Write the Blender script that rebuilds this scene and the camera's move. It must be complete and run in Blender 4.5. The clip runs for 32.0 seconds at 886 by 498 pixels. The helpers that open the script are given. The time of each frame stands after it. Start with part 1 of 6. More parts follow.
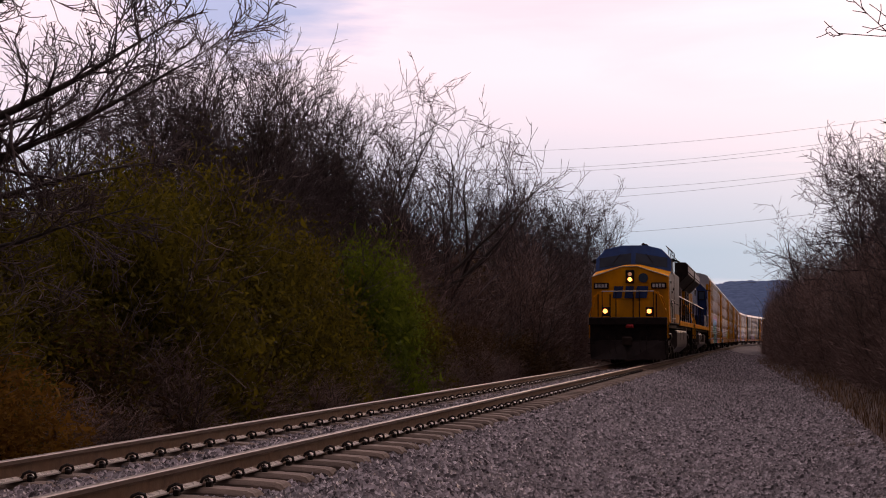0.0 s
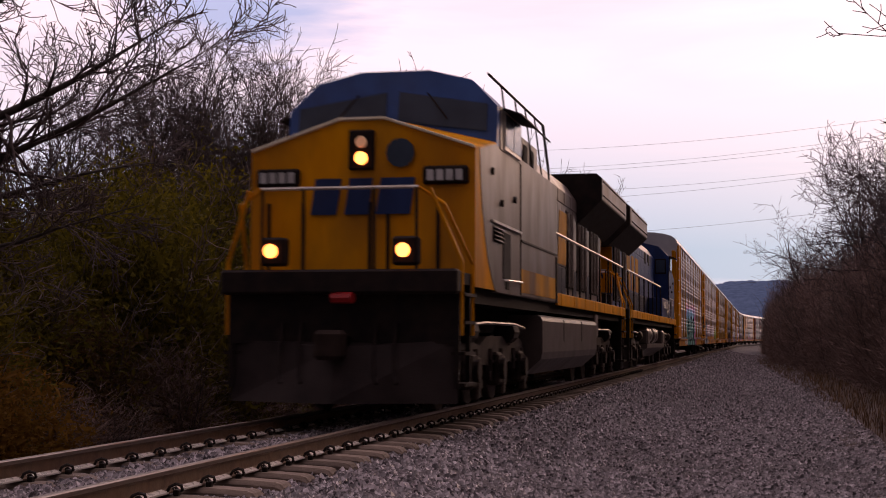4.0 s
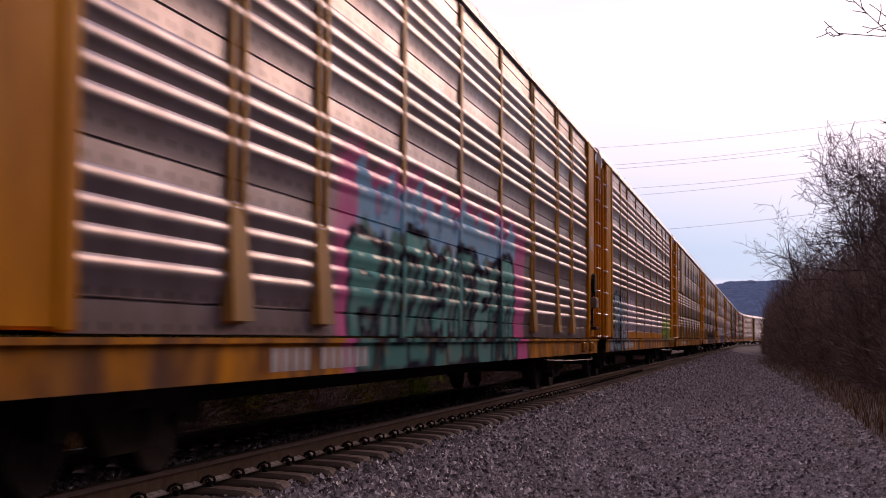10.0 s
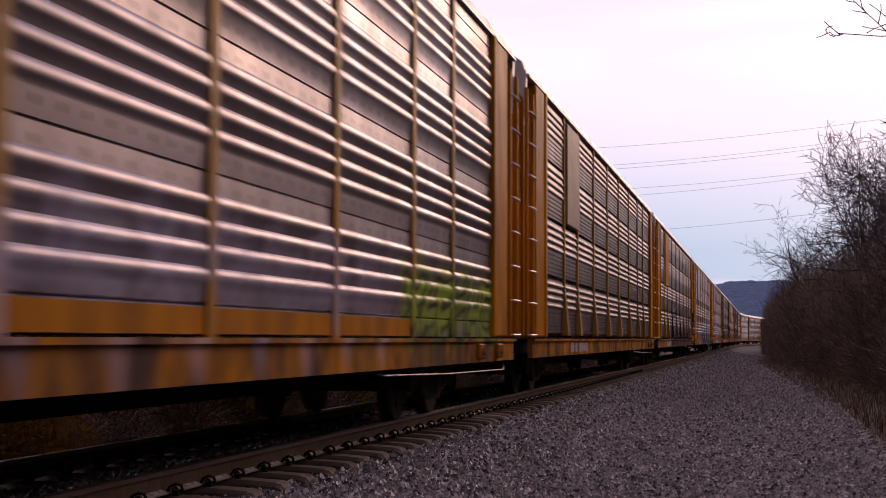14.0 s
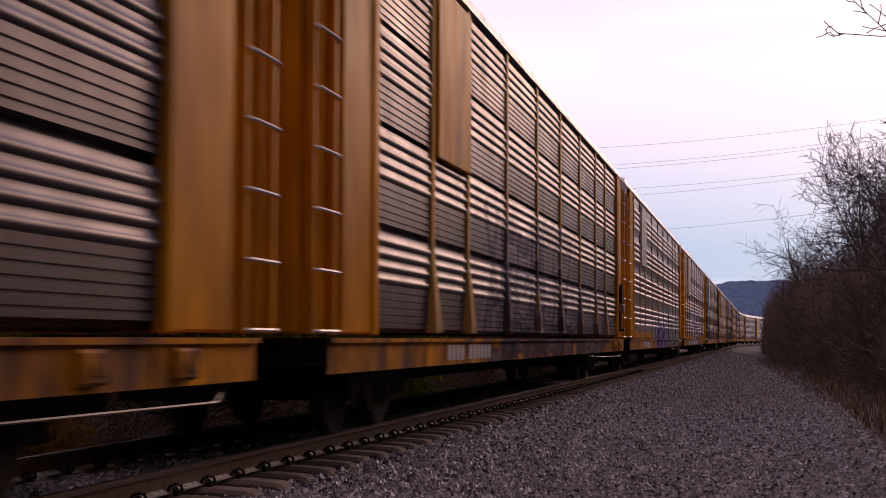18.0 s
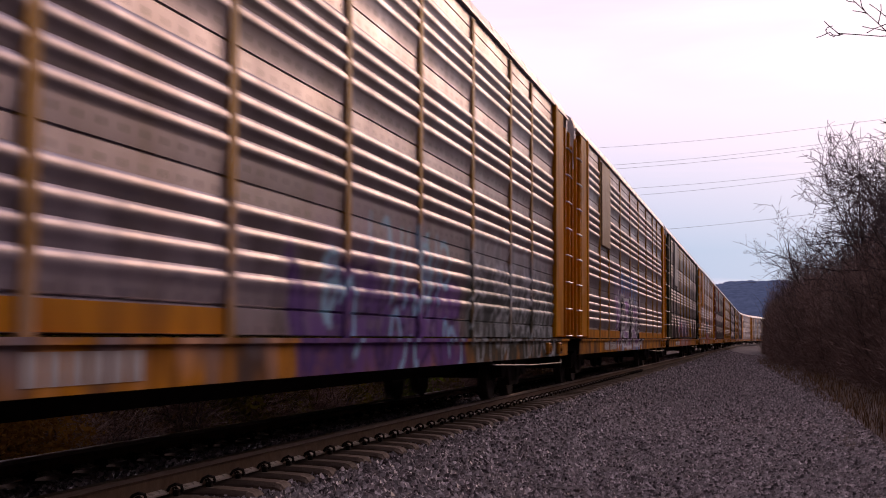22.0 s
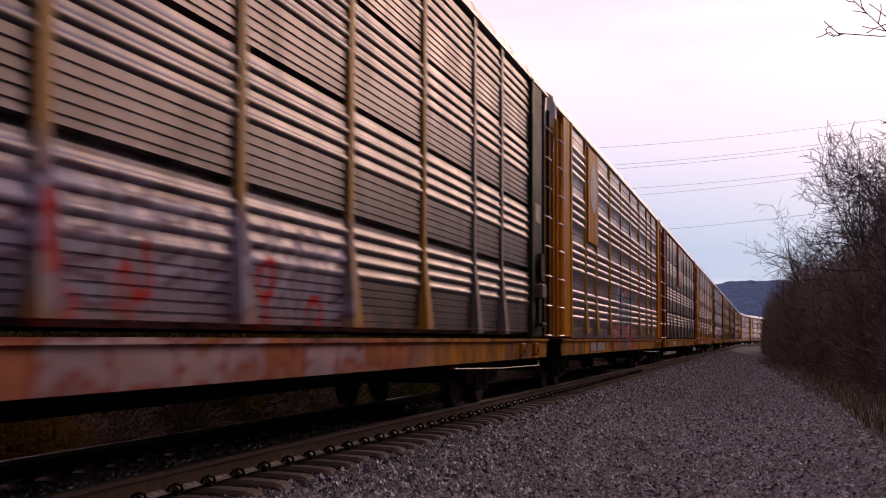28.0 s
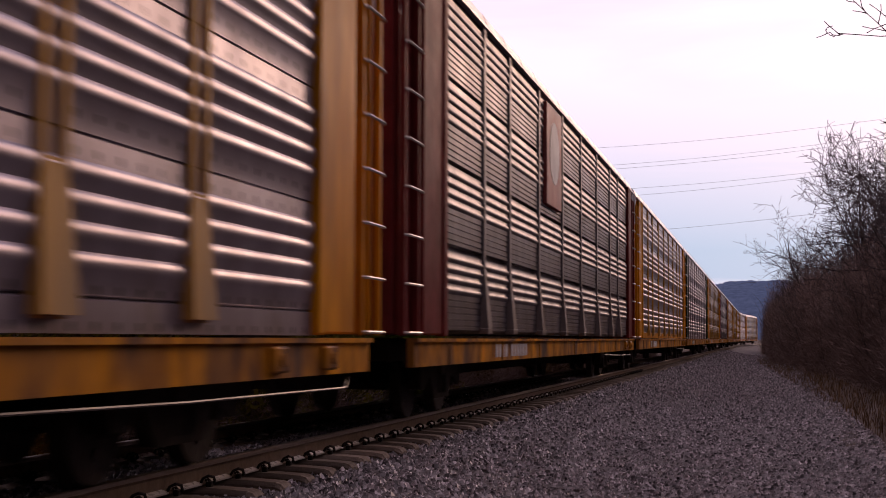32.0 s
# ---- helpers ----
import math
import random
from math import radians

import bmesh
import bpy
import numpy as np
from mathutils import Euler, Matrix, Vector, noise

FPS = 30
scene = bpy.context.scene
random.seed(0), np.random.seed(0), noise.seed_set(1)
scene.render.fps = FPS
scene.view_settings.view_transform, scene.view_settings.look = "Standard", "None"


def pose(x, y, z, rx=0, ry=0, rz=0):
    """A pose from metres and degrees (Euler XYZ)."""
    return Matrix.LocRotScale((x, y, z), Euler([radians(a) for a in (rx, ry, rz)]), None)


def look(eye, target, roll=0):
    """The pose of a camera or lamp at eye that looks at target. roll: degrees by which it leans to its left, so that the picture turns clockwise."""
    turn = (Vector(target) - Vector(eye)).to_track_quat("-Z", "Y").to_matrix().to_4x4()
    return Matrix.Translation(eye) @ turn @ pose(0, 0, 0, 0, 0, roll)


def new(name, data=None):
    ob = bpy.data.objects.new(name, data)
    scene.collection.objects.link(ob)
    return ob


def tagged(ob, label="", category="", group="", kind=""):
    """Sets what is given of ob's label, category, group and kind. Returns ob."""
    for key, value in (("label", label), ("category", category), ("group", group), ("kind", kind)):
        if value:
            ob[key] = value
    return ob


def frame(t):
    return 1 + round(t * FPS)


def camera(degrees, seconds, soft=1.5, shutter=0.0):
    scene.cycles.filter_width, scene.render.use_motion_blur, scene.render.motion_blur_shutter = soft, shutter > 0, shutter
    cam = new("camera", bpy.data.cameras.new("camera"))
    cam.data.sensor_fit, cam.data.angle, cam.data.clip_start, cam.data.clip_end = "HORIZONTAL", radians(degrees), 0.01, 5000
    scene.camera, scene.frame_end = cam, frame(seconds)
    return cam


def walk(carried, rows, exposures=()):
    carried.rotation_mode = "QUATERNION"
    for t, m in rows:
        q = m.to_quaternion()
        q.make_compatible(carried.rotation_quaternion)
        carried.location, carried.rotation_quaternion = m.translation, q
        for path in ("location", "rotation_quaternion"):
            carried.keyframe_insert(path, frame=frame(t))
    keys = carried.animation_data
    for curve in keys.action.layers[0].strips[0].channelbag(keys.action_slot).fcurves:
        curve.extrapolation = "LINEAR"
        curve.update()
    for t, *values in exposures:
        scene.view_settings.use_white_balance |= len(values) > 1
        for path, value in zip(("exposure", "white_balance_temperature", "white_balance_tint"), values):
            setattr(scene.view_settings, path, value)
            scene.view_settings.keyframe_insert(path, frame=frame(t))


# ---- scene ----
YAW, TILT = radians(12.373), radians(3.518)
EYE = Vector((0.0, 0.0, 0.964))
AHEAD = Vector((-math.sin(YAW) * math.cos(TILT), math.cos(YAW) * math.cos(TILT), math.sin(TILT)))
cam = camera(33.87, 32.0, soft=0.95, shutter=0.55)
stand = look(EYE, EYE + AHEAD, 0.171)
walk(cam, [(0.0, stand), (32.0, stand)], exposures=[(0.0, -0.02, 6800, 31), (2.5, -0.02, 6800, 32), (4.5, 0.06, 6800, 36), (6.0, 0.2, 6650, 38), (7.8, 0.36, 6450, 38), (9.0, 0.36, 6400, 38), (10.5, 0.12, 6400, 37), (12.0, 0.05, 6400, 36), (32.0, 0.05, 6450, 36)])

# ---- world and sun ----
SUN_AZ, SUN_EL = radians(15.0), radians(15.0)   # clockwise from +y
world = bpy.data.worlds.new("dusk_sky")
scene.world = world
world.use_nodes = True
wn, wl = world.node_tree.nodes, world.node_tree.links
wn.clear()


def wnode(kind, **values):
    n = wn.new(kind)
    for key, v in values.items():
        n.inputs[key].default_value = v
    return n


w_out = wn.new("ShaderNodeOutputWorld")
w_bg = wnode("ShaderNodeBackground", Strength=0.1)
w_sky = wn.new("ShaderNodeTexSky")
w_sky.sky_type = "NISHITA"
w_sky.sun_disc = False
w_sky.sun_elevation, w_sky.sun_rotation = SUN_EL, SUN_AZ
w_sky.air_density, w_sky.dust_density = 1.2, 2.5
w_co = wn.new("ShaderNodeTexCoord")
w_map = wnode("ShaderNodeMapping", Scale=(1.6, 1.6, 9.0), Rotation=(radians(4), 0.0, 0.0))
w_noise = wnode("ShaderNodeTexNoise", Scale=1.9, Detail=6.0, Roughness=0.55, Distortion=0.4)
w_ramp = wn.new("ShaderNodeValToRGB")
w_ramp.color_ramp.elements[0].position, w_ramp.color_ramp.elements[1].position = 0.27, 0.47
w_sep = wn.new("ShaderNodeSeparateXYZ")
w_high = wnode("ShaderNodeMapRange")
w_high.inputs["From Min"].default_value, w_high.inputs["From Max"].default_value = 0.06, 0.18
# cloud colours: thin grey-lavender cloud low down, bright pinkish veil above
w_low = wn.new("ShaderNodeMix")
w_low.data_type = "RGBA"
w_low.inputs["A"].default_value = (3.5, 5.7, 7.0, 1)
w_low.inputs["B"].default_value = (10.4, 9.4, 9.65, 1)
w_thin = wn.new("ShaderNodeMix")
w_thin.data_type = "RGBA"
w_thin.inputs["A"].default_value = (8.5, 8.2, 8.8, 1)
w_mix = wn.new("ShaderNodeMix")
w_mix.data_type = "RGBA"
w_mix.inputs["Factor"].default_value = 0.95
wl.new(w_co.outputs["Generated"], w_map.inputs["Vector"])
wl.new(w_map.outputs["Vector"], w_noise.inputs["Vector"])
wl.new(w_noise.outputs["Fac"], w_ramp.inputs["Fac"])
wl.new(w_co.outputs["Generated"], w_sep.inputs["Vector"])
wl.new(w_sep.outputs["Z"], w_high.inputs["Value"])
wl.new(w_high.outputs["Result"], w_low.inputs["Factor"])
wl.new(w_ramp.outputs["Color"], w_thin.inputs["Factor"])
wl.new(w_low.outputs["Result"], w_thin.inputs["B"])
wl.new(w_sky.outputs["Color"], w_mix.inputs["A"])
# a bank of blue-grey cloud high over the wood
w_near = wn.new("ShaderNodeVectorMath")
w_near.operation = "DISTANCE"
w_near.inputs[1].default_value = (-0.337, 0.914, 0.222)
w_bank = wnode("ShaderNodeMapRange")
for w_key, w_value in (("From Min", 0.03), ("From Max", 0.10), ("To Min", 1.0), ("To Max", 0.0)):
    w_bank.inputs[w_key].default_value = w_value
w_soft = wnode("ShaderNodeTexNoise", Scale=14.0, Detail=4.0, Roughness=0.5)
w_bend = wn.new("ShaderNodeMath")
w_bend.operation = "MULTIPLY_ADD"
w_bend.inputs[1].default_value = 0.09
w_veil = wn.new("ShaderNodeMix")
w_veil.data_type = "RGBA"
w_veil.inputs["B"].default_value = (4.6, 5.7, 7.9, 1)
w_long = wnode("ShaderNodeMapping", Scale=(1.0, 1.0, 2.2), Location=(0.0, 0.0, -1.2 * 0.222))
wl.new(w_co.outputs["Generated"], w_long.inputs["Vector"])
wl.new(w_long.outputs["Vector"], w_near.inputs[0])
wl.new(w_map.outputs["Vector"], w_soft.inputs["Vector"])
wl.new(w_soft.outputs["Fac"], w_bend.inputs[0])
wl.new(w_near.outputs["Value"], w_bend.inputs[2])
w_shift = wn.new("ShaderNodeMath")
w_shift.operation = "SUBTRACT"
w_shift.inputs[1].default_value = 0.045
wl.new(w_bend.outputs["Value"], w_shift.inputs[0])
wl.new(w_shift.outputs["Value"], w_bank.inputs["Value"])
wl.new(w_bank.outputs["Result"], w_veil.inputs["Factor"])
wl.new(w_thin.outputs["Result"], w_veil.inputs["A"])
wl.new(w_veil.outputs["Result"], w_mix.inputs["B"])
# the cloud glows towards the veiled sun and dims away from it
w_dot = wn.new("ShaderNodeVectorMath")
w_dot.operation = "DOT_PRODUCT"
w_dot.inputs[1].default_value = (math.sin(-0.25) * 0.75, math.cos(-0.25) * 0.75, 0.66)
w_glow = wnode("ShaderNodeMapRange")
for w_key, w_value in (("From Min", 0.0), ("From Max", 0.66), ("To Min", 0.15), ("To Max", 1.02)):
    w_glow.inputs[w_key].default_value = w_value
w_dim = wn.new("ShaderNodeVectorMath")
w_dim.operation = "SCALE"
wl.new(w_co.outputs["Generated"], w_dot.inputs[0])
wl.new(w_dot.outputs["Value"], w_glow.inputs["Value"])
wl.new(w_mix.outputs["Result"], w_dim.inputs[0])
wl.new(w_glow.outputs["Result"], w_dim.inputs["Scale"])
wl.new(w_dim.outputs["Vector"], w_bg.inputs["Color"])
wl.new(w_bg.outputs["Background"], w_out.inputs["Surface"])

sun = new("sun", bpy.data.lights.new("sun", "SUN"))
sun.data.energy, sun.data.angle, sun.data.color = 0.42, radians(14), (1.0, 0.68, 0.38)
sun.matrix_world = look((0, 0, 60), Vector((0, 0, 60)) - Vector((math.sin(SUN_AZ) * math.cos(SUN_EL), math.cos(SUN_AZ) * math.cos(SUN_EL), math.sin(SUN_EL))))


# ---- materials ----
def material(name, base, second=None, scale=6.0, rough=0.7, metal=0.0, bump=0.15, bump_scale=40.0, dirt=None, dirt_scale=1.3, dirt_amount=0.5, spread=0.0, stretch=(1, 1, 1), spec=0.22):
    """A surface with grain, a second colour in patches, larger stains and fine relief; spread varies it from piece to piece."""
    m = bpy.data.materials.new(name)
    m.use_nodes = True
    n, l = m.node_tree.nodes, m.node_tree.links
    b = n["Principled BSDF"]
    b.inputs["Metallic"].default_value = metal
    b.inputs["Specular IOR Level"].default_value = spec
    co = n.new("ShaderNodeTexCoord")
    mp = n.new("ShaderNodeMapping")
    mp.inputs["Scale"].default_value = stretch
    l.new(co.outputs["Object"], mp.inputs["Vector"])
    grain = n.new("ShaderNodeTexNoise")
    grain.inputs["Scale"].default_value, grain.inputs["Detail"].default_value = scale, 5.0
    l.new(mp.outputs["Vector"], grain.inputs["Vector"])
    ramp = n.new("ShaderNodeValToRGB")
    ramp.color_ramp.elements[0].position, ramp.color_ramp.elements[1].position = 0.35, 0.68
    ramp.color_ramp.elements[0].color = (*base, 1)
    second = second or tuple(c * 0.72 for c in base)
    ramp.color_ramp.elements[1].color = (*second, 1)
    l.new(grain.outputs["Fac"], ramp.inputs["Fac"])
    colour = ramp.outputs["Color"]
    if dirt:
        stain = n.new("ShaderNodeTexNoise")
        stain.inputs["Scale"].default_value, stain.inputs["Detail"].default_value = dirt_scale, 4.0
        l.new(mp.outputs["Vector"], stain.inputs["Vector"])
        mask = n.new("ShaderNodeMapRange")
        mask.inputs["From Min"].default_value, mask.inputs["From Max"].default_value, mask.inputs["To Max"].default_value = 0.42, 0.72, dirt_amount
        l.new(stain.outputs["Fac"], mask.inputs["Value"])
        mix = n.new("ShaderNodeMix")
        mix.data_type = "RGBA"
        mix.inputs["B"].default_value = (*dirt, 1)
        l.new(mask.outputs["Result"], mix.inputs["Factor"])
        l.new(colour, mix.inputs["A"])
        colour = mix.outputs["Result"]
    if spread:
        info = n.new("ShaderNodeObjectInfo")
        vary = n.new("ShaderNodeMapRange")
        vary.inputs["To Min"].default_value, vary.inputs["To Max"].default_value = 1 - spread, 1 + spread
        l.new(info.outputs["Random"], vary.inputs["Value"])
        hsv = n.new("ShaderNodeHueSaturation")
        l.new(vary.outputs["Result"], hsv.inputs["Value"])
        l.new(colour, hsv.inputs["Color"])
        colour = hsv.outputs["Color"]
    l.new(colour, b.inputs["Base Color"])
    fine = n.new("ShaderNodeTexNoise")
    fine.inputs["Scale"].default_value, fine.inputs["Detail"].default_value = bump_scale, 3.0
    l.new(co.outputs["Object"], fine.inputs["Vector"])
    rr = n.new("ShaderNodeMapRange")
    rr.inputs["To Min"].default_value, rr.inputs["To Max"].default_value = max(0.05, rough - 0.12), min(1.0, rough + 0.12)
    l.new(grain.outputs["Fac"], rr.inputs["Value"])
    l.new(rr.outputs["Result"], b.inputs["Roughness"])
    if bump:
        bp = n.new("ShaderNodeBump")
        bp.inputs["Strength"].default_value, bp.inputs["Distance"].default_value = bump, 0.02
        l.new(fine.outputs["Fac"], bp.inputs["Height"])
        l.new(bp.outputs["Normal"], b.inputs["Normal"])
    return m


def leafy(name, a, b2, rough=0.55, thin=0.0):
    """Small leaves or grass blades, each piece of its own tone."""
    m = bpy.data.materials.new(name)
    m.use_nodes = True
    n, l = m.node_tree.nodes, m.node_tree.links
    p = n["Principled BSDF"]
    geo = n.new("ShaderNodeNewGeometry")
    ramp = n.new("ShaderNodeValToRGB")
    ramp.color_ramp.elements[0].color, ramp.color_ramp.elements[1].color = (*a, 1), (*b2, 1)
    l.new(geo.outputs["Random Per Island"], ramp.inputs["Fac"])
    l.new(ramp.outputs["Color"], p.inputs["Base Color"])
    p.inputs["Roughness"].default_value = rough
    p.inputs["Specular IOR Level"].default_value = 0.12
    if thin:
        tr, mix = n.new("ShaderNodeBsdfTranslucent"), n.new("ShaderNodeMixShader")
        mix.inputs["Fac"].default_value = thin
        l.new(ramp.outputs["Color"], tr.inputs["Color"])
        l.new(p.outputs["BSDF"], mix.inputs[1])
        l.new(tr.outputs["BSDF"], mix.inputs[2])
        l.new(mix.outputs["Shader"], n["Material Output"].inputs["Surface"])
    return m


def glowing(name, colour, strength):
    m = bpy.data.materials.new(name)
    m.use_nodes = True
    b = m.node_tree.nodes["Principled BSDF"]
    b.inputs["Base Color"].default_value = (*colour, 1)
    b.inputs["Emission Color"].default_value, b.inputs["Emission Strength"].default_value = (*colour, 1), strength
    return m


M_GRAVEL = material("crushed_stone", (0.12, 0.10, 0.108), (0.04, 0.033, 0.036), 22.0, 0.9, bump=1.0, bump_scale=30.0, dirt=(0.09, 0.075, 0.07), dirt_scale=0.35, dirt_amount=0.6)
soil_nodes, soil_links = M_GRAVEL.node_tree.nodes, M_GRAVEL.node_tree.links
soil_far, soil_rag, soil_grain = soil_nodes.new("ShaderNodeAttribute"), soil_nodes.new("ShaderNodeTexNoise"), soil_nodes.new("ShaderNodeTexNoise")
soil_co, soil_sum, soil_edge = soil_nodes.new("ShaderNodeTexCoord"), soil_nodes.new("ShaderNodeMath"), soil_nodes.new("ShaderNodeMapRange")
soil_mix, soil_tone = soil_nodes.new("ShaderNodeMix"), soil_nodes.new("ShaderNodeValToRGB")
soil_far.attribute_name = "bank"
soil_rag.inputs["Scale"].default_value, soil_rag.inputs["Detail"].default_value = 1.1, 6.0
soil_grain.inputs["Scale"].default_value, soil_grain.inputs["Detail"].default_value = 5.0, 5.0
soil_sum.operation = "MULTIPLY_ADD"
soil_sum.inputs[1].default_value = 2.4
soil_edge.inputs["From Min"].default_value, soil_edge.inputs["From Max"].default_value = 1.05, 1.35
soil_mix.data_type = "RGBA"
soil_tone.color_ramp.elements[0].color, soil_tone.color_ramp.elements[1].color = (0.034, 0.019, 0.013, 1), (0.075, 0.045, 0.028, 1)
soil_base = soil_nodes["Principled BSDF"].inputs["Base Color"]
soil_links.new(soil_co.outputs["Object"], soil_rag.inputs["Vector"])
soil_links.new(soil_co.outputs["Object"], soil_grain.inputs["Vector"])
soil_links.new(soil_rag.outputs["Fac"], soil_sum.inputs[0])
soil_links.new(soil_far.outputs["Fac"], soil_sum.inputs[2])
soil_links.new(soil_sum.outputs["Value"], soil_edge.inputs["Value"])
soil_links.new(soil_edge.outputs["Result"], soil_mix.inputs["Factor"])
soil_links.new(soil_grain.outputs["Fac"], soil_tone.inputs["Fac"])
soil_links.new(soil_base.links[0].from_socket, soil_mix.inputs["A"])
soil_links.new(soil_tone.outputs["Color"], soil_mix.inputs["B"])
soil_links.new(soil_mix.outputs["Result"], soil_base)
M_STONE = leafy("ballast_stone", (0.03, 0.024, 0.027), (0.56, 0.49, 0.50), 0.5)
M_STONE.node_tree.nodes["Principled BSDF"].inputs["Specular IOR Level"].default_value = 0.5
M_RAILTOP = material("polished_rail_head", (0.34, 0.275, 0.225), (0.24, 0.185, 0.145), 12.0, 0.34, 1.0, 0.03, 60.0, stretch=(8, 0.4, 8))
M_RUST = material("rusty_rail_web", (0.14, 0.07, 0.034), (0.09, 0.045, 0.024), 10.0, 0.6, 0.1, 0.2, 50.0, spec=0.3, dirt=(0.14, 0.085, 0.05), dirt_scale=3.0)
M_CLIP = material("dark_spring_steel", (0.035, 0.028, 0.025), None, 20.0, 0.55, 0.6)
# the near-white colour holds the sky's shine on the rail foot
M_FOOT_SHINE = material("worn_rail_foot", (0.80, 0.74, 0.66), (0.66, 0.58, 0.5), 14.0, 0.28, 0.2, 0.03, spec=0.6)
M_TIE = material("stained_concrete_tie", (0.225, 0.165, 0.125), (0.13, 0.095, 0.075), 7.0, 0.8, bump=0.5, bump_scale=30.0, dirt=(0.10, 0.078, 0.062), dirt_scale=2.5, spread=0.25, stretch=(0.5, 3, 3))
M_BARK = material("grey_brown_bark", (0.085, 0.068, 0.058), (0.05, 0.038, 0.033), 14.0, 0.9, bump=0.5, bump_scale=25.0, stretch=(1, 1, 0.25), spread=0.2)
M_TWIG = material("bare_twigs", (0.085, 0.060, 0.057), (0.045, 0.032, 0.033), 5.0, 0.85, bump=0.0, spread=0.3)
M_DRYTWIG = material("dry_brush_twigs", (0.19, 0.135, 0.115), (0.10, 0.072, 0.062), 3.0, 0.9, bump=0.0, spread=0.3)
M_DEADTWIG = leafy("dead_brush_twigs", (0.09, 0.06, 0.052), (0.30, 0.205, 0.175), 0.9)
M_LEAF_OLIVE = leafy("olive_evergreen_leaves", (0.04, 0.033, 0.004), (0.15, 0.118, 0.010), 0.7, 0.5)
M_LEAF_GREEN = leafy("fresh_green_leaves", (0.06, 0.085, 0.006), (0.16, 0.20, 0.016), 0.7, 0.5)
M_LEAF_BROWN = leafy("brown_withered_leaves", (0.04, 0.024, 0.010), (0.10, 0.056, 0.02), 0.85, 0.4)
M_LEAF_AMBER = leafy("amber_withered_leaves", (0.11, 0.05, 0.007), (0.24, 0.12, 0.018), 0.85, 0.4)
M_GRASS = leafy("dry_grass", (0.07, 0.036, 0.018), (0.22, 0.13, 0.06))
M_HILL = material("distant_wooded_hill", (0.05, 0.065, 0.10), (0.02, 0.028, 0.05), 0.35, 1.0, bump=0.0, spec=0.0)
M_HILL.node_tree.nodes["Principled BSDF"].inputs["Emission Color"].default_value = (0.26, 0.36, 0.62, 1)   # distance haze, put in as a faint blue glow of the hill
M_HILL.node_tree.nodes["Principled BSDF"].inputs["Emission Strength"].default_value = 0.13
M_WIRE = material("power_cable", (0.05, 0.05, 0.055), None, 2.0, 0.6, bump=0.0)


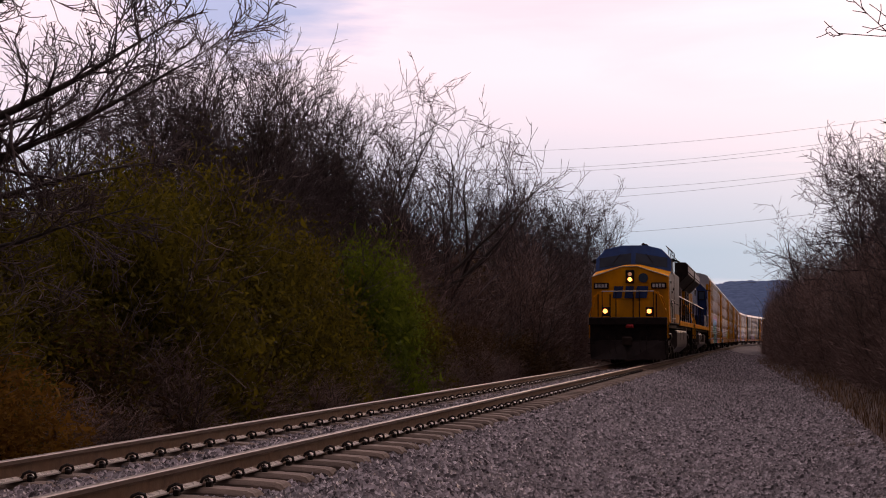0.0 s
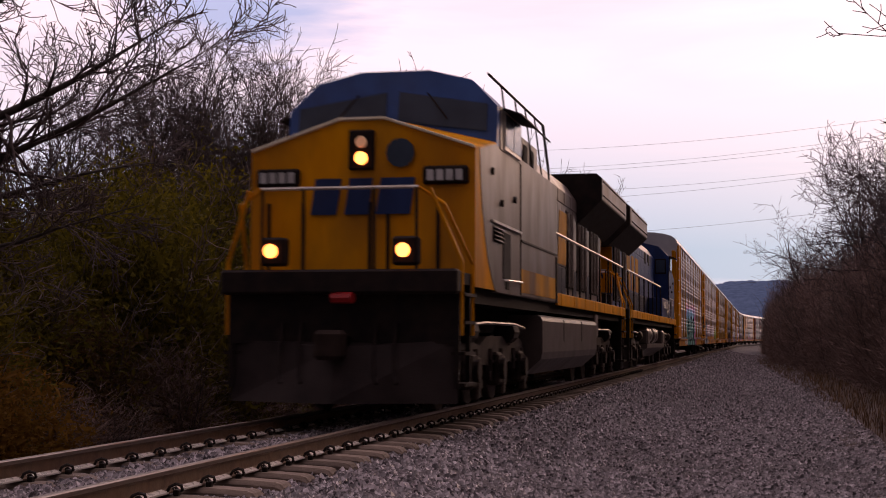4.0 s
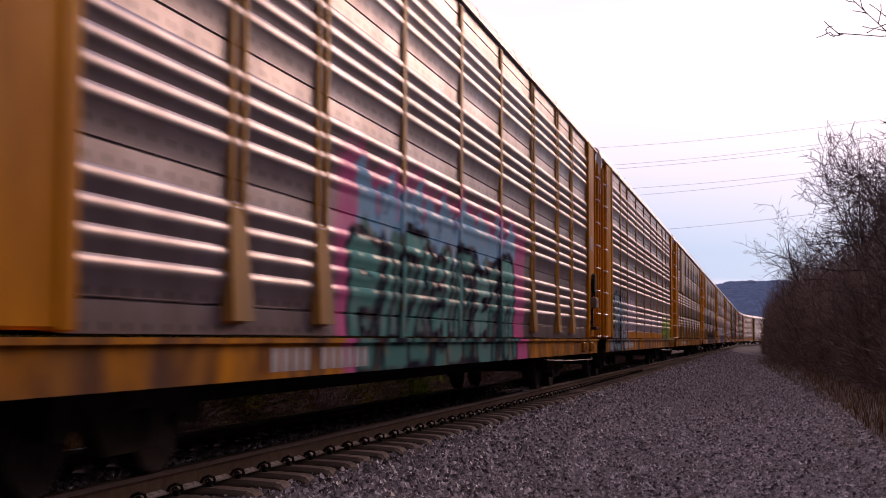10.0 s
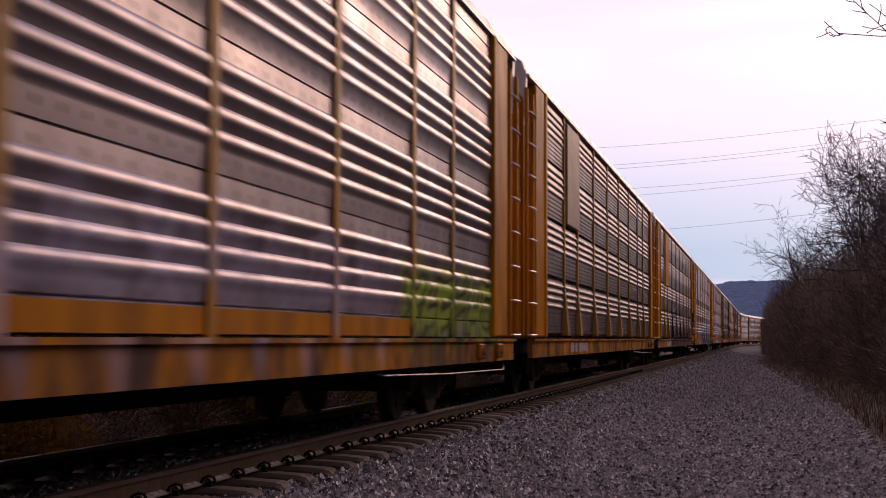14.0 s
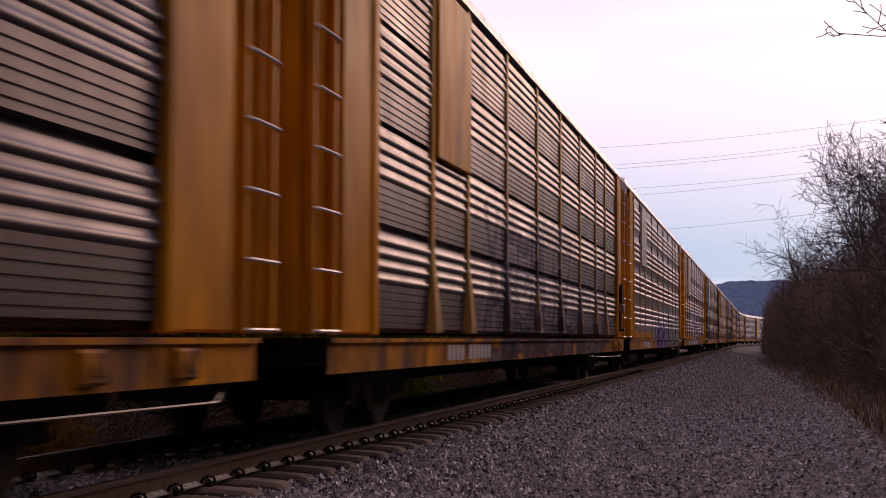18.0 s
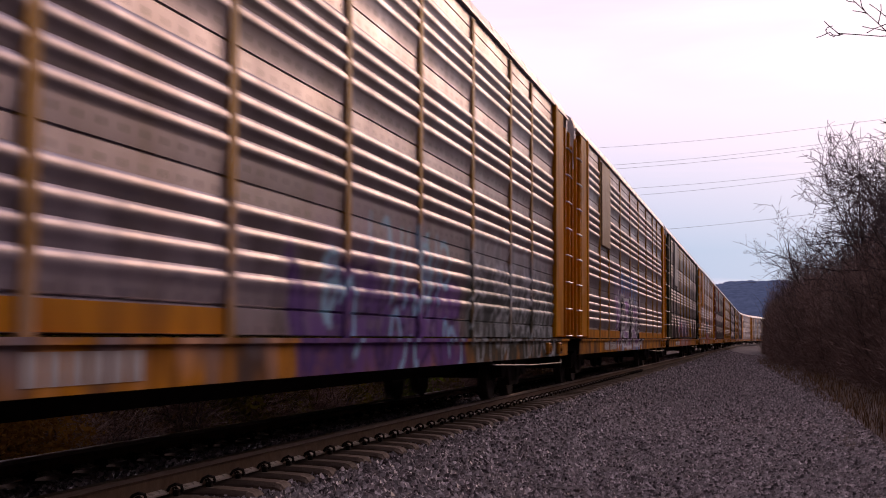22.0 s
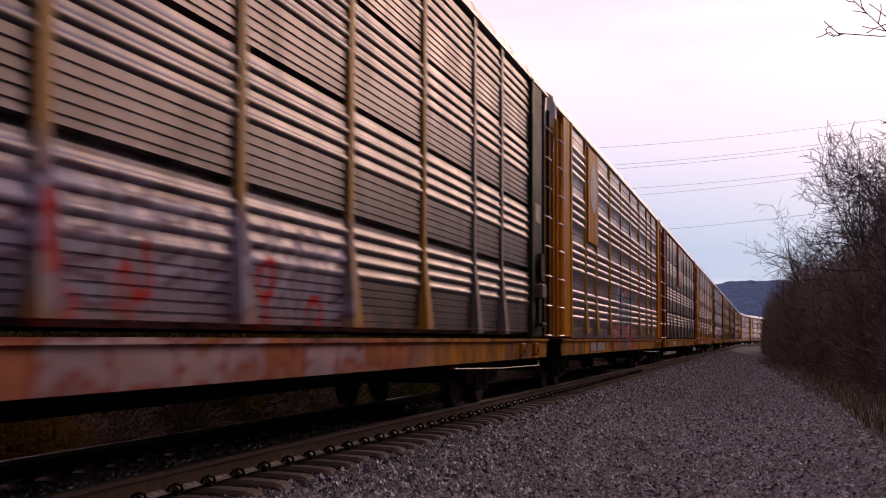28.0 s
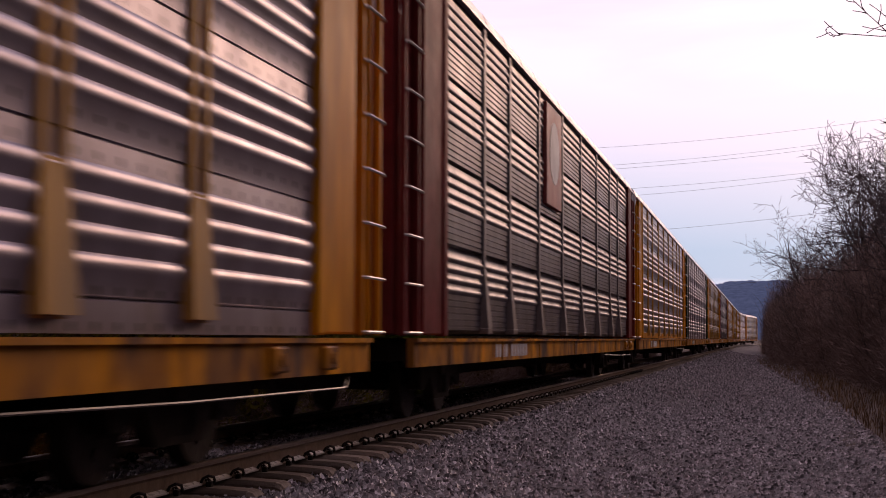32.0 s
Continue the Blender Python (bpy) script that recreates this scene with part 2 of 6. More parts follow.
# ---- mesh helpers ----
class Shape:
    """Collects vertices and faces of one mesh."""

    def __init__(self):
        self.v, self.f = [], []

    def add(self, verts, faces):
        k = len(self.v)
        self.v += [tuple(q) for q in verts]
        self.f += [tuple(i + k for i in face) for face in faces]
        return self

    def box(self, x0, x1, y0, y1, z0, z1, c=0.0):
        """A box, its edges along y and x cut by c."""
        if c <= 0:
            vs = [(x, y, z) for z in (z0, z1) for y in (y0, y1) for x in (x0, x1)]
            return self.add(vs, [(0, 2, 3, 1), (4, 5, 7, 6), (0, 1, 5, 4), (2, 6, 7, 3), (0, 4, 6, 2), (1, 3, 7, 5)])
        vs, order = [], []
        for sx, ax in ((0, x0), (1, x1)):
            for sy, ay in ((0, y0), (1, y1)):
                for sz, az in ((0, z0), (1, z1)):
                    dx, dy, dz = (c if not sx else -c), (c if not sy else -c), (c if not sz else -c)
                    vs += [(ax, ay + dy, az + dz), (ax + dx, ay, az + dz), (ax + dx, ay + dy, az)]

        def i(sx, sy, sz, k):
            return (sx * 4 + sy * 2 + sz) * 3 + k
        fs = []
        for s in (0, 1):
            a = [i(s, 0, 0, 0), i(s, 1, 0, 0), i(s, 1, 1, 0), i(s, 0, 1, 0)]
            b = [i(0, s, 0, 1), i(1, s, 0, 1), i(1, s, 1, 1), i(0, s, 1, 1)]
            d = [i(0, 0, s, 2), i(1, 0, s, 2), i(1, 1, s, 2), i(0, 1, s, 2)]
            fs += [a[::-1] if not s else a, b if not s else b[::-1], d[::-1] if not s else d]
        for p_ in (0, 1):
            for q_ in (0, 1):
                fs += [(i(p_, q_, 0, 0), i(p_, q_, 1, 0), i(p_, q_, 1, 1), i(p_, q_, 0, 1)),
                       (i(p_, 0, q_, 0), i(p_, 1, q_, 0), i(p_, 1, q_, 2), i(p_, 0, q_, 2)),
                       (i(0, p_, q_, 1), i(1, p_, q_, 1), i(1, p_, q_, 2), i(0, p_, q_, 2))]
                for r_ in (0, 1):
                    fs.append((i(p_, q_, r_, 0), i(p_, q_, r_, 1), i(p_, q_, r_, 2)))
        return self.add(vs, fs)

    def prism(self, outline, axis, a, b):
        """A closed outline of (p, q) pushed along an axis from a to b. axis y: (x, z); axis x: (y, z); axis z: (x, y)."""
        def place(p_, q_, r_):
            return {"x": (r_, p_, q_), "y": (p_, r_, q_), "z": (p_, q_, r_)}[axis]
        k = len(outline)
        vs = [place(*q, a) for q in outline] + [place(*q, b) for q in outline]
        fs = [tuple(range(k)), tuple(range(2 * k - 1, k - 1, -1))] + [(i, i + k, (i + 1) % k + k, (i + 1) % k) for i in range(k)]
        return self.add(vs, fs)

    def tube(self, points, r, sides=6, cap=True):
        """A round bar along points; r is one radius or one for each point."""
        pts = [Vector(q) for q in points]
        rs = r if isinstance(r, (list, tuple)) else [r] * len(pts)
        vs, fs = [], []
        for i, q in enumerate(pts):
            d = (pts[min(i + 1, len(pts) - 1)] - pts[max(i - 1, 0)]).normalized()
            side = d.cross(Vector((0, 0, 1)) if abs(d.z) < 0.9 else Vector((1, 0, 0))).normalized()
            up = side.cross(d)
            for j in range(sides):
                a = 2 * math.pi * j / sides
                vs.append(q + (side * math.cos(a) + up * math.sin(a)) * rs[i])
        for i in range(len(pts) - 1):
            for j in range(sides):
                k, m = i * sides + j, i * sides + (j + 1) % sides
                fs.append((k, m, m + sides, k + sides))
        if cap:
            fs += [tuple(range(sides))[::-1], tuple(range((len(pts) - 1) * sides, len(pts) * sides))]
        return self.add(vs, fs)

    def mesh(self, name, mat, smooth=False):
        me = bpy.data.meshes.new(name)
        me.from_pydata(self.v, [], self.f)
        bm = bmesh.new()
        bm.from_mesh(me)
        bmesh.ops.recalc_face_normals(bm, faces=bm.faces)
        bm.to_mesh(me)
        bm.free()
        for one in (mat if isinstance(mat, (list, tuple)) else [mat]):
            me.materials.append(one)
        if smooth:
            me.shade_smooth()
            me.set_sharp_from_angle(angle=radians(40))
        return me


def part(name, shape, mat, parent, label="", at=None, smooth=False):
    """One mesh object under a thing or under a part."""
    me = shape.mesh(name, mat, smooth) if isinstance(shape, Shape) else shape
    ob = new(name, me)
    ob.parent = parent
    if at is not None:
        ob.matrix_basis = at if isinstance(at, Matrix) else Matrix.Translation(at)
    if label:
        tagged(ob, label)
    return ob


def thing(name, label, category, group="", kind="", at=None):
    ob = new(name)
    ob.empty_display_size = 0.3
    if at is not None:
        ob.matrix_basis = at
    return tagged(ob, label, category, group, kind)


def fast_mesh(name, verts, faces, mat, smooth=False):
    me = bpy.data.meshes.new(name)
    me.from_pydata(verts, [], faces)
    me.materials.append(mat)
    if smooth:
        me.shade_smooth()
    return me


# ---- the line of the track ----
TRACK_X, STRAIGHT, RADIUS = -5.05, 238.0, 640.0


def on_track(s, side=0.0, z=0.0):
    """The pose at s metres along the track, side metres to its right (towards the path)."""
    if s <= STRAIGHT:
        return pose(TRACK_X + side, s, z)
    a = (s - STRAIGHT) / RADIUS
    return pose(TRACK_X + RADIUS - (RADIUS - side) * math.cos(a), STRAIGHT + (RADIUS - side) * math.sin(a), z, 0, 0, -math.degrees(a))


def bend(y):
    """How far the track has swung to the right at y."""
    d = max(0.0, min(y - STRAIGHT, 300.0))
    return RADIUS - math.sqrt(RADIUS * RADIUS - d * d)


# ---- ground ----
def ground_z(x, y):
    d = x - TRACK_X - bend(y)
    if d < 0:
        z = np.interp(-d, [0, 0.58, 0.7, 1.45, 1.9, 3.0, 4.2, 7, 12, 40, 400], [-0.212, -0.212, -0.262, -0.27, -0.34, -0.85, -0.95, -0.7, -0.5, 0.2, 6])
    else:
        z = np.interp(d, [0, 0.58, 0.7, 1.3, 1.75, 3.2, 4.2, 6.3, 7.5, 10, 14, 40, 400], [-0.212, -0.212, -0.262, -0.262, -0.34, -0.68, -0.74, -0.74, -0.55, -0.35, 0.0, 1.0, 8])
    n = noise.noise((x * 0.35, y * 0.35, 0)) * 0.06 + noise.noise((x * 1.4, y * 1.4, 5)) * 0.025
    return float(z) + n * min(1.0, max(0.15, abs(d) - 1.2))


def build_ground():
    xs = [-900, -400, -200, -100, -60, -40, -30, -24, -20] + [-18 + 0.75 * i for i in range(12)] + [-9 + 0.3 * i for i in range(50)] + [6.5, 7.5, 9, 11, 14, 18, 25, 40, 70, 120, 250, 500, 900]
    ys = [-80, -40, -20, -10, -4] + [0.6 * i for i in range(0, 110)] + [66 + 3 * i for i in range(30)] + [160 + 10 * i for i in range(40)] + [600, 800, 1200, 2000, 3500]
    verts = [(x + (bend(y) if abs(x) < 100 else 0), y, ground_z(x + (bend(y) if abs(x) < 100 else 0), y) if y < 700 else 0.0) for y in ys for x in xs]
    w = len(xs)
    faces = [(j * w + i, j * w + i + 1, (j + 1) * w + i + 1, (j + 1) * w + i) for j in range(len(ys) - 1) for i in range(w - 1)]
    me = fast_mesh("ground", verts, faces, M_GRAVEL, True)
    bank = me.attributes.new("bank", "FLOAT", "POINT")     # metres beyond the edge of the ballast
    for i, (x, y, z) in enumerate(verts):
        d = x - TRACK_X - bend(y)
        bank.data[i].value = max(-3.1 - d, d - float(np.interp(y, [30, 48, 107], [6.6, 6.4, 4.9])))
    tagged(new("ground", me), "grey crushed-stone ballast and path between bands of dark soil", "ground", kind="structure")


build_ground()


def stones():
    """Loose ballast stones lying on the bed and the path."""
    rng = np.random.default_rng(4)
    n = 190000
    y = 8.5 + 150.0 * rng.random(n) ** 2.9
    x = TRACK_X - 2.6 + 9.5 * rng.random(n)
    half = np.abs(x - TRACK_X)
    keep = ~((half < 1.32) & (rng.random(n) < 0.25))
    x, y = x[keep], y[keep]
    n = len(x)
    size = (0.016 + 0.026 * rng.random(n) ** 2.0) * (1.0 + 0.014 * np.maximum(0, y - 20))
    z = np.array([ground_z(a, b) for a, b in zip(x, y)]) + size * 0.25
    def lumps(base, faces, x, y, z, size):
        """Broken stones of one kind at the given places."""
        n, k = len(x), len(base)
        q = np.array(base, float)[None] * (0.75 + 0.5 * rng.random((n, k, 1))) + 0.16 * rng.normal(size=(n, k, 3))
        a = rng.random(n) * 6.28
        ca, sa = np.cos(a)[:, None], np.sin(a)[:, None]
        turned = np.stack([q[:, :, 0] * ca - q[:, :, 1] * sa, q[:, :, 0] * sa + q[:, :, 1] * ca, q[:, :, 2]], 2)
        v = turned * size[:, None, None] + np.stack([x, y, z], 1)[:, None]
        f = np.arange(n)[:, None, None] * k + np.array(faces)[None]
        return v.reshape(-1, 3), f.reshape(-1, 3)
    near = y < 34
    wedge = [(1, 0.75, -0.6), (-1, 0.7, -0.6), (-0.9, -0.7, -0.6), (0.95, -0.75, -0.6), (0.45, 0.3, 0.62), (-0.5, -0.2, 0.5)]
    va, fa = lumps(wedge, [(0, 1, 5), (0, 5, 4), (1, 2, 5), (2, 3, 4), (2, 4, 5), (3, 0, 4)], x[near], y[near], z[near], size[near] * 0.95)
    vb, fb = lumps([(1, 0, -0.5), (-0.5, 0.87, -0.5), (-0.5, -0.87, -0.5), (0, 0, 0.8)], [(0, 1, 3), (1, 2, 3), (2, 0, 3)], x[~near], y[~near], z[~near], size[~near])
    v, f = np.concatenate([va, vb]), np.concatenate([fa, fb + len(va)])
    me = fast_mesh("ballast_stones", v.reshape(-1, 3).tolist(), f.tolist(), M_STONE)
    tagged(new("ballast_stones", me), "loose grey crushed ballast stones on the ground", "gravel", kind="stuff")


stones()


# ---- track ----
TIE = 0.645


def build_track():
    track = thing("railway_track", "single railway track on concrete ties with worn rails", "railway track", kind="structure")
    head = [(-0.036, -0.036), (-0.036, -0.008), (-0.026, 0.0), (0.026, 0.0), (0.036, -0.008), (0.036, -0.036)]
    web = [(-0.034, -0.037), (0.034, -0.037), (0.009, -0.06), (0.009, -0.135), (0.07, -0.158), (0.07, -0.172), (-0.07, -0.172), (-0.07, -0.158), (-0.009, -0.135), (-0.009, -0.06)]
    stations = [-40, 0, 60, 120, 180, 238] + [238 + 8 * i for i in range(1, 30)]
    for side in (0.755, -0.755):
        rail = None
        for name, outline, mat in (("rail", web, M_RUST), ("rail_head", head, M_RAILTOP)):
            sh, k = Shape(), len(outline)
            for s in stations:
                m = on_track(s, side)
                sh.v += [tuple(m @ Vector((p_, 0, q_))) for p_, q_ in outline]
            for i in range(len(stations) - 1):
                for j in range(k):
                    sh.f.append((i * k + j, i * k + (j + 1) % k, (i + 1) * k + (j + 1) % k, (i + 1) * k + j))
            ob = part(name, sh, mat, rail or track, "polished steel running surface" if rail else "rusty steel rail")
            rail = rail or ob
    # pale strips painted in for the rail foot's shine between clips, one a bay
    tie_shape = Shape()
    o = [(-1.28, -0.40), (-1.28, -0.245), (-1.255, -0.215), (-1.21, -0.20), (-0.95, -0.185), (-0.55, -0.185), (-0.3, -0.22), (0.3, -0.22), (0.55, -0.185), (0.95, -0.185), (1.21, -0.20), (1.255, -0.215), (1.28, -0.245), (1.28, -0.40)]
    k = len(o)
    for yy, sc in ((-0.135, 0), (-0.10, 1), (0.10, 1), (0.135, 0)):
        tie_shape.v += [(p_, yy, q_ - (0.035 if not sc and q_ > -0.3 else 0)) for p_, q_ in o]
    for i in range(3):
        for j in range(k):
            tie_shape.f.append((i * k + j, i * k + (j + 1) % k, (i + 1) * k + (j + 1) % k, (i + 1) * k + j))
    tie_shape.f += [tuple(range(k)), tuple(range(4 * k - 1, 3 * k - 1, -1))]
    tie_me = tie_shape.mesh("tie", M_TIE)
    clip = Shape()
    for s in (1, -1):
        clip.tube([(0.055 * s, -0.055, -0.152), (0.075 * s, -0.06, -0.118), (0.115 * s, -0.045, -0.098), (0.145 * s, -0.012, -0.112), (0.14 * s, 0.02, -0.148), (0.105 * s, 0.045, -0.162), (0.07 * s, 0.06, -0.135), (0.05 * s, 0.045, -0.145)], 0.0125, 6)
        clip.box(0.105 * s - 0.022, 0.105 * s + 0.022, -0.03, 0.03, -0.19, -0.142, 0.008)
    clip_me = clip.mesh("clip", M_CLIP)
    foot = Shape()
    for s in (1, -1):
        foot.add([(0.072 * s, -0.25, -0.170), (0.072 * s, 0.25, -0.170), (0.074 * s, 0.25, -0.1575), (0.074 * s, -0.25, -0.1575), (0.02 * s, 0.25, -0.138), (0.02 * s, -0.25, -0.138)],
                 [(0, 1, 2, 3), (3, 2, 4, 5)])
    foot_me = foot.mesh("worn_foot", M_FOOT_SHINE)
    first = 10.053 - 9 * TIE
    rest = Shape()
    for i in range(330):
        s = first + i * TIE
        near = i < 100
        if near:
            r = random.Random(i)
            tie = part("tie", tie_me, M_TIE, track, at=on_track(s + r.uniform(-0.01, 0.01), r.uniform(-0.03, 0.03), r.uniform(-0.008, 0.004)) @ pose(0, 0, 0, 0, 0, r.uniform(-0.8, 0.8)))
            for side in (0.755, -0.755):
                if i < 75:
                    part("clip", clip_me, M_CLIP, track, at=on_track(s, side))
                    part("worn_foot", foot_me, M_FOOT_SHINE, track, at=on_track(s + TIE / 2, side))
        else:
            m = on_track(s)
            rest.add([m @ Vector(v) for v in tie_shape.v], tie_shape.f)
    tagged(part("far_ties", rest, M_TIE, track, "row of weathered ties running on into the distance"), kind="stuff")


build_track()


# ---- plants ----
def jitter(rng, k):
    return Vector((rng.gauss(0, k), rng.gauss(0, k), rng.gauss(0, k)))


def grow(rng, start, direction, length, radius, level, plan, out):
    """Adds a wavering tapered limb and its side shoots to out as (points, radii, level)."""
    steps, kids, angle, ratio, lift, wobble = plan[level]
    pts, rs = [Vector(start)], [radius]
    d = Vector(direction).normalized()
    up = Vector((0, 0, lift))
    for i in range(steps):
        d = (d + jitter(rng, wobble) + up).normalized()
        pts.append(pts[-1] + d * (length / steps))
        rs.append(max(TWIG_R * 0.7, radius * (1 - 0.92 * (i + 1) / steps)))
    out.append((pts, rs, level))
    if level + 1 >= len(plan):
        return
    first = 0.22 if level == 0 else 0.12
    for k in range(kids):
        u = first + (0.98 - first) * (k + rng.random()) / kids
        i = min(int(u * steps), steps - 1)
        p = pts[i].lerp(pts[i + 1], u * steps - i)
        axis = (pts[i + 1] - pts[i]).normalized()
        side = jitter(rng, 1.0)
        side = (side - axis * side.dot(axis)).normalized()
        a = angle * (0.7 + 0.6 * rng.random())
        grow(rng, p, axis * math.cos(a) + side * math.sin(a), length * ratio * (1.15 - 0.55 * u) * (0.7 + 0.6 * rng.random()), max(TWIG_R, rs[i] * 0.6), level + 1, plan, out)


TWIG_R = 0.010
RINGS = {n: [(math.cos(6.2832 * j / n), math.sin(6.2832 * j / n)) for j in range(n)] for n in (3, 5, 7)}


def limbs_mesh(name, limbs, mat, thin):
    """Tapered bars for all limbs in one mesh."""
    verts, faces = [], []
    for pts, rs, level in limbs:
        sides = 3 if thin or level > 1 else (7 if level == 0 and rs[0] > 0.05 else (5 if rs[0] > 0.03 else 3))
        base = len(verts)
        d = pts[-1] - pts[0]
        a = d.cross(Vector((0, 0, 1)) if abs(d.z) < 0.8 * d.length else Vector((1, 0, 0))).normalized()
        b = a.cross(d).normalized()
        for p, r in zip(pts, rs):
            for c, s in RINGS[sides]:
                verts.append((p + a * (c * r) + b * (s * r))[:])
        for i in range(len(pts) - 1):
            for j in range(sides):
                k, m = base + i * sides + j, base + i * sides + (j + 1) % sides
                faces.append((k, m, m + sides, k + sides))
    return fast_mesh(name, verts, faces, mat, True)


def tree_meshes(seed, height, plan, stems=1, lean=0.0, thick=0.02, twig=M_TWIG):
    rng = random.Random(seed)
    limbs = []
    for k in range(stems):
        a = rng.random() * 6.28
        out = lean * (0.4 + rng.random())
        grow(rng, (0.12 * k * math.cos(a), 0.12 * k * math.sin(a), -0.3), (out * math.cos(a), out * math.sin(a), 1), height * (0.75 + 0.3 * rng.random() if k else 1.0), height * thick, 0, plan, limbs)
    return (limbs_mesh("trunk", [q for q in limbs if q[2] <= 1], M_BARK, False), limbs_mesh("crown", [q for q in limbs if q[2] > 1], twig, True))


# steps, side shoots, angle, length ratio, lift, waver
WIDE = [(5, 8, 0.65, 1.15, 0.02, 0.08), (8, 8, 0.75, 0.5, 0.03, 0.17), (5, 6, 0.75, 0.52, 0.04, 0.22), (3, 3, 0.75, 0.55, 0.03, 0.22), (2, 0, 0, 0, 0.05, 0.2)]
SLIM = [(8, 13, 0.5, 0.34, 0.01, 0.05), (4, 7, 0.6, 0.5, 0.05, 0.13), (3, 4, 0.65, 0.55, 0.03, 0.2), (2, 0, 0, 0, 0.02, 0.2)]
BRUSH = [(5, 9, 0.55, 0.42, 0.03, 0.11), (3, 5, 0.7, 0.5, 0.06, 0.2), (2, 0, 0, 0, 0.04, 0.25)]


def unit(meshes, height=10.0):
    """Scales the meshes of one plant together to a height."""
    k = 0.0
    for me in meshes:
        co = np.empty(len(me.vertices) * 3, np.float32)
        me.vertices.foreach_get("co", co)
        k = max(k, float(co[2::3].max()))
    k = height / k
    for me in meshes:
        me.transform(Matrix.Diagonal((k, k, k, 1)))
    return meshes


TREES = {"wide": [unit(tree_meshes(11 + i, 5.0, WIDE, 1, 0.0, 0.045)) for i in range(3)],
         "slim": [unit(tree_meshes(31 + i, 10.0, SLIM, 3, 0.16, 0.009)) for i in range(4)],
         "brush": [unit(tree_meshes(51 + i, 4.0, BRUSH, 7, 0.36, 0.009, M_DRYTWIG), 4.0) for i in range(4)]}


def plant(name, meshes, x, y, scale, turn, label, category, group, lean=0.0, z=None):
    m = pose(x, y, ground_z(x, y) if z is None else z, lean, 0, turn) @ Matrix.Diagonal((scale[0], scale[0], scale[1], 1))
    t = thing(name, label, category, group, at=m)
    for n, me in zip(("trunk", "crown", "foliage")[:1] + (("crown", "foliage") if len(meshes) == 3 else (meshes[-1].name.split(".")[0],)), meshes):
        part(n, me, None, t)
    return t


def mound(rng, count, radius, height, hollow, clumps=110, blur=0.11):
    """Points of a lumpy dome, thicker near its skin, with gaps."""
    c = rng.normal(size=(clumps, 3))
    c[:, 2] = np.abs(c[:, 2])
    c /= np.linalg.norm(c, axis=1)[:, None]
    c *= (hollow + (1 - hollow) * rng.random(clumps) ** 0.6)[:, None]
    p = c[rng.integers(0, clumps, count)] + rng.normal(size=(count, 3)) * blur
    p[:, 2] = np.abs(p[:, 2])
    return p * np.array([radius, radius, height])


def leaves(seed, count, size, mat, radius, height, core=5000):
    """Small leaves over a lumpy dome and larger sprays deep inside it."""
    rng = np.random.default_rng(seed)
    p = np.concatenate([mound(rng, count, radius, height, 0.5), mound(rng, core, radius * 0.8, height * 0.8, 0.25, 60, 0.2)])
    s = np.concatenate([size * (0.6 + 0.8 * rng.random(count)), 0.10 * (0.7 + 0.6 * rng.random(core))])
    n = len(p)
    u = rng.normal(size=(n, 3))
    u /= np.linalg.norm(u, axis=1)[:, None]
    w = np.cross(u, rng.normal(size=(n, 3)))
    w /= np.linalg.norm(w, axis=1)[:, None]
    u, w = u * s[:, None], w * (s * 0.55)[:, None]
    drop = np.array([0, 0, -0.25]) * s[:, None]
    v = np.stack([p - u, p + w + drop, p + u + 2 * drop - w * 0.6], 1).reshape(-1, 3)
    f = (np.arange(n)[:, None] * 3 + np.array([0, 1, 2])[None]).tolist()
    return fast_mesh("foliage", v.tolist(), f, mat)


def tangle(seed, count, mat, radius, height, long=0.30, thick=0.011):
    """A dense tangle of thin twigs pointing up and outwards in a lumpy dome."""
    rng = np.random.default_rng(seed)
    p = mound(rng, count, radius, height, 0.15, 45, 0.2)
    d = p / np.array([radius, radius, height]) * np.array([0.8, 0.8, 0.3]) + np.array([0, 0, 0.45]) + rng.normal(size=p.shape) * 0.5
    d /= np.linalg.norm(d, axis=1)[:, None]
    w = np.cross(d, rng.normal(size=p.shape))
    w /= np.linalg.norm(w, axis=1)[:, None]
    n = long * (0.5 + rng.random(count))[:, None]
    v = np.stack([p - w * thick, p + w * thick, p + d * n], 1).reshape(-1, 3)
    f = (np.arange(count)[:, None] * 3 + np.array([0, 1, 2])[None]).tolist()
    return fast_mesh("tangle", v.tolist(), f, mat)


LEAFY = {"olive": [leaves(71 + i, 30000, 0.052, M_LEAF_OLIVE, 2.0, 3.4) for i in range(3)],
         "green": [leaves(81, 28000, 0.046, M_LEAF_GREEN, 1.6, 3.0)],
         "brown": [leaves(91 + i, 20000, 0.038, M_LEAF_BROWN, 1.9, 2.6) for i in range(2)],
         "amber": [leaves(97, 20000, 0.034, M_LEAF_AMBER, 1.9, 2.6)],
         "hedge": [leaves(95, 3500, 0.11, M_LEAF_BROWN, 2.0, 3.6, 1500)],
         "tangle": [tangle(101 + i, 6500, M_DEADTWIG, 1.4, 3.4, 0.42, 0.009) for i in range(3)],
         "far": [tangle(111, 5000, M_DEADTWIG, 2.0, 3.8, 0.5, 0.018)]}
STEMS = [TREES["brush"][i][:1] for i in range(4)]


def path_edge(y):
    """Where the brush begins beside the path."""
    return float(np.interp(y, [10, 27, 48, 107, 160], [2.1, 1.9, 1.5, -0.3, -0.5])) + bend(y)


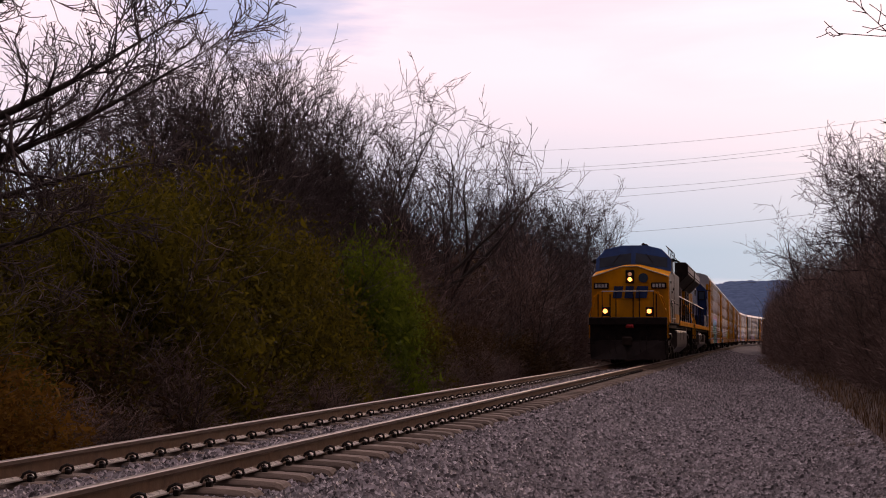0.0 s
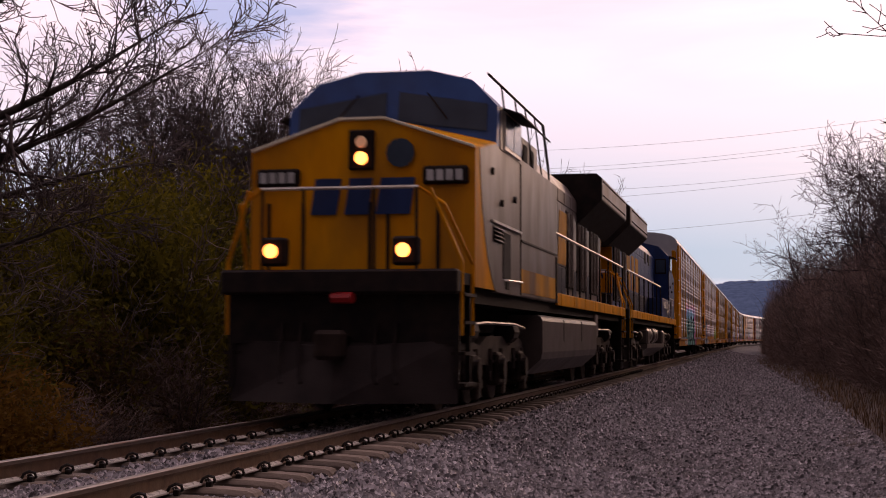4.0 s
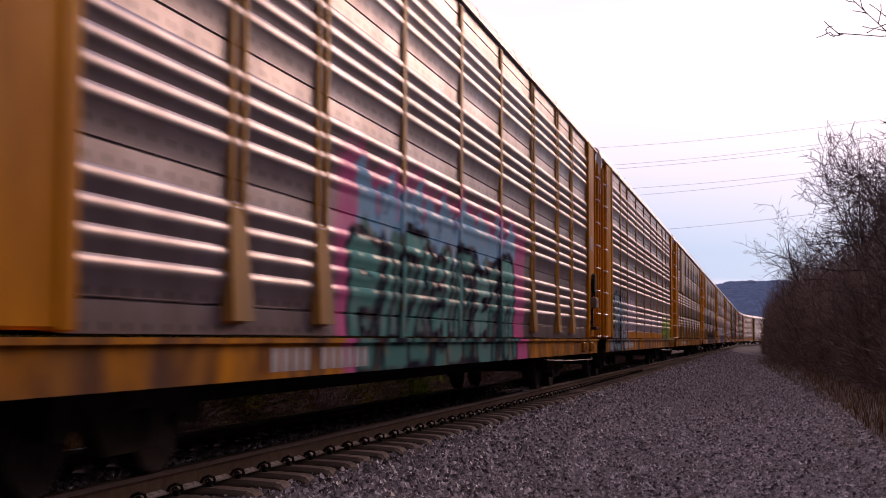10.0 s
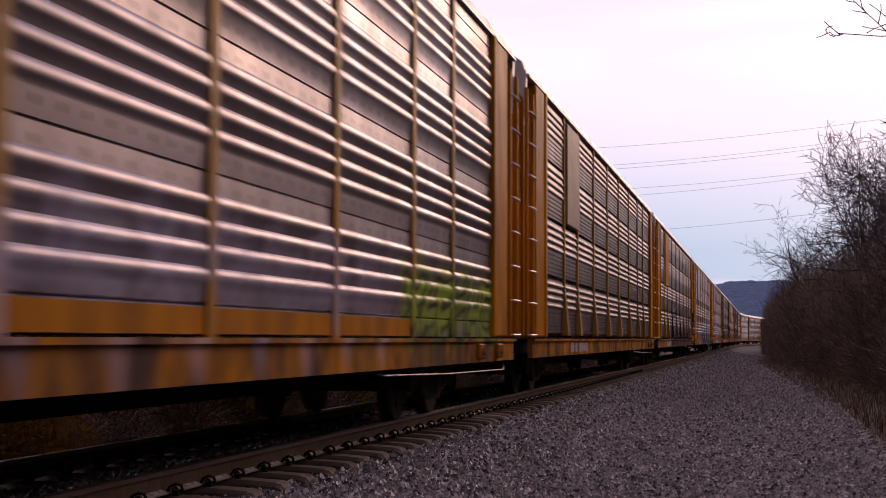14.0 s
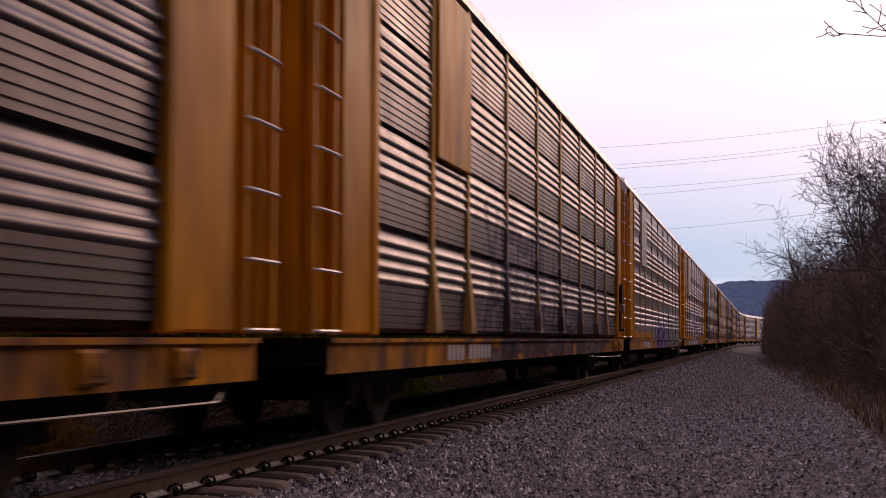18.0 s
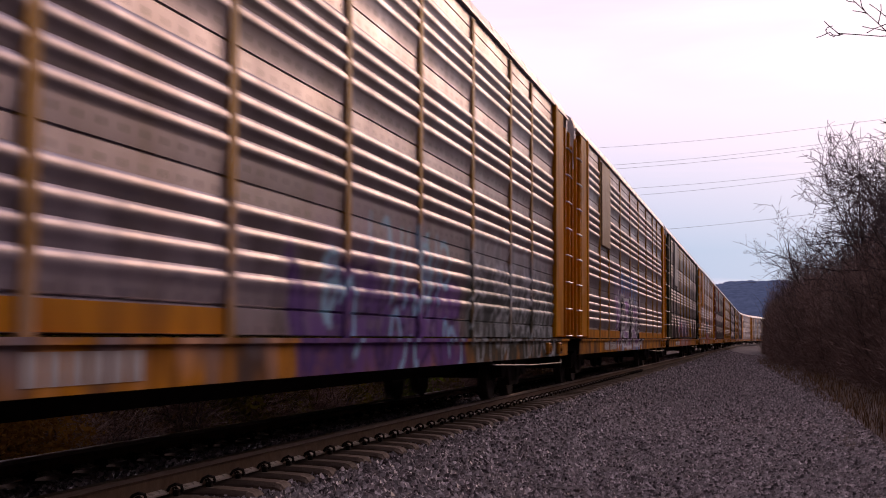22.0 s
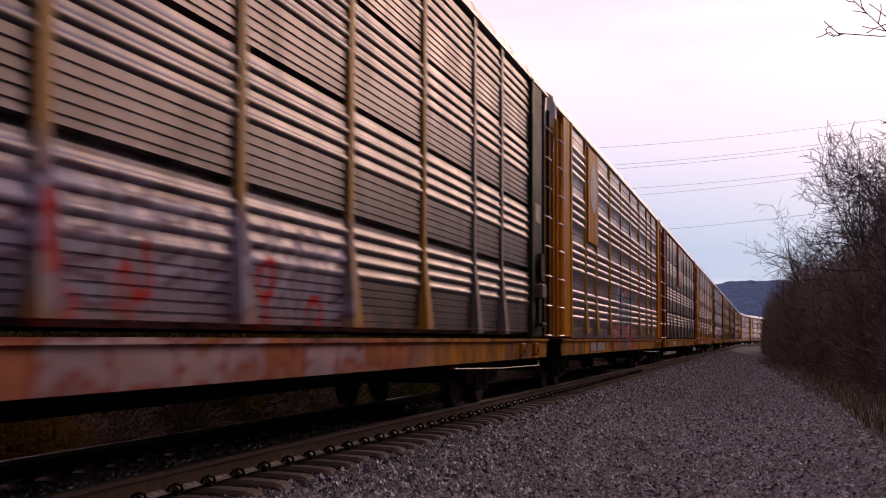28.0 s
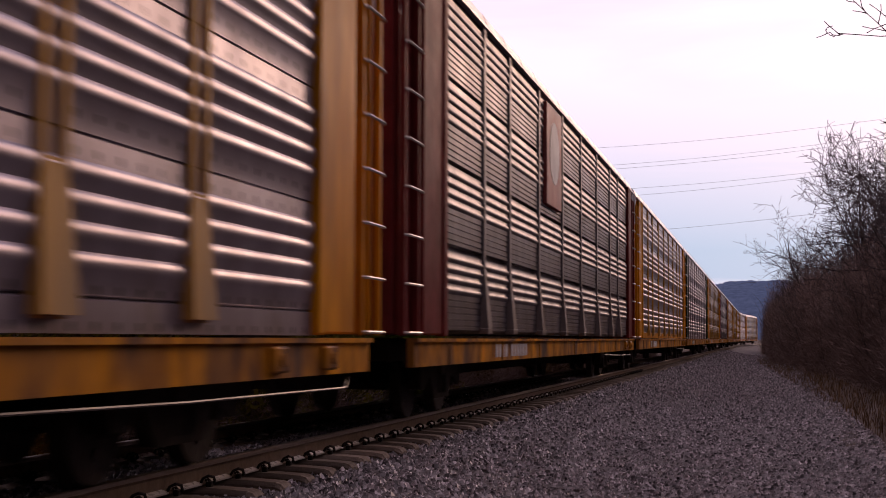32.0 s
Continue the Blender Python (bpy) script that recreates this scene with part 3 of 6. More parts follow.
def build_plants():
    r = random.Random(5)
    # leafy thicket behind the track
    rows = [("olive", -11.0, 16.5, 1.0, 1.0), ("amber", -9.3, 15.6, 0.8, 0.75), ("olive", -11.8, 20.0, 1.1, 1.15), ("brown", -10.6, 20.6, 0.9, 0.9), ("olive", -10.8, 23.6, 1.1, 1.2), ("olive", -11.4, 27.0, 1.25, 1.35),
            ("olive", -10.4, 29.5, 1.0, 1.15), ("brown", -10.2, 26.0, 0.7, 0.7), ("olive", -11.0, 32.5, 1.1, 1.25), ("green", -10.0, 36.0, 1.15, 1.5), ("olive", -10.6, 40.5, 1.0, 1.05), ("brown", -10.2, 45.0, 1.0, 1.0),
            ("brown", -10.4, 51.0, 1.0, 0.95), ("brown", -10.0, 58.0, 1.0, 0.85), ("brown", -10.2, 66.0, 1.0, 0.85), ("olive", -13.5, 24.0, 1.2, 1.2), ("olive", -13.8, 30.0, 1.3, 1.4), ("brown", -13.4, 37.0, 1.2, 1.3)]
    for i, (kind, x, y, a, b) in enumerate(rows):
        a, b = (a * 1.1, b * 0.9) if y < 22 else (a * 1.1, b * 1.04) if y < 31 else (a, b * 0.92)
        me = LEAFY[kind][i % len(LEAFY[kind])]
        label = {"olive": "dense olive-green evergreen bush beside the track", "green": "fresh green leafy bush beside the bare trees", "brown": "bush with brown withered leaves beside the track", "amber": "bush with amber withered leaves beside the track"}[kind]
        plant("bush", (*(TREES["brush"] if y < 30 else STEMS)[i % 4], me), x, y, (a, b), r.uniform(0, 360), label, "bush", "bushes beyond the track")
    # low bare brush along the foot of the thicket
    for i in range(15):
        y = 17.5 + i * 2.4 + r.uniform(-0.6, 0.6)
        plant("brush", (*STEMS[i % 4], LEAFY["tangle"][i % 3]), r.uniform(-9.4, -8.8), y, (r.uniform(0.5, 0.7), r.uniform(0.28, 0.5)), r.uniform(0, 360), "low tangled brown brush along the edge of the ballast", "shrub", "bushes beyond the track")
    # dark undergrowth deeper in the wood
    for i in range(26):
        y = 20 + i * 5.2 + r.uniform(-1, 1)
        k = min(1.0, y / 60)
        plant("undergrowth", (*STEMS[i % 4], LEAFY["hedge"][0]), r.uniform(-17.5, -14.5), y, (1.7, (1.05 + 0.65 * k) * (0.78 if y < 46 else 1.0) * r.uniform(0.9, 1.1)), r.uniform(0, 360), "dark brown undergrowth deep in the wood", "bush", "bushes beyond the track")
    # bare brush closing the gaps low down
    for i in range(34):
        y = 17 + i * 4.0 + r.uniform(-1, 1)
        k = min(1.0, y / 70)
        plant("brush", (*(TREES["brush"] if y < 40 else STEMS)[i % 4], LEAFY["tangle"][i % 3]), r.uniform(-13.5, -10.6) - (0.0 if y > 45 else 1.0), y, (r.uniform(1.1, 1.4), (0.8 + 0.75 * k) * r.uniform(0.8, 1.15)), r.uniform(0, 360), "bare tangled brush with thin brown stems", "shrub", "bushes beyond the track")
    for i in range(6):
        plant("brush", (*TREES["brush"][i % 4], LEAFY["tangle"][i % 3]), r.uniform(-14.6, -12.4), 29.0 + 3.4 * i, (1.3, (0.85 + 0.06 * i) * r.uniform(0.95, 1.15)), r.uniform(0, 360), "tall bare brush with thin brown stems", "shrub", "bushes beyond the track")
    # slim bare trees in the wood behind
    for i in range(96):
        y = 33 + 79 * (i / 95) ** 1.3 + r.uniform(-1.0, 1.0)
        x = r.uniform(-18.5, -12.4)
        s = (0.178 * min(y + 3, 56) + 0.6) * 0.1 * r.uniform(0.95, 1.32) * (1.1 if y < 46 else 0.95)
        if 48 < y < 86:
            s *= 0.5 if x > -15.5 else 0.75
        plant("bare_tree", TREES["slim"][i % 4], x, y, (s, s), r.uniform(0, 360), "slim bare winter tree with upright twigs", "tree", "bare trees beyond the track")
    # spreading bare trees
    for i in range(26):
        s = r.uniform(0.72, 0.95) * (0.85 if i < 6 else 1.05)
        plant("bare_tree", TREES["slim"][i % 4], r.uniform(-17.0, -12.8), 35 + 0.85 * i, (s, s), r.uniform(0, 360), "slim bare winter tree with upright twigs", "tree", "bare trees beyond the track")
    for i, (x, y, s, k) in enumerate([(-12.6, 57.0, 1.22, 0), (-11.8, 70.0, 1.1, 1), (-13.6, 53.0, 1.2, 2), (-14.8, 45.0, 1.05, 1), (-12.0, 84.0, 0.95, 0), (-12.5, 90.0, 0.95, 1), (-12.0, 108.0, 0.95, 2), (-12.0, 130.0, 0.9, 0), (-12.0, 155.0, 0.9, 1), (-12.0, 185.0, 0.85, 2), (-12, 215, 0.8, 0)]):
        plant("bare_tree", TREES["wide"][k], x, y, (s, s), 40 + 77 * i, "spreading bare winter tree with dark branches", "tree", "bare trees beyond the track")
    # a near tree whose long limbs reach over the thicket
    rng = random.Random(9)
    limbs = []
    grow(rng, (0, 0, -0.3), (0.1, 0, 1), 9.5, 0.22, 2, [None, None, (7, 0, 0, 0, 0.02, 0.06)], limbs)
    reach = [(7, 12, 0.7, 0.34, 0.01, 0.09), (6, 7, 0.7, 0.5, 0.02, 0.16), (4, 5, 0.7, 0.5, 0.02, 0.2), (3, 0, 0, 0, 0.02, 0.2)]
    for z, dx, dy, dz, n, rad in ((2.5, 0.95, 0.1, 0.10, 4.2, 0.055), (3.5, 0.95, 0.05, 0.20, 5.4, 0.09), (4.2, 0.88, 0.0, 0.45, 5.2, 0.10), (4.6, 0.65, 0.2, 0.70, 4.8, 0.09), (5.6, 0.5, 0.3, 0.8, 4.2, 0.09), (5.2, -0.6, 0.4, 0.6, 4.5, 0.1), (4.0, -0.2, -0.9, 0.5, 4.5, 0.1), (6.2, 0.3, -0.6, 0.8, 4.0, 0.08), (3.0, 0.8, 0.4, 0.3, 4.4, 0.07)):
        grow(rng, (0.0, 0, z), (dx, dy, dz), n, rad, 0, reach, limbs)
    meshes = (limbs_mesh("trunk", [q for q in limbs if q[2] in (0, 2) and len(q[0]) == 8], M_BARK, False), limbs_mesh("crown", [q for q in limbs if len(q[0]) != 8], M_TWIG, True))
    plant("bare_tree", meshes, -12.3, 18.2, (1, 1), 0, "bare tree whose long dark limbs reach over the thicket", "tree", "bare trees beyond the track")
    # a tree beside the path whose twigs hang over it
    rng, limbs = random.Random(12), []
    grow(rng, (0, 0, -0.3), (0.0, 0, 1), 8.0, 0.16, 2, [None, None, (7, 0, 0, 0, 0.02, 0.06)], limbs)
    for z, dx, dy, dz, n, rad in ((5.55, -0.95, 0.0, 0.05, 4.6, 0.035), (4.2, 0.3, 0.8, 0.5, 3.4, 0.06), (5.0, 0.8, -0.2, 0.6, 3.4, 0.06), (5.6, -0.2, 0.3, 0.9, 3.0, 0.05)):
        grow(rng, (0.0, 0, z), (dx, dy, dz), n, rad, 0, [(7, 8, 0.6, 0.3, 0.0, 0.12), (5, 5, 0.7, 0.45, 0.0, 0.2), (3, 0, 0, 0, 0, 0.22)], limbs)
    meshes = (limbs_mesh("trunk", [q for q in limbs if len(q[0]) == 8], M_BARK, False), limbs_mesh("crown", [q for q in limbs if len(q[0]) != 8], M_TWIG, True))
    plant("bare_tree", meshes, 5.3, 20.0, (1, 1), 0, "bare tree beside the path with twigs hanging over it", "tree", "trees beside the path")
    # brush and trees on the path's side
    for i in range(38):
        y = 17 + i * 4.2 + 0.03 * i * i + r.uniform(-1, 1)
        a = r.uniform(0.75, 1.05)
        e = path_edge(y) + 1.45 * a + r.uniform(0.1, 0.9) + (0.7 if y < 60 else 0.3)
        tall = float(np.interp(y, [17, 40, 60, 107], [0.9, 1.0, 1.2, 1.5]))
        plant("brush", (*(TREES["brush"] if y < 80 else STEMS)[i % 4], LEAFY["tangle"][i % 3]), e, y, (a, tall * r.uniform(0.75, 1.1)), r.uniform(0, 360), "bare tangled brush with thin brown stems", "shrub", "brush beside the path")
        plant("brush", (*(TREES["brush"] if y < 40 else STEMS)[(i + 1) % 4], LEAFY["far"][0]), e + 2.6, y + 1.2, (r.uniform(1.0, 1.3), tall * r.uniform(0.9, 1.25)), r.uniform(0, 360), "tall bare brush with thin brown stems", "shrub", "brush beside the path")
    # bushes added outside the view, so the train's side mirrors less sky
    for i in range(20):
        y = 16 + i * 3.6 + r.uniform(-0.6, 0.6)
        me = LEAFY["hedge"][0]
        plant("bush", (*STEMS[i % 4], me), 7.5 + 0.085 * y + r.uniform(0, 2.5), y, (r.uniform(1.3, 1.6), r.uniform(1.7, 2.1) * (1.6 if y < 38 else 1.0)), r.uniform(0, 360), "brown-leaved bush added out of view to shade the train", "bush", "brush beside the path")
    # more unseen bushes, added to keep sky light off the train's lower parts
    for i in range(9):
        plant("bush", (*STEMS[i % 4], LEAFY["hedge"][0]), 5.6 + 1.3 * (i % 3), -12 + 3.3 * i, (1.4, r.uniform(1.5, 1.8)), 41 * i, "brown-leaved bush added out of view to shade the train", "bush", "brush beside the path")
    # unseen brush added beside the camera to dim the sky mirrored in the cars
    for i in range(14):
        y = -8 + i * 3.4 + r.uniform(-0.6, 0.6)
        plant("brush", (*STEMS[i % 4], LEAFY["far"][0]), 6.0 + 2.4 * (i % 3) + r.uniform(-0.5, 0.5), y, (r.uniform(1.0, 1.3), r.uniform(1.15, 1.5)), r.uniform(0, 360), "tall bare brush with thin brown stems", "shrub", "brush beside the path")
    for i, (x, y, s) in enumerate([(4.9, 40.0, 0.86), (4.9, 50.0, 1.04), (4.7, 60.0, 1.0), (4.4, 72.0, 1.02), (3.6, 90.0, 1.0), (3.2, 106.0, 0.92), (5.6, 46.0, 0.95), (5.8, 56.0, 1.02), (6.0, 64.0, 1.08), (3.6, 120.0, 0.82), (4.2, 140.0, 0.8), (4.6, 165.0, 0.8), (5.6, 195.0, 0.8), (6.6, 225.0, 0.85), (9, 250, 0.85), (11, 280, 0.9), (15, 310, 0.95), (4.2, 80.0, 0.95), (3.4, 98.0, 0.9)]):
        plant("bare_tree", TREES["wide" if i % 2 == 0 or i < 3 else "slim"][i % 3], x, y, (s, s), 50 * i, "bare winter tree rising from the brush", "tree", "trees beside the path")


build_plants()


def dry_grass():
    """Dry grass and weed stalks along both edges of the bed."""
    rng = np.random.default_rng(6)
    verts, faces = [], []
    for lo, hi, y0, y1, n in ((-9.6, -7.9, 9, 60, 2200), (0.0, 1.5, 14, 120, 5200), (-8.3, -7.4, 9, 50, 500)):
        for _ in range(n):
            y = y0 + (y1 - y0) * rng.random() ** 1.5
            x = lo + (hi - lo) * rng.random() + (path_edge(y) - 0.1 if lo == 0.0 else 0.0)
            z = ground_z(x, y) - 0.02
            h = (0.08 + 0.34 * rng.random() ** 2.5) * (1.0 if rng.random() < 0.94 else 2.0)
            a, w = rng.random() * 6.28, 0.006 + 0.006 * rng.random()
            lx, ly = rng.normal() * 0.3 * h, rng.normal() * 0.3 * h
            cx, cy = math.cos(a) * w, math.sin(a) * w
            k = len(verts)
            verts += [(x - cx, y - cy, z), (x + cx, y + cy, z), (x + cx * 0.7 + lx * 0.4, y + cy * 0.7 + ly * 0.4, z + h * 0.6), (x - cx * 0.7 + lx * 0.4, y - cy * 0.7 + ly * 0.4, z + h * 0.6), (x + lx, y + ly, z + h)]
            faces += [(k, k + 1, k + 2, k + 3), (k + 3, k + 2, k + 4)]
    tagged(new("dry_grass", fast_mesh("dry_grass", verts, faces, M_GRASS)), "dry straw-coloured grass along the edges of the ballast", "grass", kind="stuff")


dry_grass()


def build_distance():
    verts, faces = [], []
    xs = [-500 + 12 * i for i in range(37)] + [-60 + 0.8 * i for i in range(150)] + [60 + 12 * i for i in range(46)]
    n = len(xs) - 1
    for x in xs:
        top = 30.5 - 0.11 * abs(x + 4) ** 0.95 + 2.2 * noise.noise((x * 0.05, 1.0, 0)) + 0.9 * noise.noise((x * 0.22, 9.0, 0)) + 0.7 * noise.noise((x * 0.7, 4.0, 0)) if abs(x) < 90 else 22 + 8 * noise.noise((x * 0.006, 3.0, 0))
        verts += [(x, 640 + 60 * noise.noise((x * 0.004, 0, 0)), -4), (x, 690, top * 0.7), (x, 740, top), (x, 900, top * 0.6), (x, 960, -4)]
    for i in range(n):
        for j in range(4):
            faces.append((i * 5 + j, (i + 1) * 5 + j, (i + 1) * 5 + j + 1, i * 5 + j + 1))
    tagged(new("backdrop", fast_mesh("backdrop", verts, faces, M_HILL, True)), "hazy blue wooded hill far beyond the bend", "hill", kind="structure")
    # overhead cables crossing far beyond
    ends = []
    for a, b in (((-39.6, 210.0, 28.5), (24.5, 190.0, 30.0)), ((-39.6, 210.0, 25.7), (24.4, 190.0, 28.0)), ((-39.6, 210.0, 25.1), (24.4, 190.0, 27.5)), ((-39.6, 210.0, 22.3), (24.4, 190.0, 24.4)), ((-39.6, 210.0, 20.9), (24.4, 190.0, 24.1)), ((-39.6, 210.0, 15.7), (24.3, 190.0, 19.3))):
        pts = []
        for i in range(61):
            u = -1.6 + 2.6 * i / 60
            pts.append(Vector(a) + (Vector(b) - Vector(a)) * u + Vector((0, 0, -1.2 * 4 * u * (1 - u))))
        ends.append((pts[0], pts[-1]))
        ob = new("power_cable", Shape().tube(pts, 0.017, 5).mesh("power_cable", M_WIRE))
        tagged(ob, "thin dark overhead power cable sagging across the valley", "cable", "overhead cables")
    # the pylons that carry them stand outside the view
    for k in (0, 1):
        x, y, top = sum(e[k].x for e in ends) / 6, sum(e[k].y for e in ends) / 6, max(e[k].z for e in ends) + 1.0
        z0 = ground_z(x, y) - 0.2
        tower = thing("power_pylon", "grey steel lattice pylon carrying the overhead cables", "pylon", "power pylons", at=pose(x, y, z0))
        h = top - z0
        corners = [(-1, -1), (1, -1), (1, 1), (-1, 1)]
        legs = [[(cx * (2.6 - 2.1 * u), cy * (2.6 - 2.1 * u), h * u) for u in (0, 0.2, 0.4, 0.6, 0.8, 1.0)] for cx, cy in corners]
        for q in legs:
            part("leg", Shape().tube(q, 0.12, 4), M_WIRE, tower)
        braces = Shape()
        for i in range(5):
            for c in range(4):
                braces.tube([legs[c][i], legs[(c + 1) % 4][i + 1]], 0.05, 4).tube([legs[(c + 1) % 4][i], legs[c][i + 1]], 0.05, 4)
        part("bracing", braces, M_WIRE, tower)
        for e in ends:
            z = e[k].z - z0
            part("cross_arm", Shape().tube([(e[k].x - x - 0.3, e[k].y - y, z), (0.5, 0, z)], 0.1, 4), M_WIRE, tower)


build_distance()


# ---- the train ----
M_YELLOW = material("rail_yellow_paint", (0.72, 0.285, 0.003), (0.52, 0.185, 0.003), 3.0, 0.45, spec=0.03, bump=0.08, dirt=(0.14, 0.06, 0.02), dirt_scale=1.6, dirt_amount=0.55, stretch=(1, 1, 0.35))
M_SILL = material("grimy_yellow_sill", (0.80, 0.31, 0.004), (0.22, 0.08, 0.014), 3.2, 0.5, 0.0, bump=0.1, spec=0.03, dirt=(0.08, 0.055, 0.052), dirt_scale=1.3, dirt_amount=0.95, stretch=(1, 1, 0.6))
M_PLAIN = material("plain_galvanised", (0.24, 0.215, 0.215), (0.17, 0.145, 0.145), 2.2, 0.5, 0.3, 0.06, 30.0, dirt=(0.19, 0.13, 0.10), dirt_scale=1.1, dirt_amount=0.75, stretch=(1, 0.8, 0.45))
M_ROOF = material("galvanised_roof", (0.55, 0.53, 0.54), (0.46, 0.44, 0.45), 1.5, 0.4, 0.5, 0.05)
M_UNDER = material("black_underframe", (0.016, 0.012, 0.011), (0.03, 0.021, 0.017), 6.0, 0.8, bump=0.2, spec=0.06)
M_STEEL = material("worn_wheel_steel", (0.055, 0.042, 0.036), (0.035, 0.026, 0.023), 9.0, 0.55, 0.5, spec=0.06)
M_GREEN = material("dark_green_end_paint", (0.03, 0.045, 0.03), (0.02, 0.028, 0.022), 3.0, 0.5, spec=0.04, dirt=(0.09, 0.075, 0.04), dirt_amount=0.5)
M_MAROON = material("maroon_end_paint", (0.20, 0.028, 0.026), (0.13, 0.02, 0.02), 3.0, 0.5, spec=0.03, dirt=(0.06, 0.03, 0.025), dirt_amount=0.4)
M_SLOT = material("dark_slot", (0.012, 0.011, 0.011), None, 5.0, 0.9, bump=0.0)
M_WHITE = material("chalky_white_lettering", (0.62, 0.60, 0.58), (0.45, 0.43, 0.42), 6.0, 0.7, bump=0.0)
M_GREY = material("dusty_grey_loco_paint", (0.18, 0.138, 0.122), (0.095, 0.066, 0.055), 1.6, 0.42, 0.0, 0.10, 9.0, dirt=(0.085, 0.052, 0.036), dirt_scale=0.8, dirt_amount=0.85, stretch=(1, 1, 0.45), spec=0.22)
M_BLUE = material("deep_blue_loco_paint", (0.028, 0.055, 0.165), (0.018, 0.034, 0.10), 3.0, 0.38, spec=0.07, dirt=(0.05, 0.042, 0.045), dirt_scale=1.0, dirt_amount=0.4, stretch=(1, 1, 0.4))
M_LOCOYEL = material("loco_yellow_paint", (0.88, 0.35, 0.004), (0.70, 0.25, 0.004), 2.0, 0.42, bump=0.05, spec=0.02, dirt=(0.20, 0.10, 0.03), dirt_scale=1.4, dirt_amount=0.6, stretch=(1, 1, 0.4))
M_DARK = material("sooty_black_steel", (0.018, 0.014, 0.014), (0.032, 0.022, 0.019), 5.0, 0.6, 0.2, 0.2, spec=0.06)
M_GLASS = material("dark_cab_glass", (0.05, 0.07, 0.105), (0.035, 0.048, 0.075), 2.0, 0.12, 0.0, 0.0)
M_RAILING = material("pale_worn_handrail", (0.60, 0.56, 0.50), (0.46, 0.40, 0.33), 6.0, 0.35, 0.5, 0.0)
M_TANK = material("dusty_fuel_tank", (0.11, 0.085, 0.075), (0.065, 0.049, 0.043), 1.5, 0.4, 0.0, 0.1, dirt=(0.08, 0.062, 0.052), dirt_scale=0.8, dirt_amount=0.8, spec=0.2)
M_TRUCK = material("grey_brown_truck_casting", (0.042, 0.028, 0.023), (0.009, 0.006, 0.005), 2.2, 0.7, 0.1, 0.3, spec=0.06)
M_LAMP = glowing("lit_headlight", (1.0, 0.28, 0.05), 6.0)
M_DIM = glowing("faint_headlight", (0.8, 0.42, 0.22), 0.25)
M_RED = material("red_lens", (0.35, 0.02, 0.02), None, 5.0, 0.3, bump=0.0)



def tree_of(m):
    return m.node_tree.nodes, m.node_tree.links, m.node_tree.nodes["Principled BSDF"]


def math_node(n, l, op, a, b=None):
    q = n.new("ShaderNodeMath")
    q.operation = op
    for i, v in enumerate((a, b)):
        if v is None:
            continue
        if isinstance(v, (int, float)):
            q.inputs[i].default_value = v
        else:
            l.new(v, q.inputs[i])
    return q.outputs[0]


def blend(n, l, fac, a, b):
    q = n.new("ShaderNodeMix")
    q.data_type = "RGBA"
    l.new(fac, q.inputs["Factor"])
    for key, v in (("A", a), ("B", b)):
        if isinstance(v, tuple):
            q.inputs[key].default_value = (*v, 1)
        else:
            l.new(v, q.inputs[key])
    return q.outputs["Result"]


def panel_material(name, holes=False, base=(0.36, 0.315, 0.365), second=(0.225, 0.19, 0.225), rust=(0.15, 0.10, 0.085), amount=0.7, rough=0.36, metal=0.6):
    """Galvanised sheet with brown road grime, and rows of small holes where wanted."""
    m = material(name, base, second, 2.2, rough, metal, 0.05, 30.0, dirt=rust, dirt_scale=0.8, dirt_amount=amount, stretch=(1, 0.8, 0.5), spread=0.12, spec=0.4)
    n, l, b = tree_of(m)
    co = n.new("ShaderNodeTexCoord")
    sep = n.new("ShaderNodeSeparateXYZ")
    l.new(co.outputs["Object"], sep.inputs["Vector"])
    colour = b.inputs["Base Color"].links[0].from_socket
    # streaks run down from the seams
    mp = n.new("ShaderNodeMapping")
    mp.inputs["Scale"].default_value = (1, 6.0, 0.5)
    l.new(co.outputs["Object"], mp.inputs["Vector"])
    st = n.new("ShaderNodeTexNoise")
    st.inputs["Scale"].default_value, st.inputs["Detail"].default_value = 1.6, 3.0
    l.new(mp.outputs["Vector"], st.inputs["Vector"])
    rg = n.new("ShaderNodeMapRange")
    rg.inputs["From Min"].default_value, rg.inputs["From Max"].default_value, rg.inputs["To Max"].default_value = 0.5, 0.75, 0.55
    l.new(st.outputs["Fac"], rg.inputs["Value"])
    colour = blend(n, l, rg.outputs["Result"], colour, (0.13, 0.10, 0.085))
    if holes:
        yy = math_node(n, l, "MULTIPLY", math_node(n, l, "SUBTRACT", math_node(n, l, "FRACT", math_node(n, l, "MULTIPLY", sep.outputs["Y"], 3.4)), 0.5), 0.294)
        zz = math_node(n, l, "SUBTRACT", math_node(n, l, "MULTIPLY", math_node(n, l, "FRACT", math_node(n, l, "DIVIDE", math_node(n, l, "SUBTRACT", sep.outputs["Z"], 0.65), 0.95)), 0.95), 0.475)
        zz = math_node(n, l, "SUBTRACT", math_node(n, l, "ABSOLUTE", zz), 0.10)
        dd = math_node(n, l, "ADD", math_node(n, l, "MULTIPLY", yy, yy), math_node(n, l, "MULTIPLY", zz, zz))
        hole = math_node(n, l, "LESS_THAN", dd, 0.028 ** 2)
        colour = blend(n, l, hole, colour, (0.015, 0.013, 0.013))
    l.new(colour, b.inputs["Base Color"])
    return m


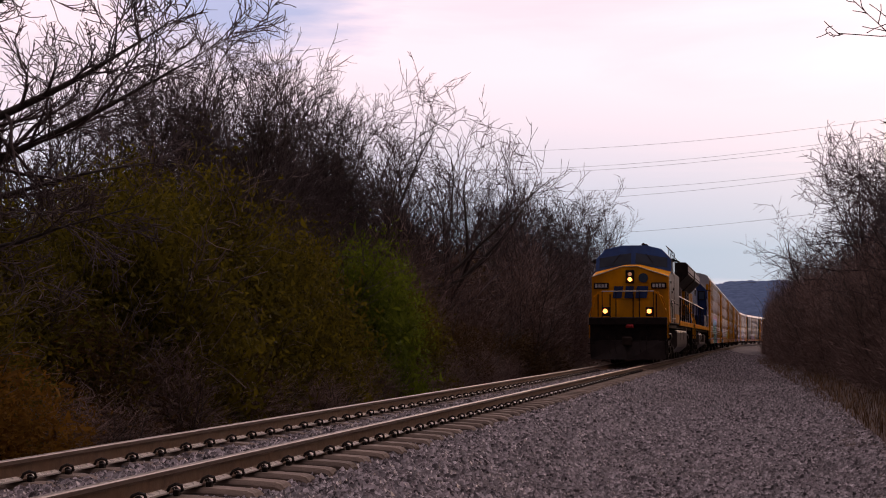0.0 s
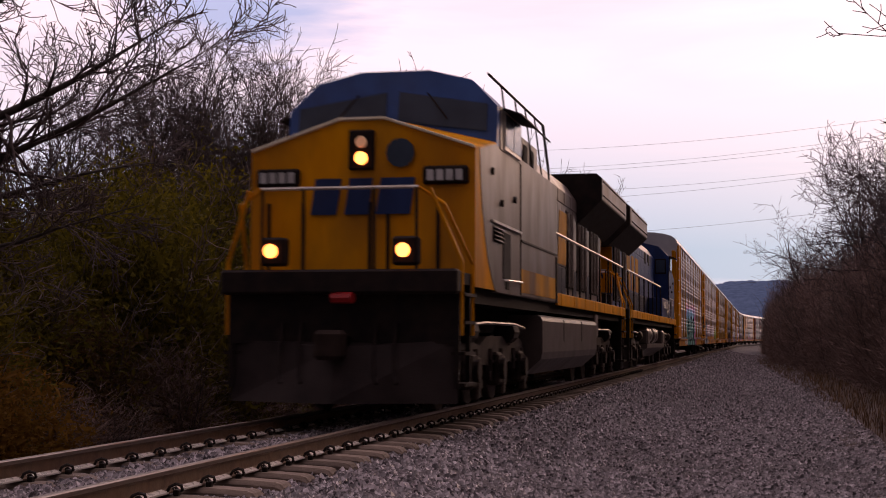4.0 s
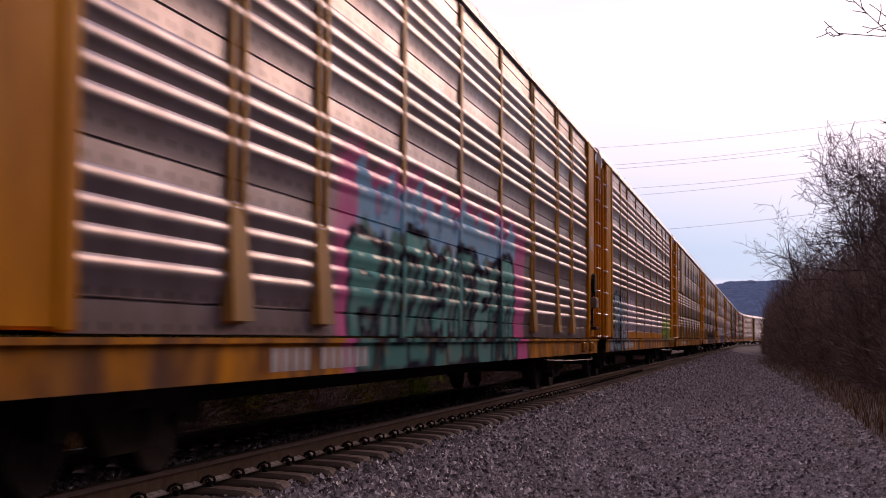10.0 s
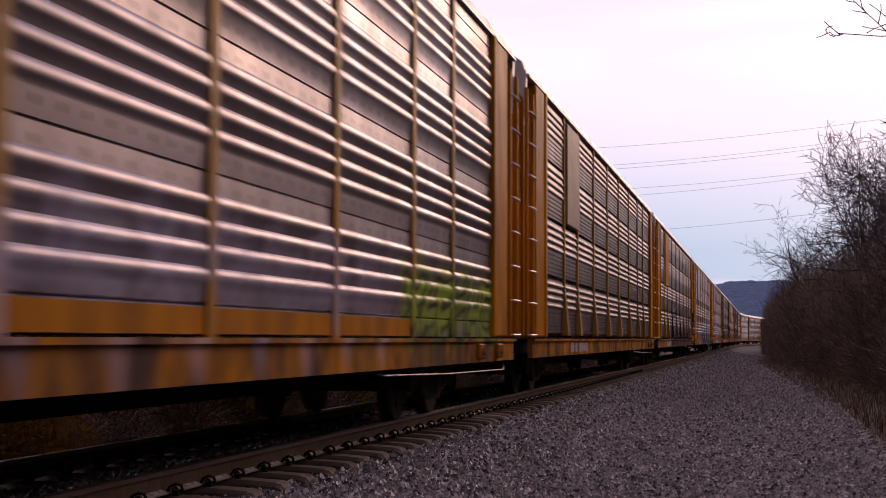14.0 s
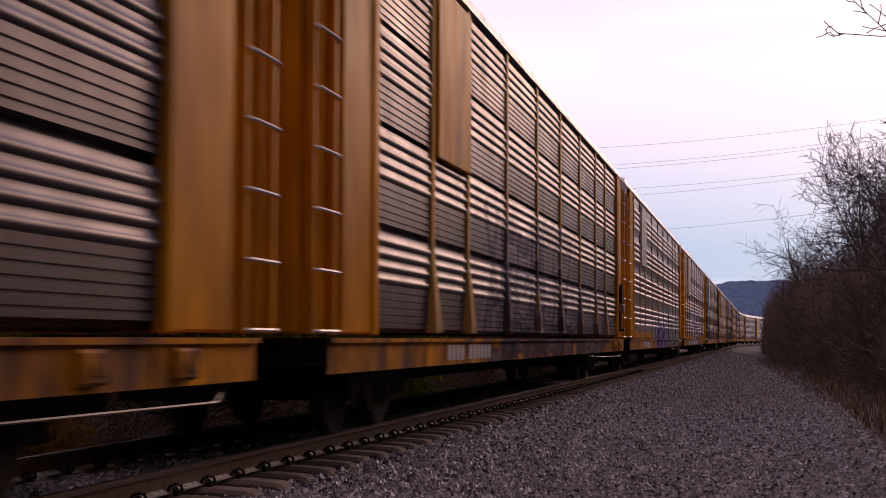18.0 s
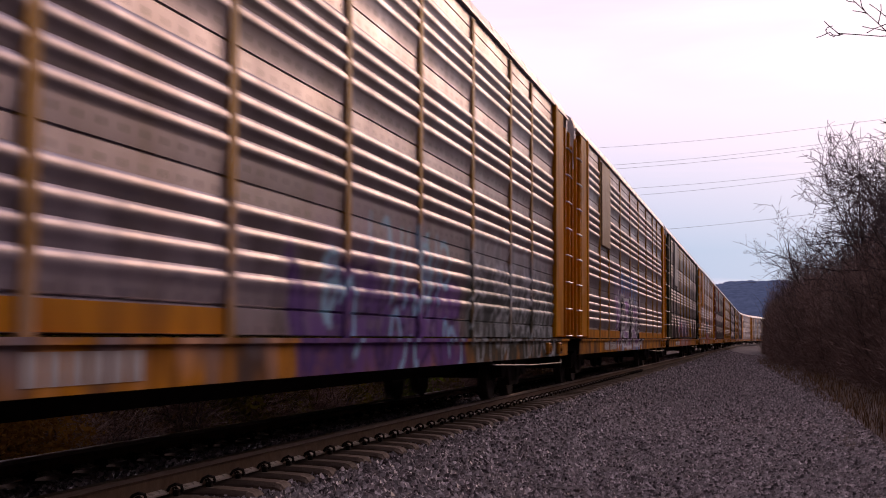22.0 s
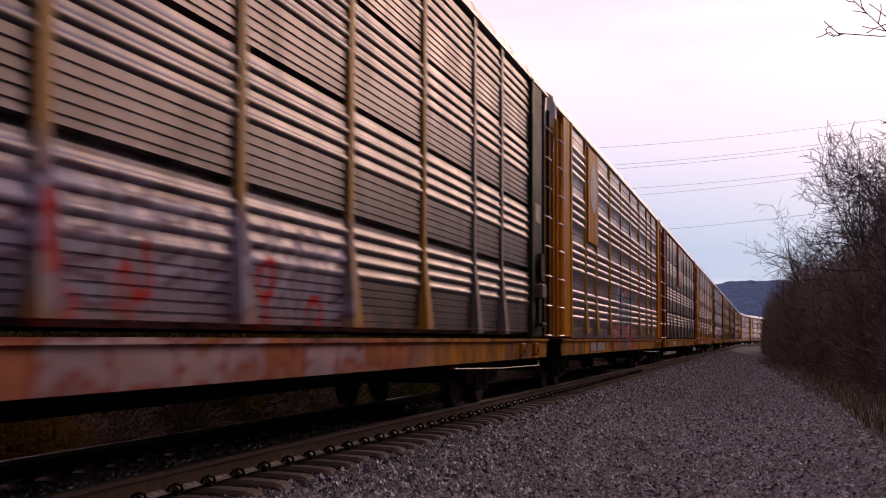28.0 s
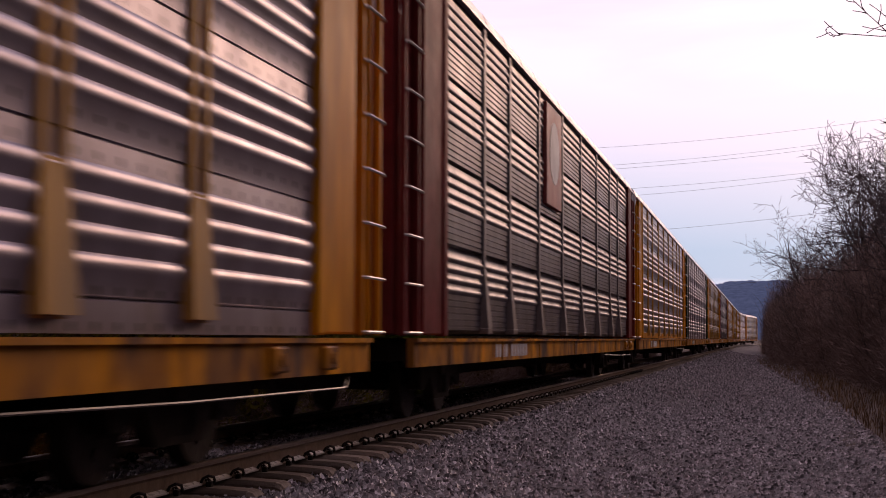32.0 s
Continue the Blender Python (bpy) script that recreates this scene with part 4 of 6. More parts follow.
SLOTTED = ((0.125, 0.101, 0.122), (0.078, 0.061, 0.074), (0.052, 0.032, 0.03), 0.75, 0.42, 0.6)
M_PANEL = panel_material("galvanised_panel_with_holes", True)
M_PANEL_B = panel_material("galvanised_slotted_panel", False, *SLOTTED)
M_POST = material("faded_yellow_post", (0.60, 0.27, 0.015), (0.46, 0.26, 0.07), 1.4, 0.45, 0.0, bump=0.08, spec=0.05, dirt=(0.24, 0.17, 0.13), dirt_scale=1.2, dirt_amount=0.5, stretch=(1, 1, 0.4), spread=0.15)


def sprayable(m):
    """Lets a material show paint that was sprayed on the mesh it covers."""
    n, l, b = tree_of(m)
    under = b.inputs["Base Color"].links[0].from_socket
    coat = n.new("ShaderNodeAttribute")
    coat.attribute_name = "spray"
    mist, co = n.new("ShaderNodeTexNoise"), n.new("ShaderNodeTexCoord")
    mist.inputs["Scale"].default_value, mist.inputs["Detail"].default_value = 5.0, 4.0
    l.new(co.outputs["Object"], mist.inputs["Vector"])
    worn = n.new("ShaderNodeMapRange")
    worn.inputs["From Min"].default_value, worn.inputs["From Max"].default_value, worn.inputs["To Min"].default_value = 0.3, 0.5, 0.72
    l.new(mist.outputs["Fac"], worn.inputs["Value"])
    fac = math_node(n, l, "MULTIPLY", coat.outputs["Alpha"], worn.outputs["Result"])
    l.new(blend(n, l, fac, under, coat.outputs["Color"]), b.inputs["Base Color"])
    bare = math_node(n, l, "SUBTRACT", 1.0, fac)
    l.new(math_node(n, l, "MULTIPLY", bare, b.inputs["Metallic"].default_value), b.inputs["Metallic"])
    l.new(math_node(n, l, "MULTIPLY", bare, b.inputs["Specular IOR Level"].default_value), b.inputs["Specular IOR Level"])
    return m


class Coat:
    """Paint laid on points given by y and z, one layer over another."""

    def __init__(self, y, z):
        self.y = y + 0.04 * np.sin(3.1 * z + 1.3 * y) + 0.02 * np.sin(9.0 * z + 4.0)
        self.z = z + 0.04 * np.sin(2.3 * y + 0.7) + 0.02 * np.sin(7.1 * y + 2.0)
        self.rgb, self.a = np.zeros((len(y), 3)), np.zeros(len(y))

    def lay(self, mask, colour, strength=1.0):
        m = np.clip(mask, 0, 1) * strength
        out = m + self.a * (1 - m)
        k = np.where(out > 1e-6, m / np.maximum(out, 1e-6), 0)[:, None]
        self.rgb, self.a = self.rgb * (1 - k) + np.array(colour) * k, out

    def bar(self, a, b):
        """How far each point lies from the stroke from a to b."""
        d = np.array(b, float) - np.array(a, float)
        u = np.clip(((self.y - a[0]) * d[0] + (self.z - a[1]) * d[1]) / max(1e-9, float(d @ d)), 0, 1)
        return np.hypot(self.y - a[0] - u * d[0], self.z - a[1] - u * d[1])

    def patch(self, y0, y1, z0, z1, colour, rag=0.08, soft=0.05, strength=1.0):
        w = rag * (np.sin(5.3 * self.y + 3.0 * self.z) + 0.6 * np.sin(11.0 * self.y - 4.0))
        d = np.minimum(np.minimum(self.y - y0, y1 - self.y) + 0.6 * w, np.minimum(self.z - z0, z1 - self.z) + w)
        self.lay(d / soft + 0.5, colour, strength)

    def letters(self, y0, y1, z0, z1, count, seed, fills, line, fat=0.13, edge=0.04, slant=0.12, strength=1.0):
        """Fat block shapes side by side, each filled and outlined."""
        r = random.Random(seed)
        w = (y1 - y0) / count
        for i in range(count):
            a, b = y0 + i * w + 0.12 * w, y0 + (i + 1) * w - 0.10 * w
            lo, hi = z0 + r.uniform(0, 0.1), z1 - r.uniform(0, 0.22) * (z1 - z0)
            mid, s = (lo + hi) / 2 + r.uniform(-0.15, 0.15), slant * (1 if r.random() < 0.7 else -1)
            strokes = [((a, lo), (a + s, hi)), ((b, lo), (b + s * 0.4, hi)), ((a, hi), (b, hi)), ((a, mid), (b, mid + 0.1)), ((a, lo), (b, lo)), ((a, lo), (b + s, hi)), ((a, hi), (b, lo))]
            pick = r.choice([(0, 2, 3, 4), (0, 1, 3), (0, 2, 4), (0, 1, 4), (5, 6), (0, 1, 2, 3), (2, 5, 4), (0, 6, 1)])
            d = np.min([self.bar(*strokes[k]) for k in pick], axis=0) - fat * (0.8 + 0.4 * r.random())
            colour = np.array(r.choice(fills))
            shade = np.clip((self.z - lo) / max(0.1, hi - lo), 0, 1)[:, None]
            self.lay(-d / 0.03 + 0.5, colour * (0.75 + 0.45 * shade), strength)
            self.lay((edge - np.abs(d - 0.01)) / 0.03 + 0.3, line, strength)

    def scrawl(self, y0, y1, z0, z1, count, seed, colour, wide=0.03, size=0.3, strength=1.0):
        """Quick looping strokes of a spray can."""
        r = random.Random(seed)
        for _ in range(count):
            cy, cz, a0, turn = r.uniform(y0, y1), r.uniform(z0, z1), r.uniform(0, 6.28), r.uniform(2.5, 6.0)
            ry, rz = size * r.uniform(0.3, 1.0), size * r.uniform(0.5, 1.2)
            pts = [(cy + ry * math.cos(a0 + turn * k / 7), cz + rz * math.sin(a0 + turn * k / 7)) for k in range(8)]
            d = np.min([self.bar(pts[k], pts[k + 1]) for k in range(7)], axis=0)
            self.lay((wide - d) / 0.03 + 0.5, colour, strength)

    def drips(self, y0, y1, z, count, seed, colour, long=0.4, wide=0.05, strength=1.0):
        r = random.Random(seed)
        for _ in range(count):
            y = r.uniform(y0, y1)
            self.lay((wide * r.uniform(0.5, 1.2) - self.bar((y, z), (y + r.uniform(-0.05, 0.05), z - long * r.uniform(0.3, 1.2)))) / 0.03 + 0.5, colour, strength)


PINK, SKYBLUE, TEAL, INK = (0.50, 0.105, 0.27), (0.20, 0.38, 0.54), (0.085, 0.18, 0.16), (0.02, 0.02, 0.03)


def paint_teal(c):
    c.patch(-6.7, 3.5, 0.5, 2.66, PINK, 0.1, 0.2, 0.9)
    c.patch(-6.1, 2.55, 0.5, 2.52, SKYBLUE, 0.09, 0.06)
    c.patch(-6.2, 2.5, 0.5, 2.02, TEAL, 0.06, 0.05)
    c.drips(-5.9, 2.3, 2.02, 20, 3, SKYBLUE, 0.16, 0.09)
    c.drips(-5.9, 2.3, 2.55, 12, 4, PINK, 0.3, 0.07, 0.8)
    c.letters(-6.1, 2.4, 0.74, 1.92, 9, 5, [(0.09, 0.25, 0.22), (0.06, 0.17, 0.15), (0.12, 0.28, 0.25)], INK, 0.17, 0.06, 0.16)
    for y in (-5.2, -2.9, -0.6, 1.2):
        c.lay((0.16 - c.bar((y - 0.3, 0.6), (y + 0.12, 1.9))) / 0.06 + 0.4, INK, 0.85)
    c.scrawl(-5.8, 2.2, 2.1, 2.45, 14, 8, (0.04, 0.07, 0.14), 0.02, 0.16, 0.7)


def paint_pale(c):
    c.patch(-12.4, -7.7, 0.5, 2.15, (0.14, 0.145, 0.16), 0.14, 0.2, 0.75)
    c.letters(-12.3, -7.7, 0.74, 2.05, 5, 21, [(0.34, 0.34, 0.37), (0.28, 0.31, 0.34), (0.16, 0.25, 0.29)], INK, 0.14, 0.07, 0.1)
    c.scrawl(-10.5, -7.8, 0.7, 1.9, 8, 22, (0.20, 0.29, 0.32), 0.05, 0.35)
    c.patch(-7.4, -5.2, 1.1, 2.2, (0.36, 0.32, 0.41), 0.2, 0.3, 0.55)
    c.letters(-7.3, -4.6, 1.15, 2.1, 4, 23, [(0.44, 0.40, 0.48)], (0.24, 0.20, 0.27), 0.08, 0.03, 0.1, 0.75)
    c.letters(-4.6, -2.0, 1.15, 1.7, 5, 26, [(0.36, 0.33, 0.38)], (0.22, 0.18, 0.22), 0.06, 0.03, 0.1, 0.5)
    c.patch(-2.0, 6.2, 1.05, 1.7, (0.36, 0.33, 0.42), 0.22, 0.4, 0.45)
    c.letters(-1.6, 6.0, 1.2, 1.75, 9, 24, [(0.44, 0.41, 0.52), (0.30, 0.27, 0.33)], (0.16, 0.13, 0.18), 0.08, 0.03, 0.1, 0.4)
    c.patch(6.7, 11.9, 0.98, 1.75, (0.20, 0.27, 0.04), 0.12, 0.15, 0.8)
    c.letters(6.8, 11.7, 1.0, 1.65, 6, 25, [(0.26, 0.36, 0.05), (0.17, 0.22, 0.05)], (0.035, 0.04, 0.03), 0.1, 0.04, 0.14, 0.85)
    c.patch(7.0, 9.5, 0.5, 1.0, (0.05, 0.06, 0.045), 0.1, 0.1, 0.6)


def paint_dusk(c):
    c.patch(-6.2, 9.2, 1.0, 2.7, (0.10, 0.085, 0.105), 0.2, 0.3, 0.45)
    c.letters(-6.0, 3.0, 1.12, 2.75, 7, 41, [(0.045, 0.036, 0.05), (0.06, 0.05, 0.065)], (0.25, 0.22, 0.24), 0.19, 0.04, 0.1, 0.85)
    c.letters(-5.6, 8.9, 1.1, 1.95, 15, 42, [(0.04, 0.034, 0.046), (0.055, 0.046, 0.06)], (0.22, 0.19, 0.22), 0.11, 0.03, 0.08, 0.75)
    c.letters(-6.0, 9.0, 0.68, 0.93, 14, 43, [(0.05, 0.042, 0.05), (0.10, 0.08, 0.09)], (0.035, 0.03, 0.035), 0.10, 0.04, 0.05, 0.9)


def paint_violet(c):
    c.patch(-12.0, -2.0, 1.0, 1.55, (0.40, 0.36, 0.42), 0.25, 0.4, 0.35)
    c.scrawl(-10.5, -3.0, 1.1, 1.7, 14, 50, (0.10, 0.09, 0.12), 0.025, 0.3, 0.6)
    c.patch(-3.0, 3.7, 0.5, 1.5, (0.12, 0.065, 0.20), 0.16, 0.25, 0.92)
    c.patch(-2.2, 2.4, 1.3, 2.0, (0.22, 0.16, 0.26), 0.3, 0.5, 0.45)
    c.letters(-2.8, 3.5, 0.72, 1.5, 5, 51, [(0.15, 0.08, 0.23), (0.10, 0.06, 0.17)], (0.05, 0.03, 0.08), 0.14, 0.04, 0.2, 0.8)
    c.scrawl(-2.7, 3.3, 0.8, 1.9, 15, 52, (0.24, 0.42, 0.60), 0.045, 0.3, 0.9)
    c.drips(-2.4, 2.6, 2.1, 9, 53, (0.24, 0.40, 0.58), 0.8, 0.05, 0.8)
    c.patch(3.9, 12.2, 0.5, 2.1, (0.034, 0.048, 0.044), 0.13, 0.3, 0.9)
    c.patch(4.1, 11.0, 1.85, 2.4, (0.24, 0.24, 0.27), 0.2, 0.4, 0.65)
    c.scrawl(4.1, 11.8, 0.75, 1.6, 44, 54, (0.34, 0.37, 0.38), 0.028, 0.36, 0.8)
    c.scrawl(4.1, 11.0, 1.6, 2.2, 34, 55, (0.38, 0.39, 0.43), 0.026, 0.26, 0.75)


def paint_outlined(c):
    c.patch(-5.6, 2.2, 0.9, 2.15, (0.10, 0.08, 0.12), 0.16, 0.25, 0.75)
    c.patch(-5.8, -1.2, 1.7, 2.55, (0.22, 0.17, 0.30), 0.25, 0.4, 0.6)
    c.drips(-6.0, 1.2, 2.62, 22, 61, (0.13, 0.26, 0.55), 0.5, 0.10, 0.85)
    c.drips(-5.8, 1.8, 0.95, 16, 66, (0.12, 0.24, 0.52), 0.35, 0.09, 0.8)
    c.letters(-5.4, 2.0, 0.95, 1.95, 6, 62, [(0.03, 0.028, 0.035), (0.045, 0.04, 0.05), (0.26, 0.17, 0.30)], (0.55, 0.51, 0.56), 0.2, 0.05, 0.1)
    c.scrawl(-5.3, 2.2, 0.75, 2.1, 44, 63, (0.58, 0.54, 0.60), 0.03, 0.22)
    c.scrawl(-5.3, 2.0, 0.9, 2.0, 22, 64, (0.02, 0.02, 0.028), 0.045, 0.2)
    c.scrawl(0.5, 3.4, 0.75, 1.5, 9, 65, (0.06, 0.05, 0.07), 0.02, 0.25, 0.7)


def paint_red(c):
    c.patch(-5.8, 1.5, 1.02, 1.95, (0.20, 0.175, 0.21), 0.15, 0.25, 0.7)
    c.letters(-5.6, 1.3, 1.12, 1.82, 10, 71, [(0.30, 0.27, 0.32), (0.24, 0.21, 0.27)], (0.10, 0.05, 0.07), 0.07, 0.03, 0.1, 0.9)
    c.scrawl(-5.4, 0.8, 1.1, 1.5, 9, 72, (0.36, 0.03, 0.025), 0.04, 0.2)
    c.patch(-6.5, 4.5, 0.5, 0.97, (0.28, 0.14, 0.115), 0.12, 0.3, 0.7)
    c.letters(-6.2, 3.5, 0.68, 0.92, 11, 73, [(0.36, 0.27, 0.27), (0.40, 0.07, 0.035), (0.34, 0.12, 0.05)], (0.22, 0.04, 0.03), 0.08, 0.03, 0.06, 0.8)


def paint_coral(c):
    c.patch(-2.7, 2.1, 1.0, 1.75, (0.44, 0.12, 0.08), 0.2, 0.3, 0.75)
    c.patch(-2.2, 1.6, 0.9, 2.15, (0.15, 0.19, 0.18), 0.14, 0.15, 0.8)
    c.patch(-2.4, -1.7, 1.0, 2.4, (0.36, 0.30, 0.38), 0.14, 0.15, 0.8)
    c.patch(-0.5, 0.6, 2.05, 2.4, (0.46, 0.17, 0.14), 0.12, 0.12, 0.85)
    c.letters(-2.0, 1.6, 1.35, 2.1, 7, 81, [(0.13, 0.28, 0.20), (0.15, 0.24, 0.21), (0.32, 0.27, 0.36)], (0.06, 0.05, 0.10), 0.07, 0.03, 0.16)
    c.letters(-2.1, 1.8, 0.9, 1.35, 9, 82, [(0.10, 0.26, 0.12), (0.42, 0.26, 0.28), (0.40, 0.12, 0.08)], (0.08, 0.06, 0.10), 0.07, 0.03, 0.2)
    c.letters(-2.6, 2.2, 0.68, 0.95, 9, 83, [(0.10, 0.22, 0.14), (0.42, 0.22, 0.22), (0.40, 0.09, 0.05)], (0.06, 0.05, 0.08), 0.09, 0.03, 0.1, 0.85)
    c.patch(-4.0, 3.0, 0.5, 0.97, (0.42, 0.09, 0.05), 0.2, 0.6, 0.35)


# car: kind of panel, the stretches of it that are painted, and what is painted
PATCHES = {1: ("A", [(-6.8, 3.6, 2.75)], paint_teal), 2: ("A", [(-11.9, 11.9, 2.2)], paint_pale), 4: ("B", [(-6.4, 9.4, 2.9)], paint_dusk),
           5: ("A", [(-11.9, 11.9, 2.5)], paint_violet), 6: ("A", [(-6.2, 3.6, 2.75)], paint_outlined), 7: ("B", [(-6.5, 4.5, 2.1)], paint_red),
           8: ("A", [(-4.2, 3.4, 2.7)], paint_coral)}


def sheet(name, outline, ys, mat, painter):
    """A sheet with an outline of (z, x) pushed along ys, painted."""
    zs, xs = np.array([q[0] for q in outline]), np.array([q[1] for q in outline])
    k, w = len(zs), len(ys)
    v = np.stack([np.repeat(xs, w), np.tile(ys, k), np.repeat(zs, w)], 1)
    faces = [(i * w + j, i * w + j + 1, (i + 1) * w + j + 1, (i + 1) * w + j) for i in range(k - 1) for j in range(w - 1)]
    me = fast_mesh(name, v.tolist(), faces, mat, True)
    me.set_sharp_from_angle(angle=radians(40))
    c = Coat(v[:, 1], v[:, 2])
    painter(c)
    me.attributes.new("spray", "FLOAT_COLOR", "POINT").data.foreach_set("color", np.concatenate([np.minimum(0.8, c.rgb * 1.6), c.a[:, None]], 1).astype(np.float32).ravel())
    return me


def finer(outline, top, step=0.045):
    """Adds points to an outline of (z, x) up to a height."""
    out = [outline[0]]
    for q in outline[1:]:
        a = out[-1]
        n = max(1, math.ceil((q[0] - a[0]) / step)) if a[0] < top else 1
        out += [(a[0] + (q[0] - a[0]) * m / n, a[1] + (q[1] - a[1]) * m / n) for m in range(1, n + 1)]
    return out


def stations(y0, y1, step=0.045):
    return np.linspace(y0, y1, max(2, int((y1 - y0) / step) + 1))


def sprayed_panel(kind, y0, y1, mat, painter, top):
    prof = [(z, 1.445 + d) for z, d in profile(kind)]
    return sheet("panel", [(prof[0][0], 1.33)] + finer(prof, top) + [(prof[-1][0], 1.33)], stations(y0, y1), mat, painter)


def sprayed_post(kind, y, mat, painter):
    """A post like the plain ones, painted."""
    verts, rows = [], [SILL_TOP - 0.05 + 0.05 * i for i in range(84)] if kind == "A" else [1.06 + 0.05 * i for i in range(82)]
    for z in rows:
        u = 0.0 if kind == "A" else min(1.0, max(0.0, (1.9 - z) / 0.8))
        half, x = 0.07 + 0.09 * u, 1.476 + 0.07 * u
        verts += [(1.43, y - half, z), (x, y - half, z), (x, y, z), (x, y + half, z), (1.43, y + half, z)]
    faces = [(i * 5 + j, i * 5 + j + 1, i * 5 + j + 6, i * 5 + j + 5) for i in range(len(rows) - 1) for j in range(4)] + [(4, 3, 2, 1, 0)]
    me = fast_mesh("post", verts, faces, mat)
    v = np.array(verts)
    c = Coat(v[:, 1], v[:, 2])
    painter(c)
    me.attributes.new("spray", "FLOAT_COLOR", "POINT").data.foreach_set("color", np.concatenate([np.minimum(0.8, c.rgb * 1.6), c.a[:, None]], 1).astype(np.float32).ravel())
    return me


def sprayed_sill(painter):
    o = [(SILL_LOW, 1.42), (SILL_LOW, 1.50)] + [(SILL_LOW + 0.053 * i, 1.50) for i in range(1, 6)] + [(SILL_TOP - 0.04, 1.54), (SILL_TOP, 1.54), (SILL_TOP, 1.42)]
    return sheet("side_sill", o, stations(-BODY / 2 + 0.35, BODY / 2 - 0.35, 0.05), sprayable(grimy_sill()), painter)


def sprayed(k):
    """The painted parts of a car: the bays, the posts, the sill, and which bays are painted to the bottom."""
    kind, stretches, painter = PATCHES[k]
    m = sprayable(panel_material("sprayed_panel", kind == "A", *(() if kind == "A" else SLOTTED)))
    mp = sprayable(material("sprayed_post", (0.60, 0.27, 0.015), (0.46, 0.26, 0.07), 1.4, 0.45, 0.0, bump=0.08, spec=0.05, dirt=(0.24, 0.17, 0.13), dirt_scale=1.2, dirt_amount=0.5, stretch=(1, 1, 0.4)))
    bays = {i: sprayed_panel(kind, a, b, m, painter, max(q[2] for q in stretches)) for i, (a, b) in enumerate(BAYS) if any(b > y0 and a < y1 for y0, y1, _ in stretches)}
    posts = {y: sprayed_post(kind, y, mp, painter) for y in POSTS if any(y0 < y < y1 for y0, y1, _ in stretches)}
    dense = set()
    for i in bays:
        c = Coat(np.linspace(*BAYS[i], 9), np.full(9, 1.08))
        painter(c)
        if c.a.mean() > 0.55:
            dense.add(i)
    return bays, posts, sprayed_sill(painter), dense


def grimy_sill():
    return material("grimy_yellow_sill", (0.80, 0.31, 0.004), (0.22, 0.08, 0.014), 3.2, 0.5, 0.0, bump=0.1, spec=0.03, dirt=(0.08, 0.055, 0.052), dirt_scale=1.3, dirt_amount=0.95, stretch=(1, 1, 0.6))


M_TAN = material("faded_tan_plate", (0.46, 0.33, 0.20), (0.38, 0.27, 0.17), 2.0, 0.5, dirt=(0.22, 0.15, 0.10), dirt_amount=0.5)
M_PALE = material("pale_emblem_plate", (0.52, 0.50, 0.48), (0.42, 0.40, 0.40), 2.0, 0.5, dirt=(0.2, 0.17, 0.14), dirt_amount=0.5)
M_REDPLATE = material("red_emblem_plate", (0.36, 0.08, 0.06), (0.28, 0.06, 0.05), 2.0, 0.5, dirt=(0.16, 0.08, 0.07), dirt_amount=0.4)

LEN, BODY = 28.3, 27.2
POSTS = [-9.15, -7.15, -4.3, -1.4, 1.4, 4.3, 7.15, 9.15]
P_END = 11.75           # the panels end here
EAVE, SILL_TOP, SILL_LOW = 5.12, 0.965, 0.66


def ridged(kind, y0, y1, z0=SILL_TOP + 0.02, z1=EAVE):
    """A pressed panel, its ridges along y, from y0 to y1; the face looks to +x."""
    prof = profile(kind, z0, z1)
    sh = Shape()
    k = len(prof)
    for y in (y0, y1):
        sh.v += [(1.445 + d, y, z) for z, d in prof]
        sh.v += [(1.33, y, prof[0][0]), (1.33, y, prof[-1][0])]
    w = k + 2
    for i in range(k - 1):
        sh.f.append((i, i + w, i + 1 + w, i + 1))
    sh.f += [(k, k + 1, k + 1 + w, k + w), (0, k, k + w, w), (k - 1, 2 * w - 3, 2 * w - 1, k + 1)]
    return sh


def profile(kind, z0=SILL_TOP + 0.02, z1=EAVE):
    """The heights of a panel's face and how far it stands out there."""
    prof = []
    if kind == "A":
        prof = [(z0, 0.0), (1.17, 0.0), (1.185, -0.03), (1.20, 0.0)]
        for base in (1.36, 2.31, 3.26, 4.21):
            for k in range(4):
                z = base + 0.165 * k
                prof += [(z + 0.01 + 0.058 * math.cos(a), 0.003 + 0.025 * math.sin(a) ** 1.2) for a in (math.pi * m / 7 for m in range(7, -1, -1)) if math.sin(a) > 1e-6] + [(z + 0.072, 0.0)]
            seam = base + 0.715
            if seam < 5.0:
                prof += [(seam - 0.012, 0.0), (seam - 0.008, -0.02), (seam + 0.004, -0.02), (seam + 0.008, 0.0)]
        prof += [(z1, 0.0)]
    else:
        for base in (1.02, 2.04, 3.04, 4.04):
            prof += [(base, -0.09), (base + 0.04, -0.09), (base + 0.045, 0.0)]
            z = base + 0.08
            while z < base + 0.42:
                prof += [(z, 0.0), (z + 0.004, -0.014), (z + 0.018, -0.014), (z + 0.026, 0.0)]
                z += 0.075
            for k in range(4):
                z = base + 0.47 + 0.125 * k
                prof += [(z, 0.0), (z + 0.012, 0.013), (z + 0.03, 0.02), (z + 0.05, 0.021), (z + 0.068, 0.014), (z + 0.085, 0.0)]
            prof += [(base + 0.985, 0.0), (base + 0.99, -0.09)]
        prof = [q for q in prof if q[0] < z1] + [(z1, 0.0)]
    return prof


BAYS = [(-P_END, POSTS[0])] + list(zip(POSTS[:-1], POSTS[1:])) + [(POSTS[-1], P_END)]
SHARED = {}


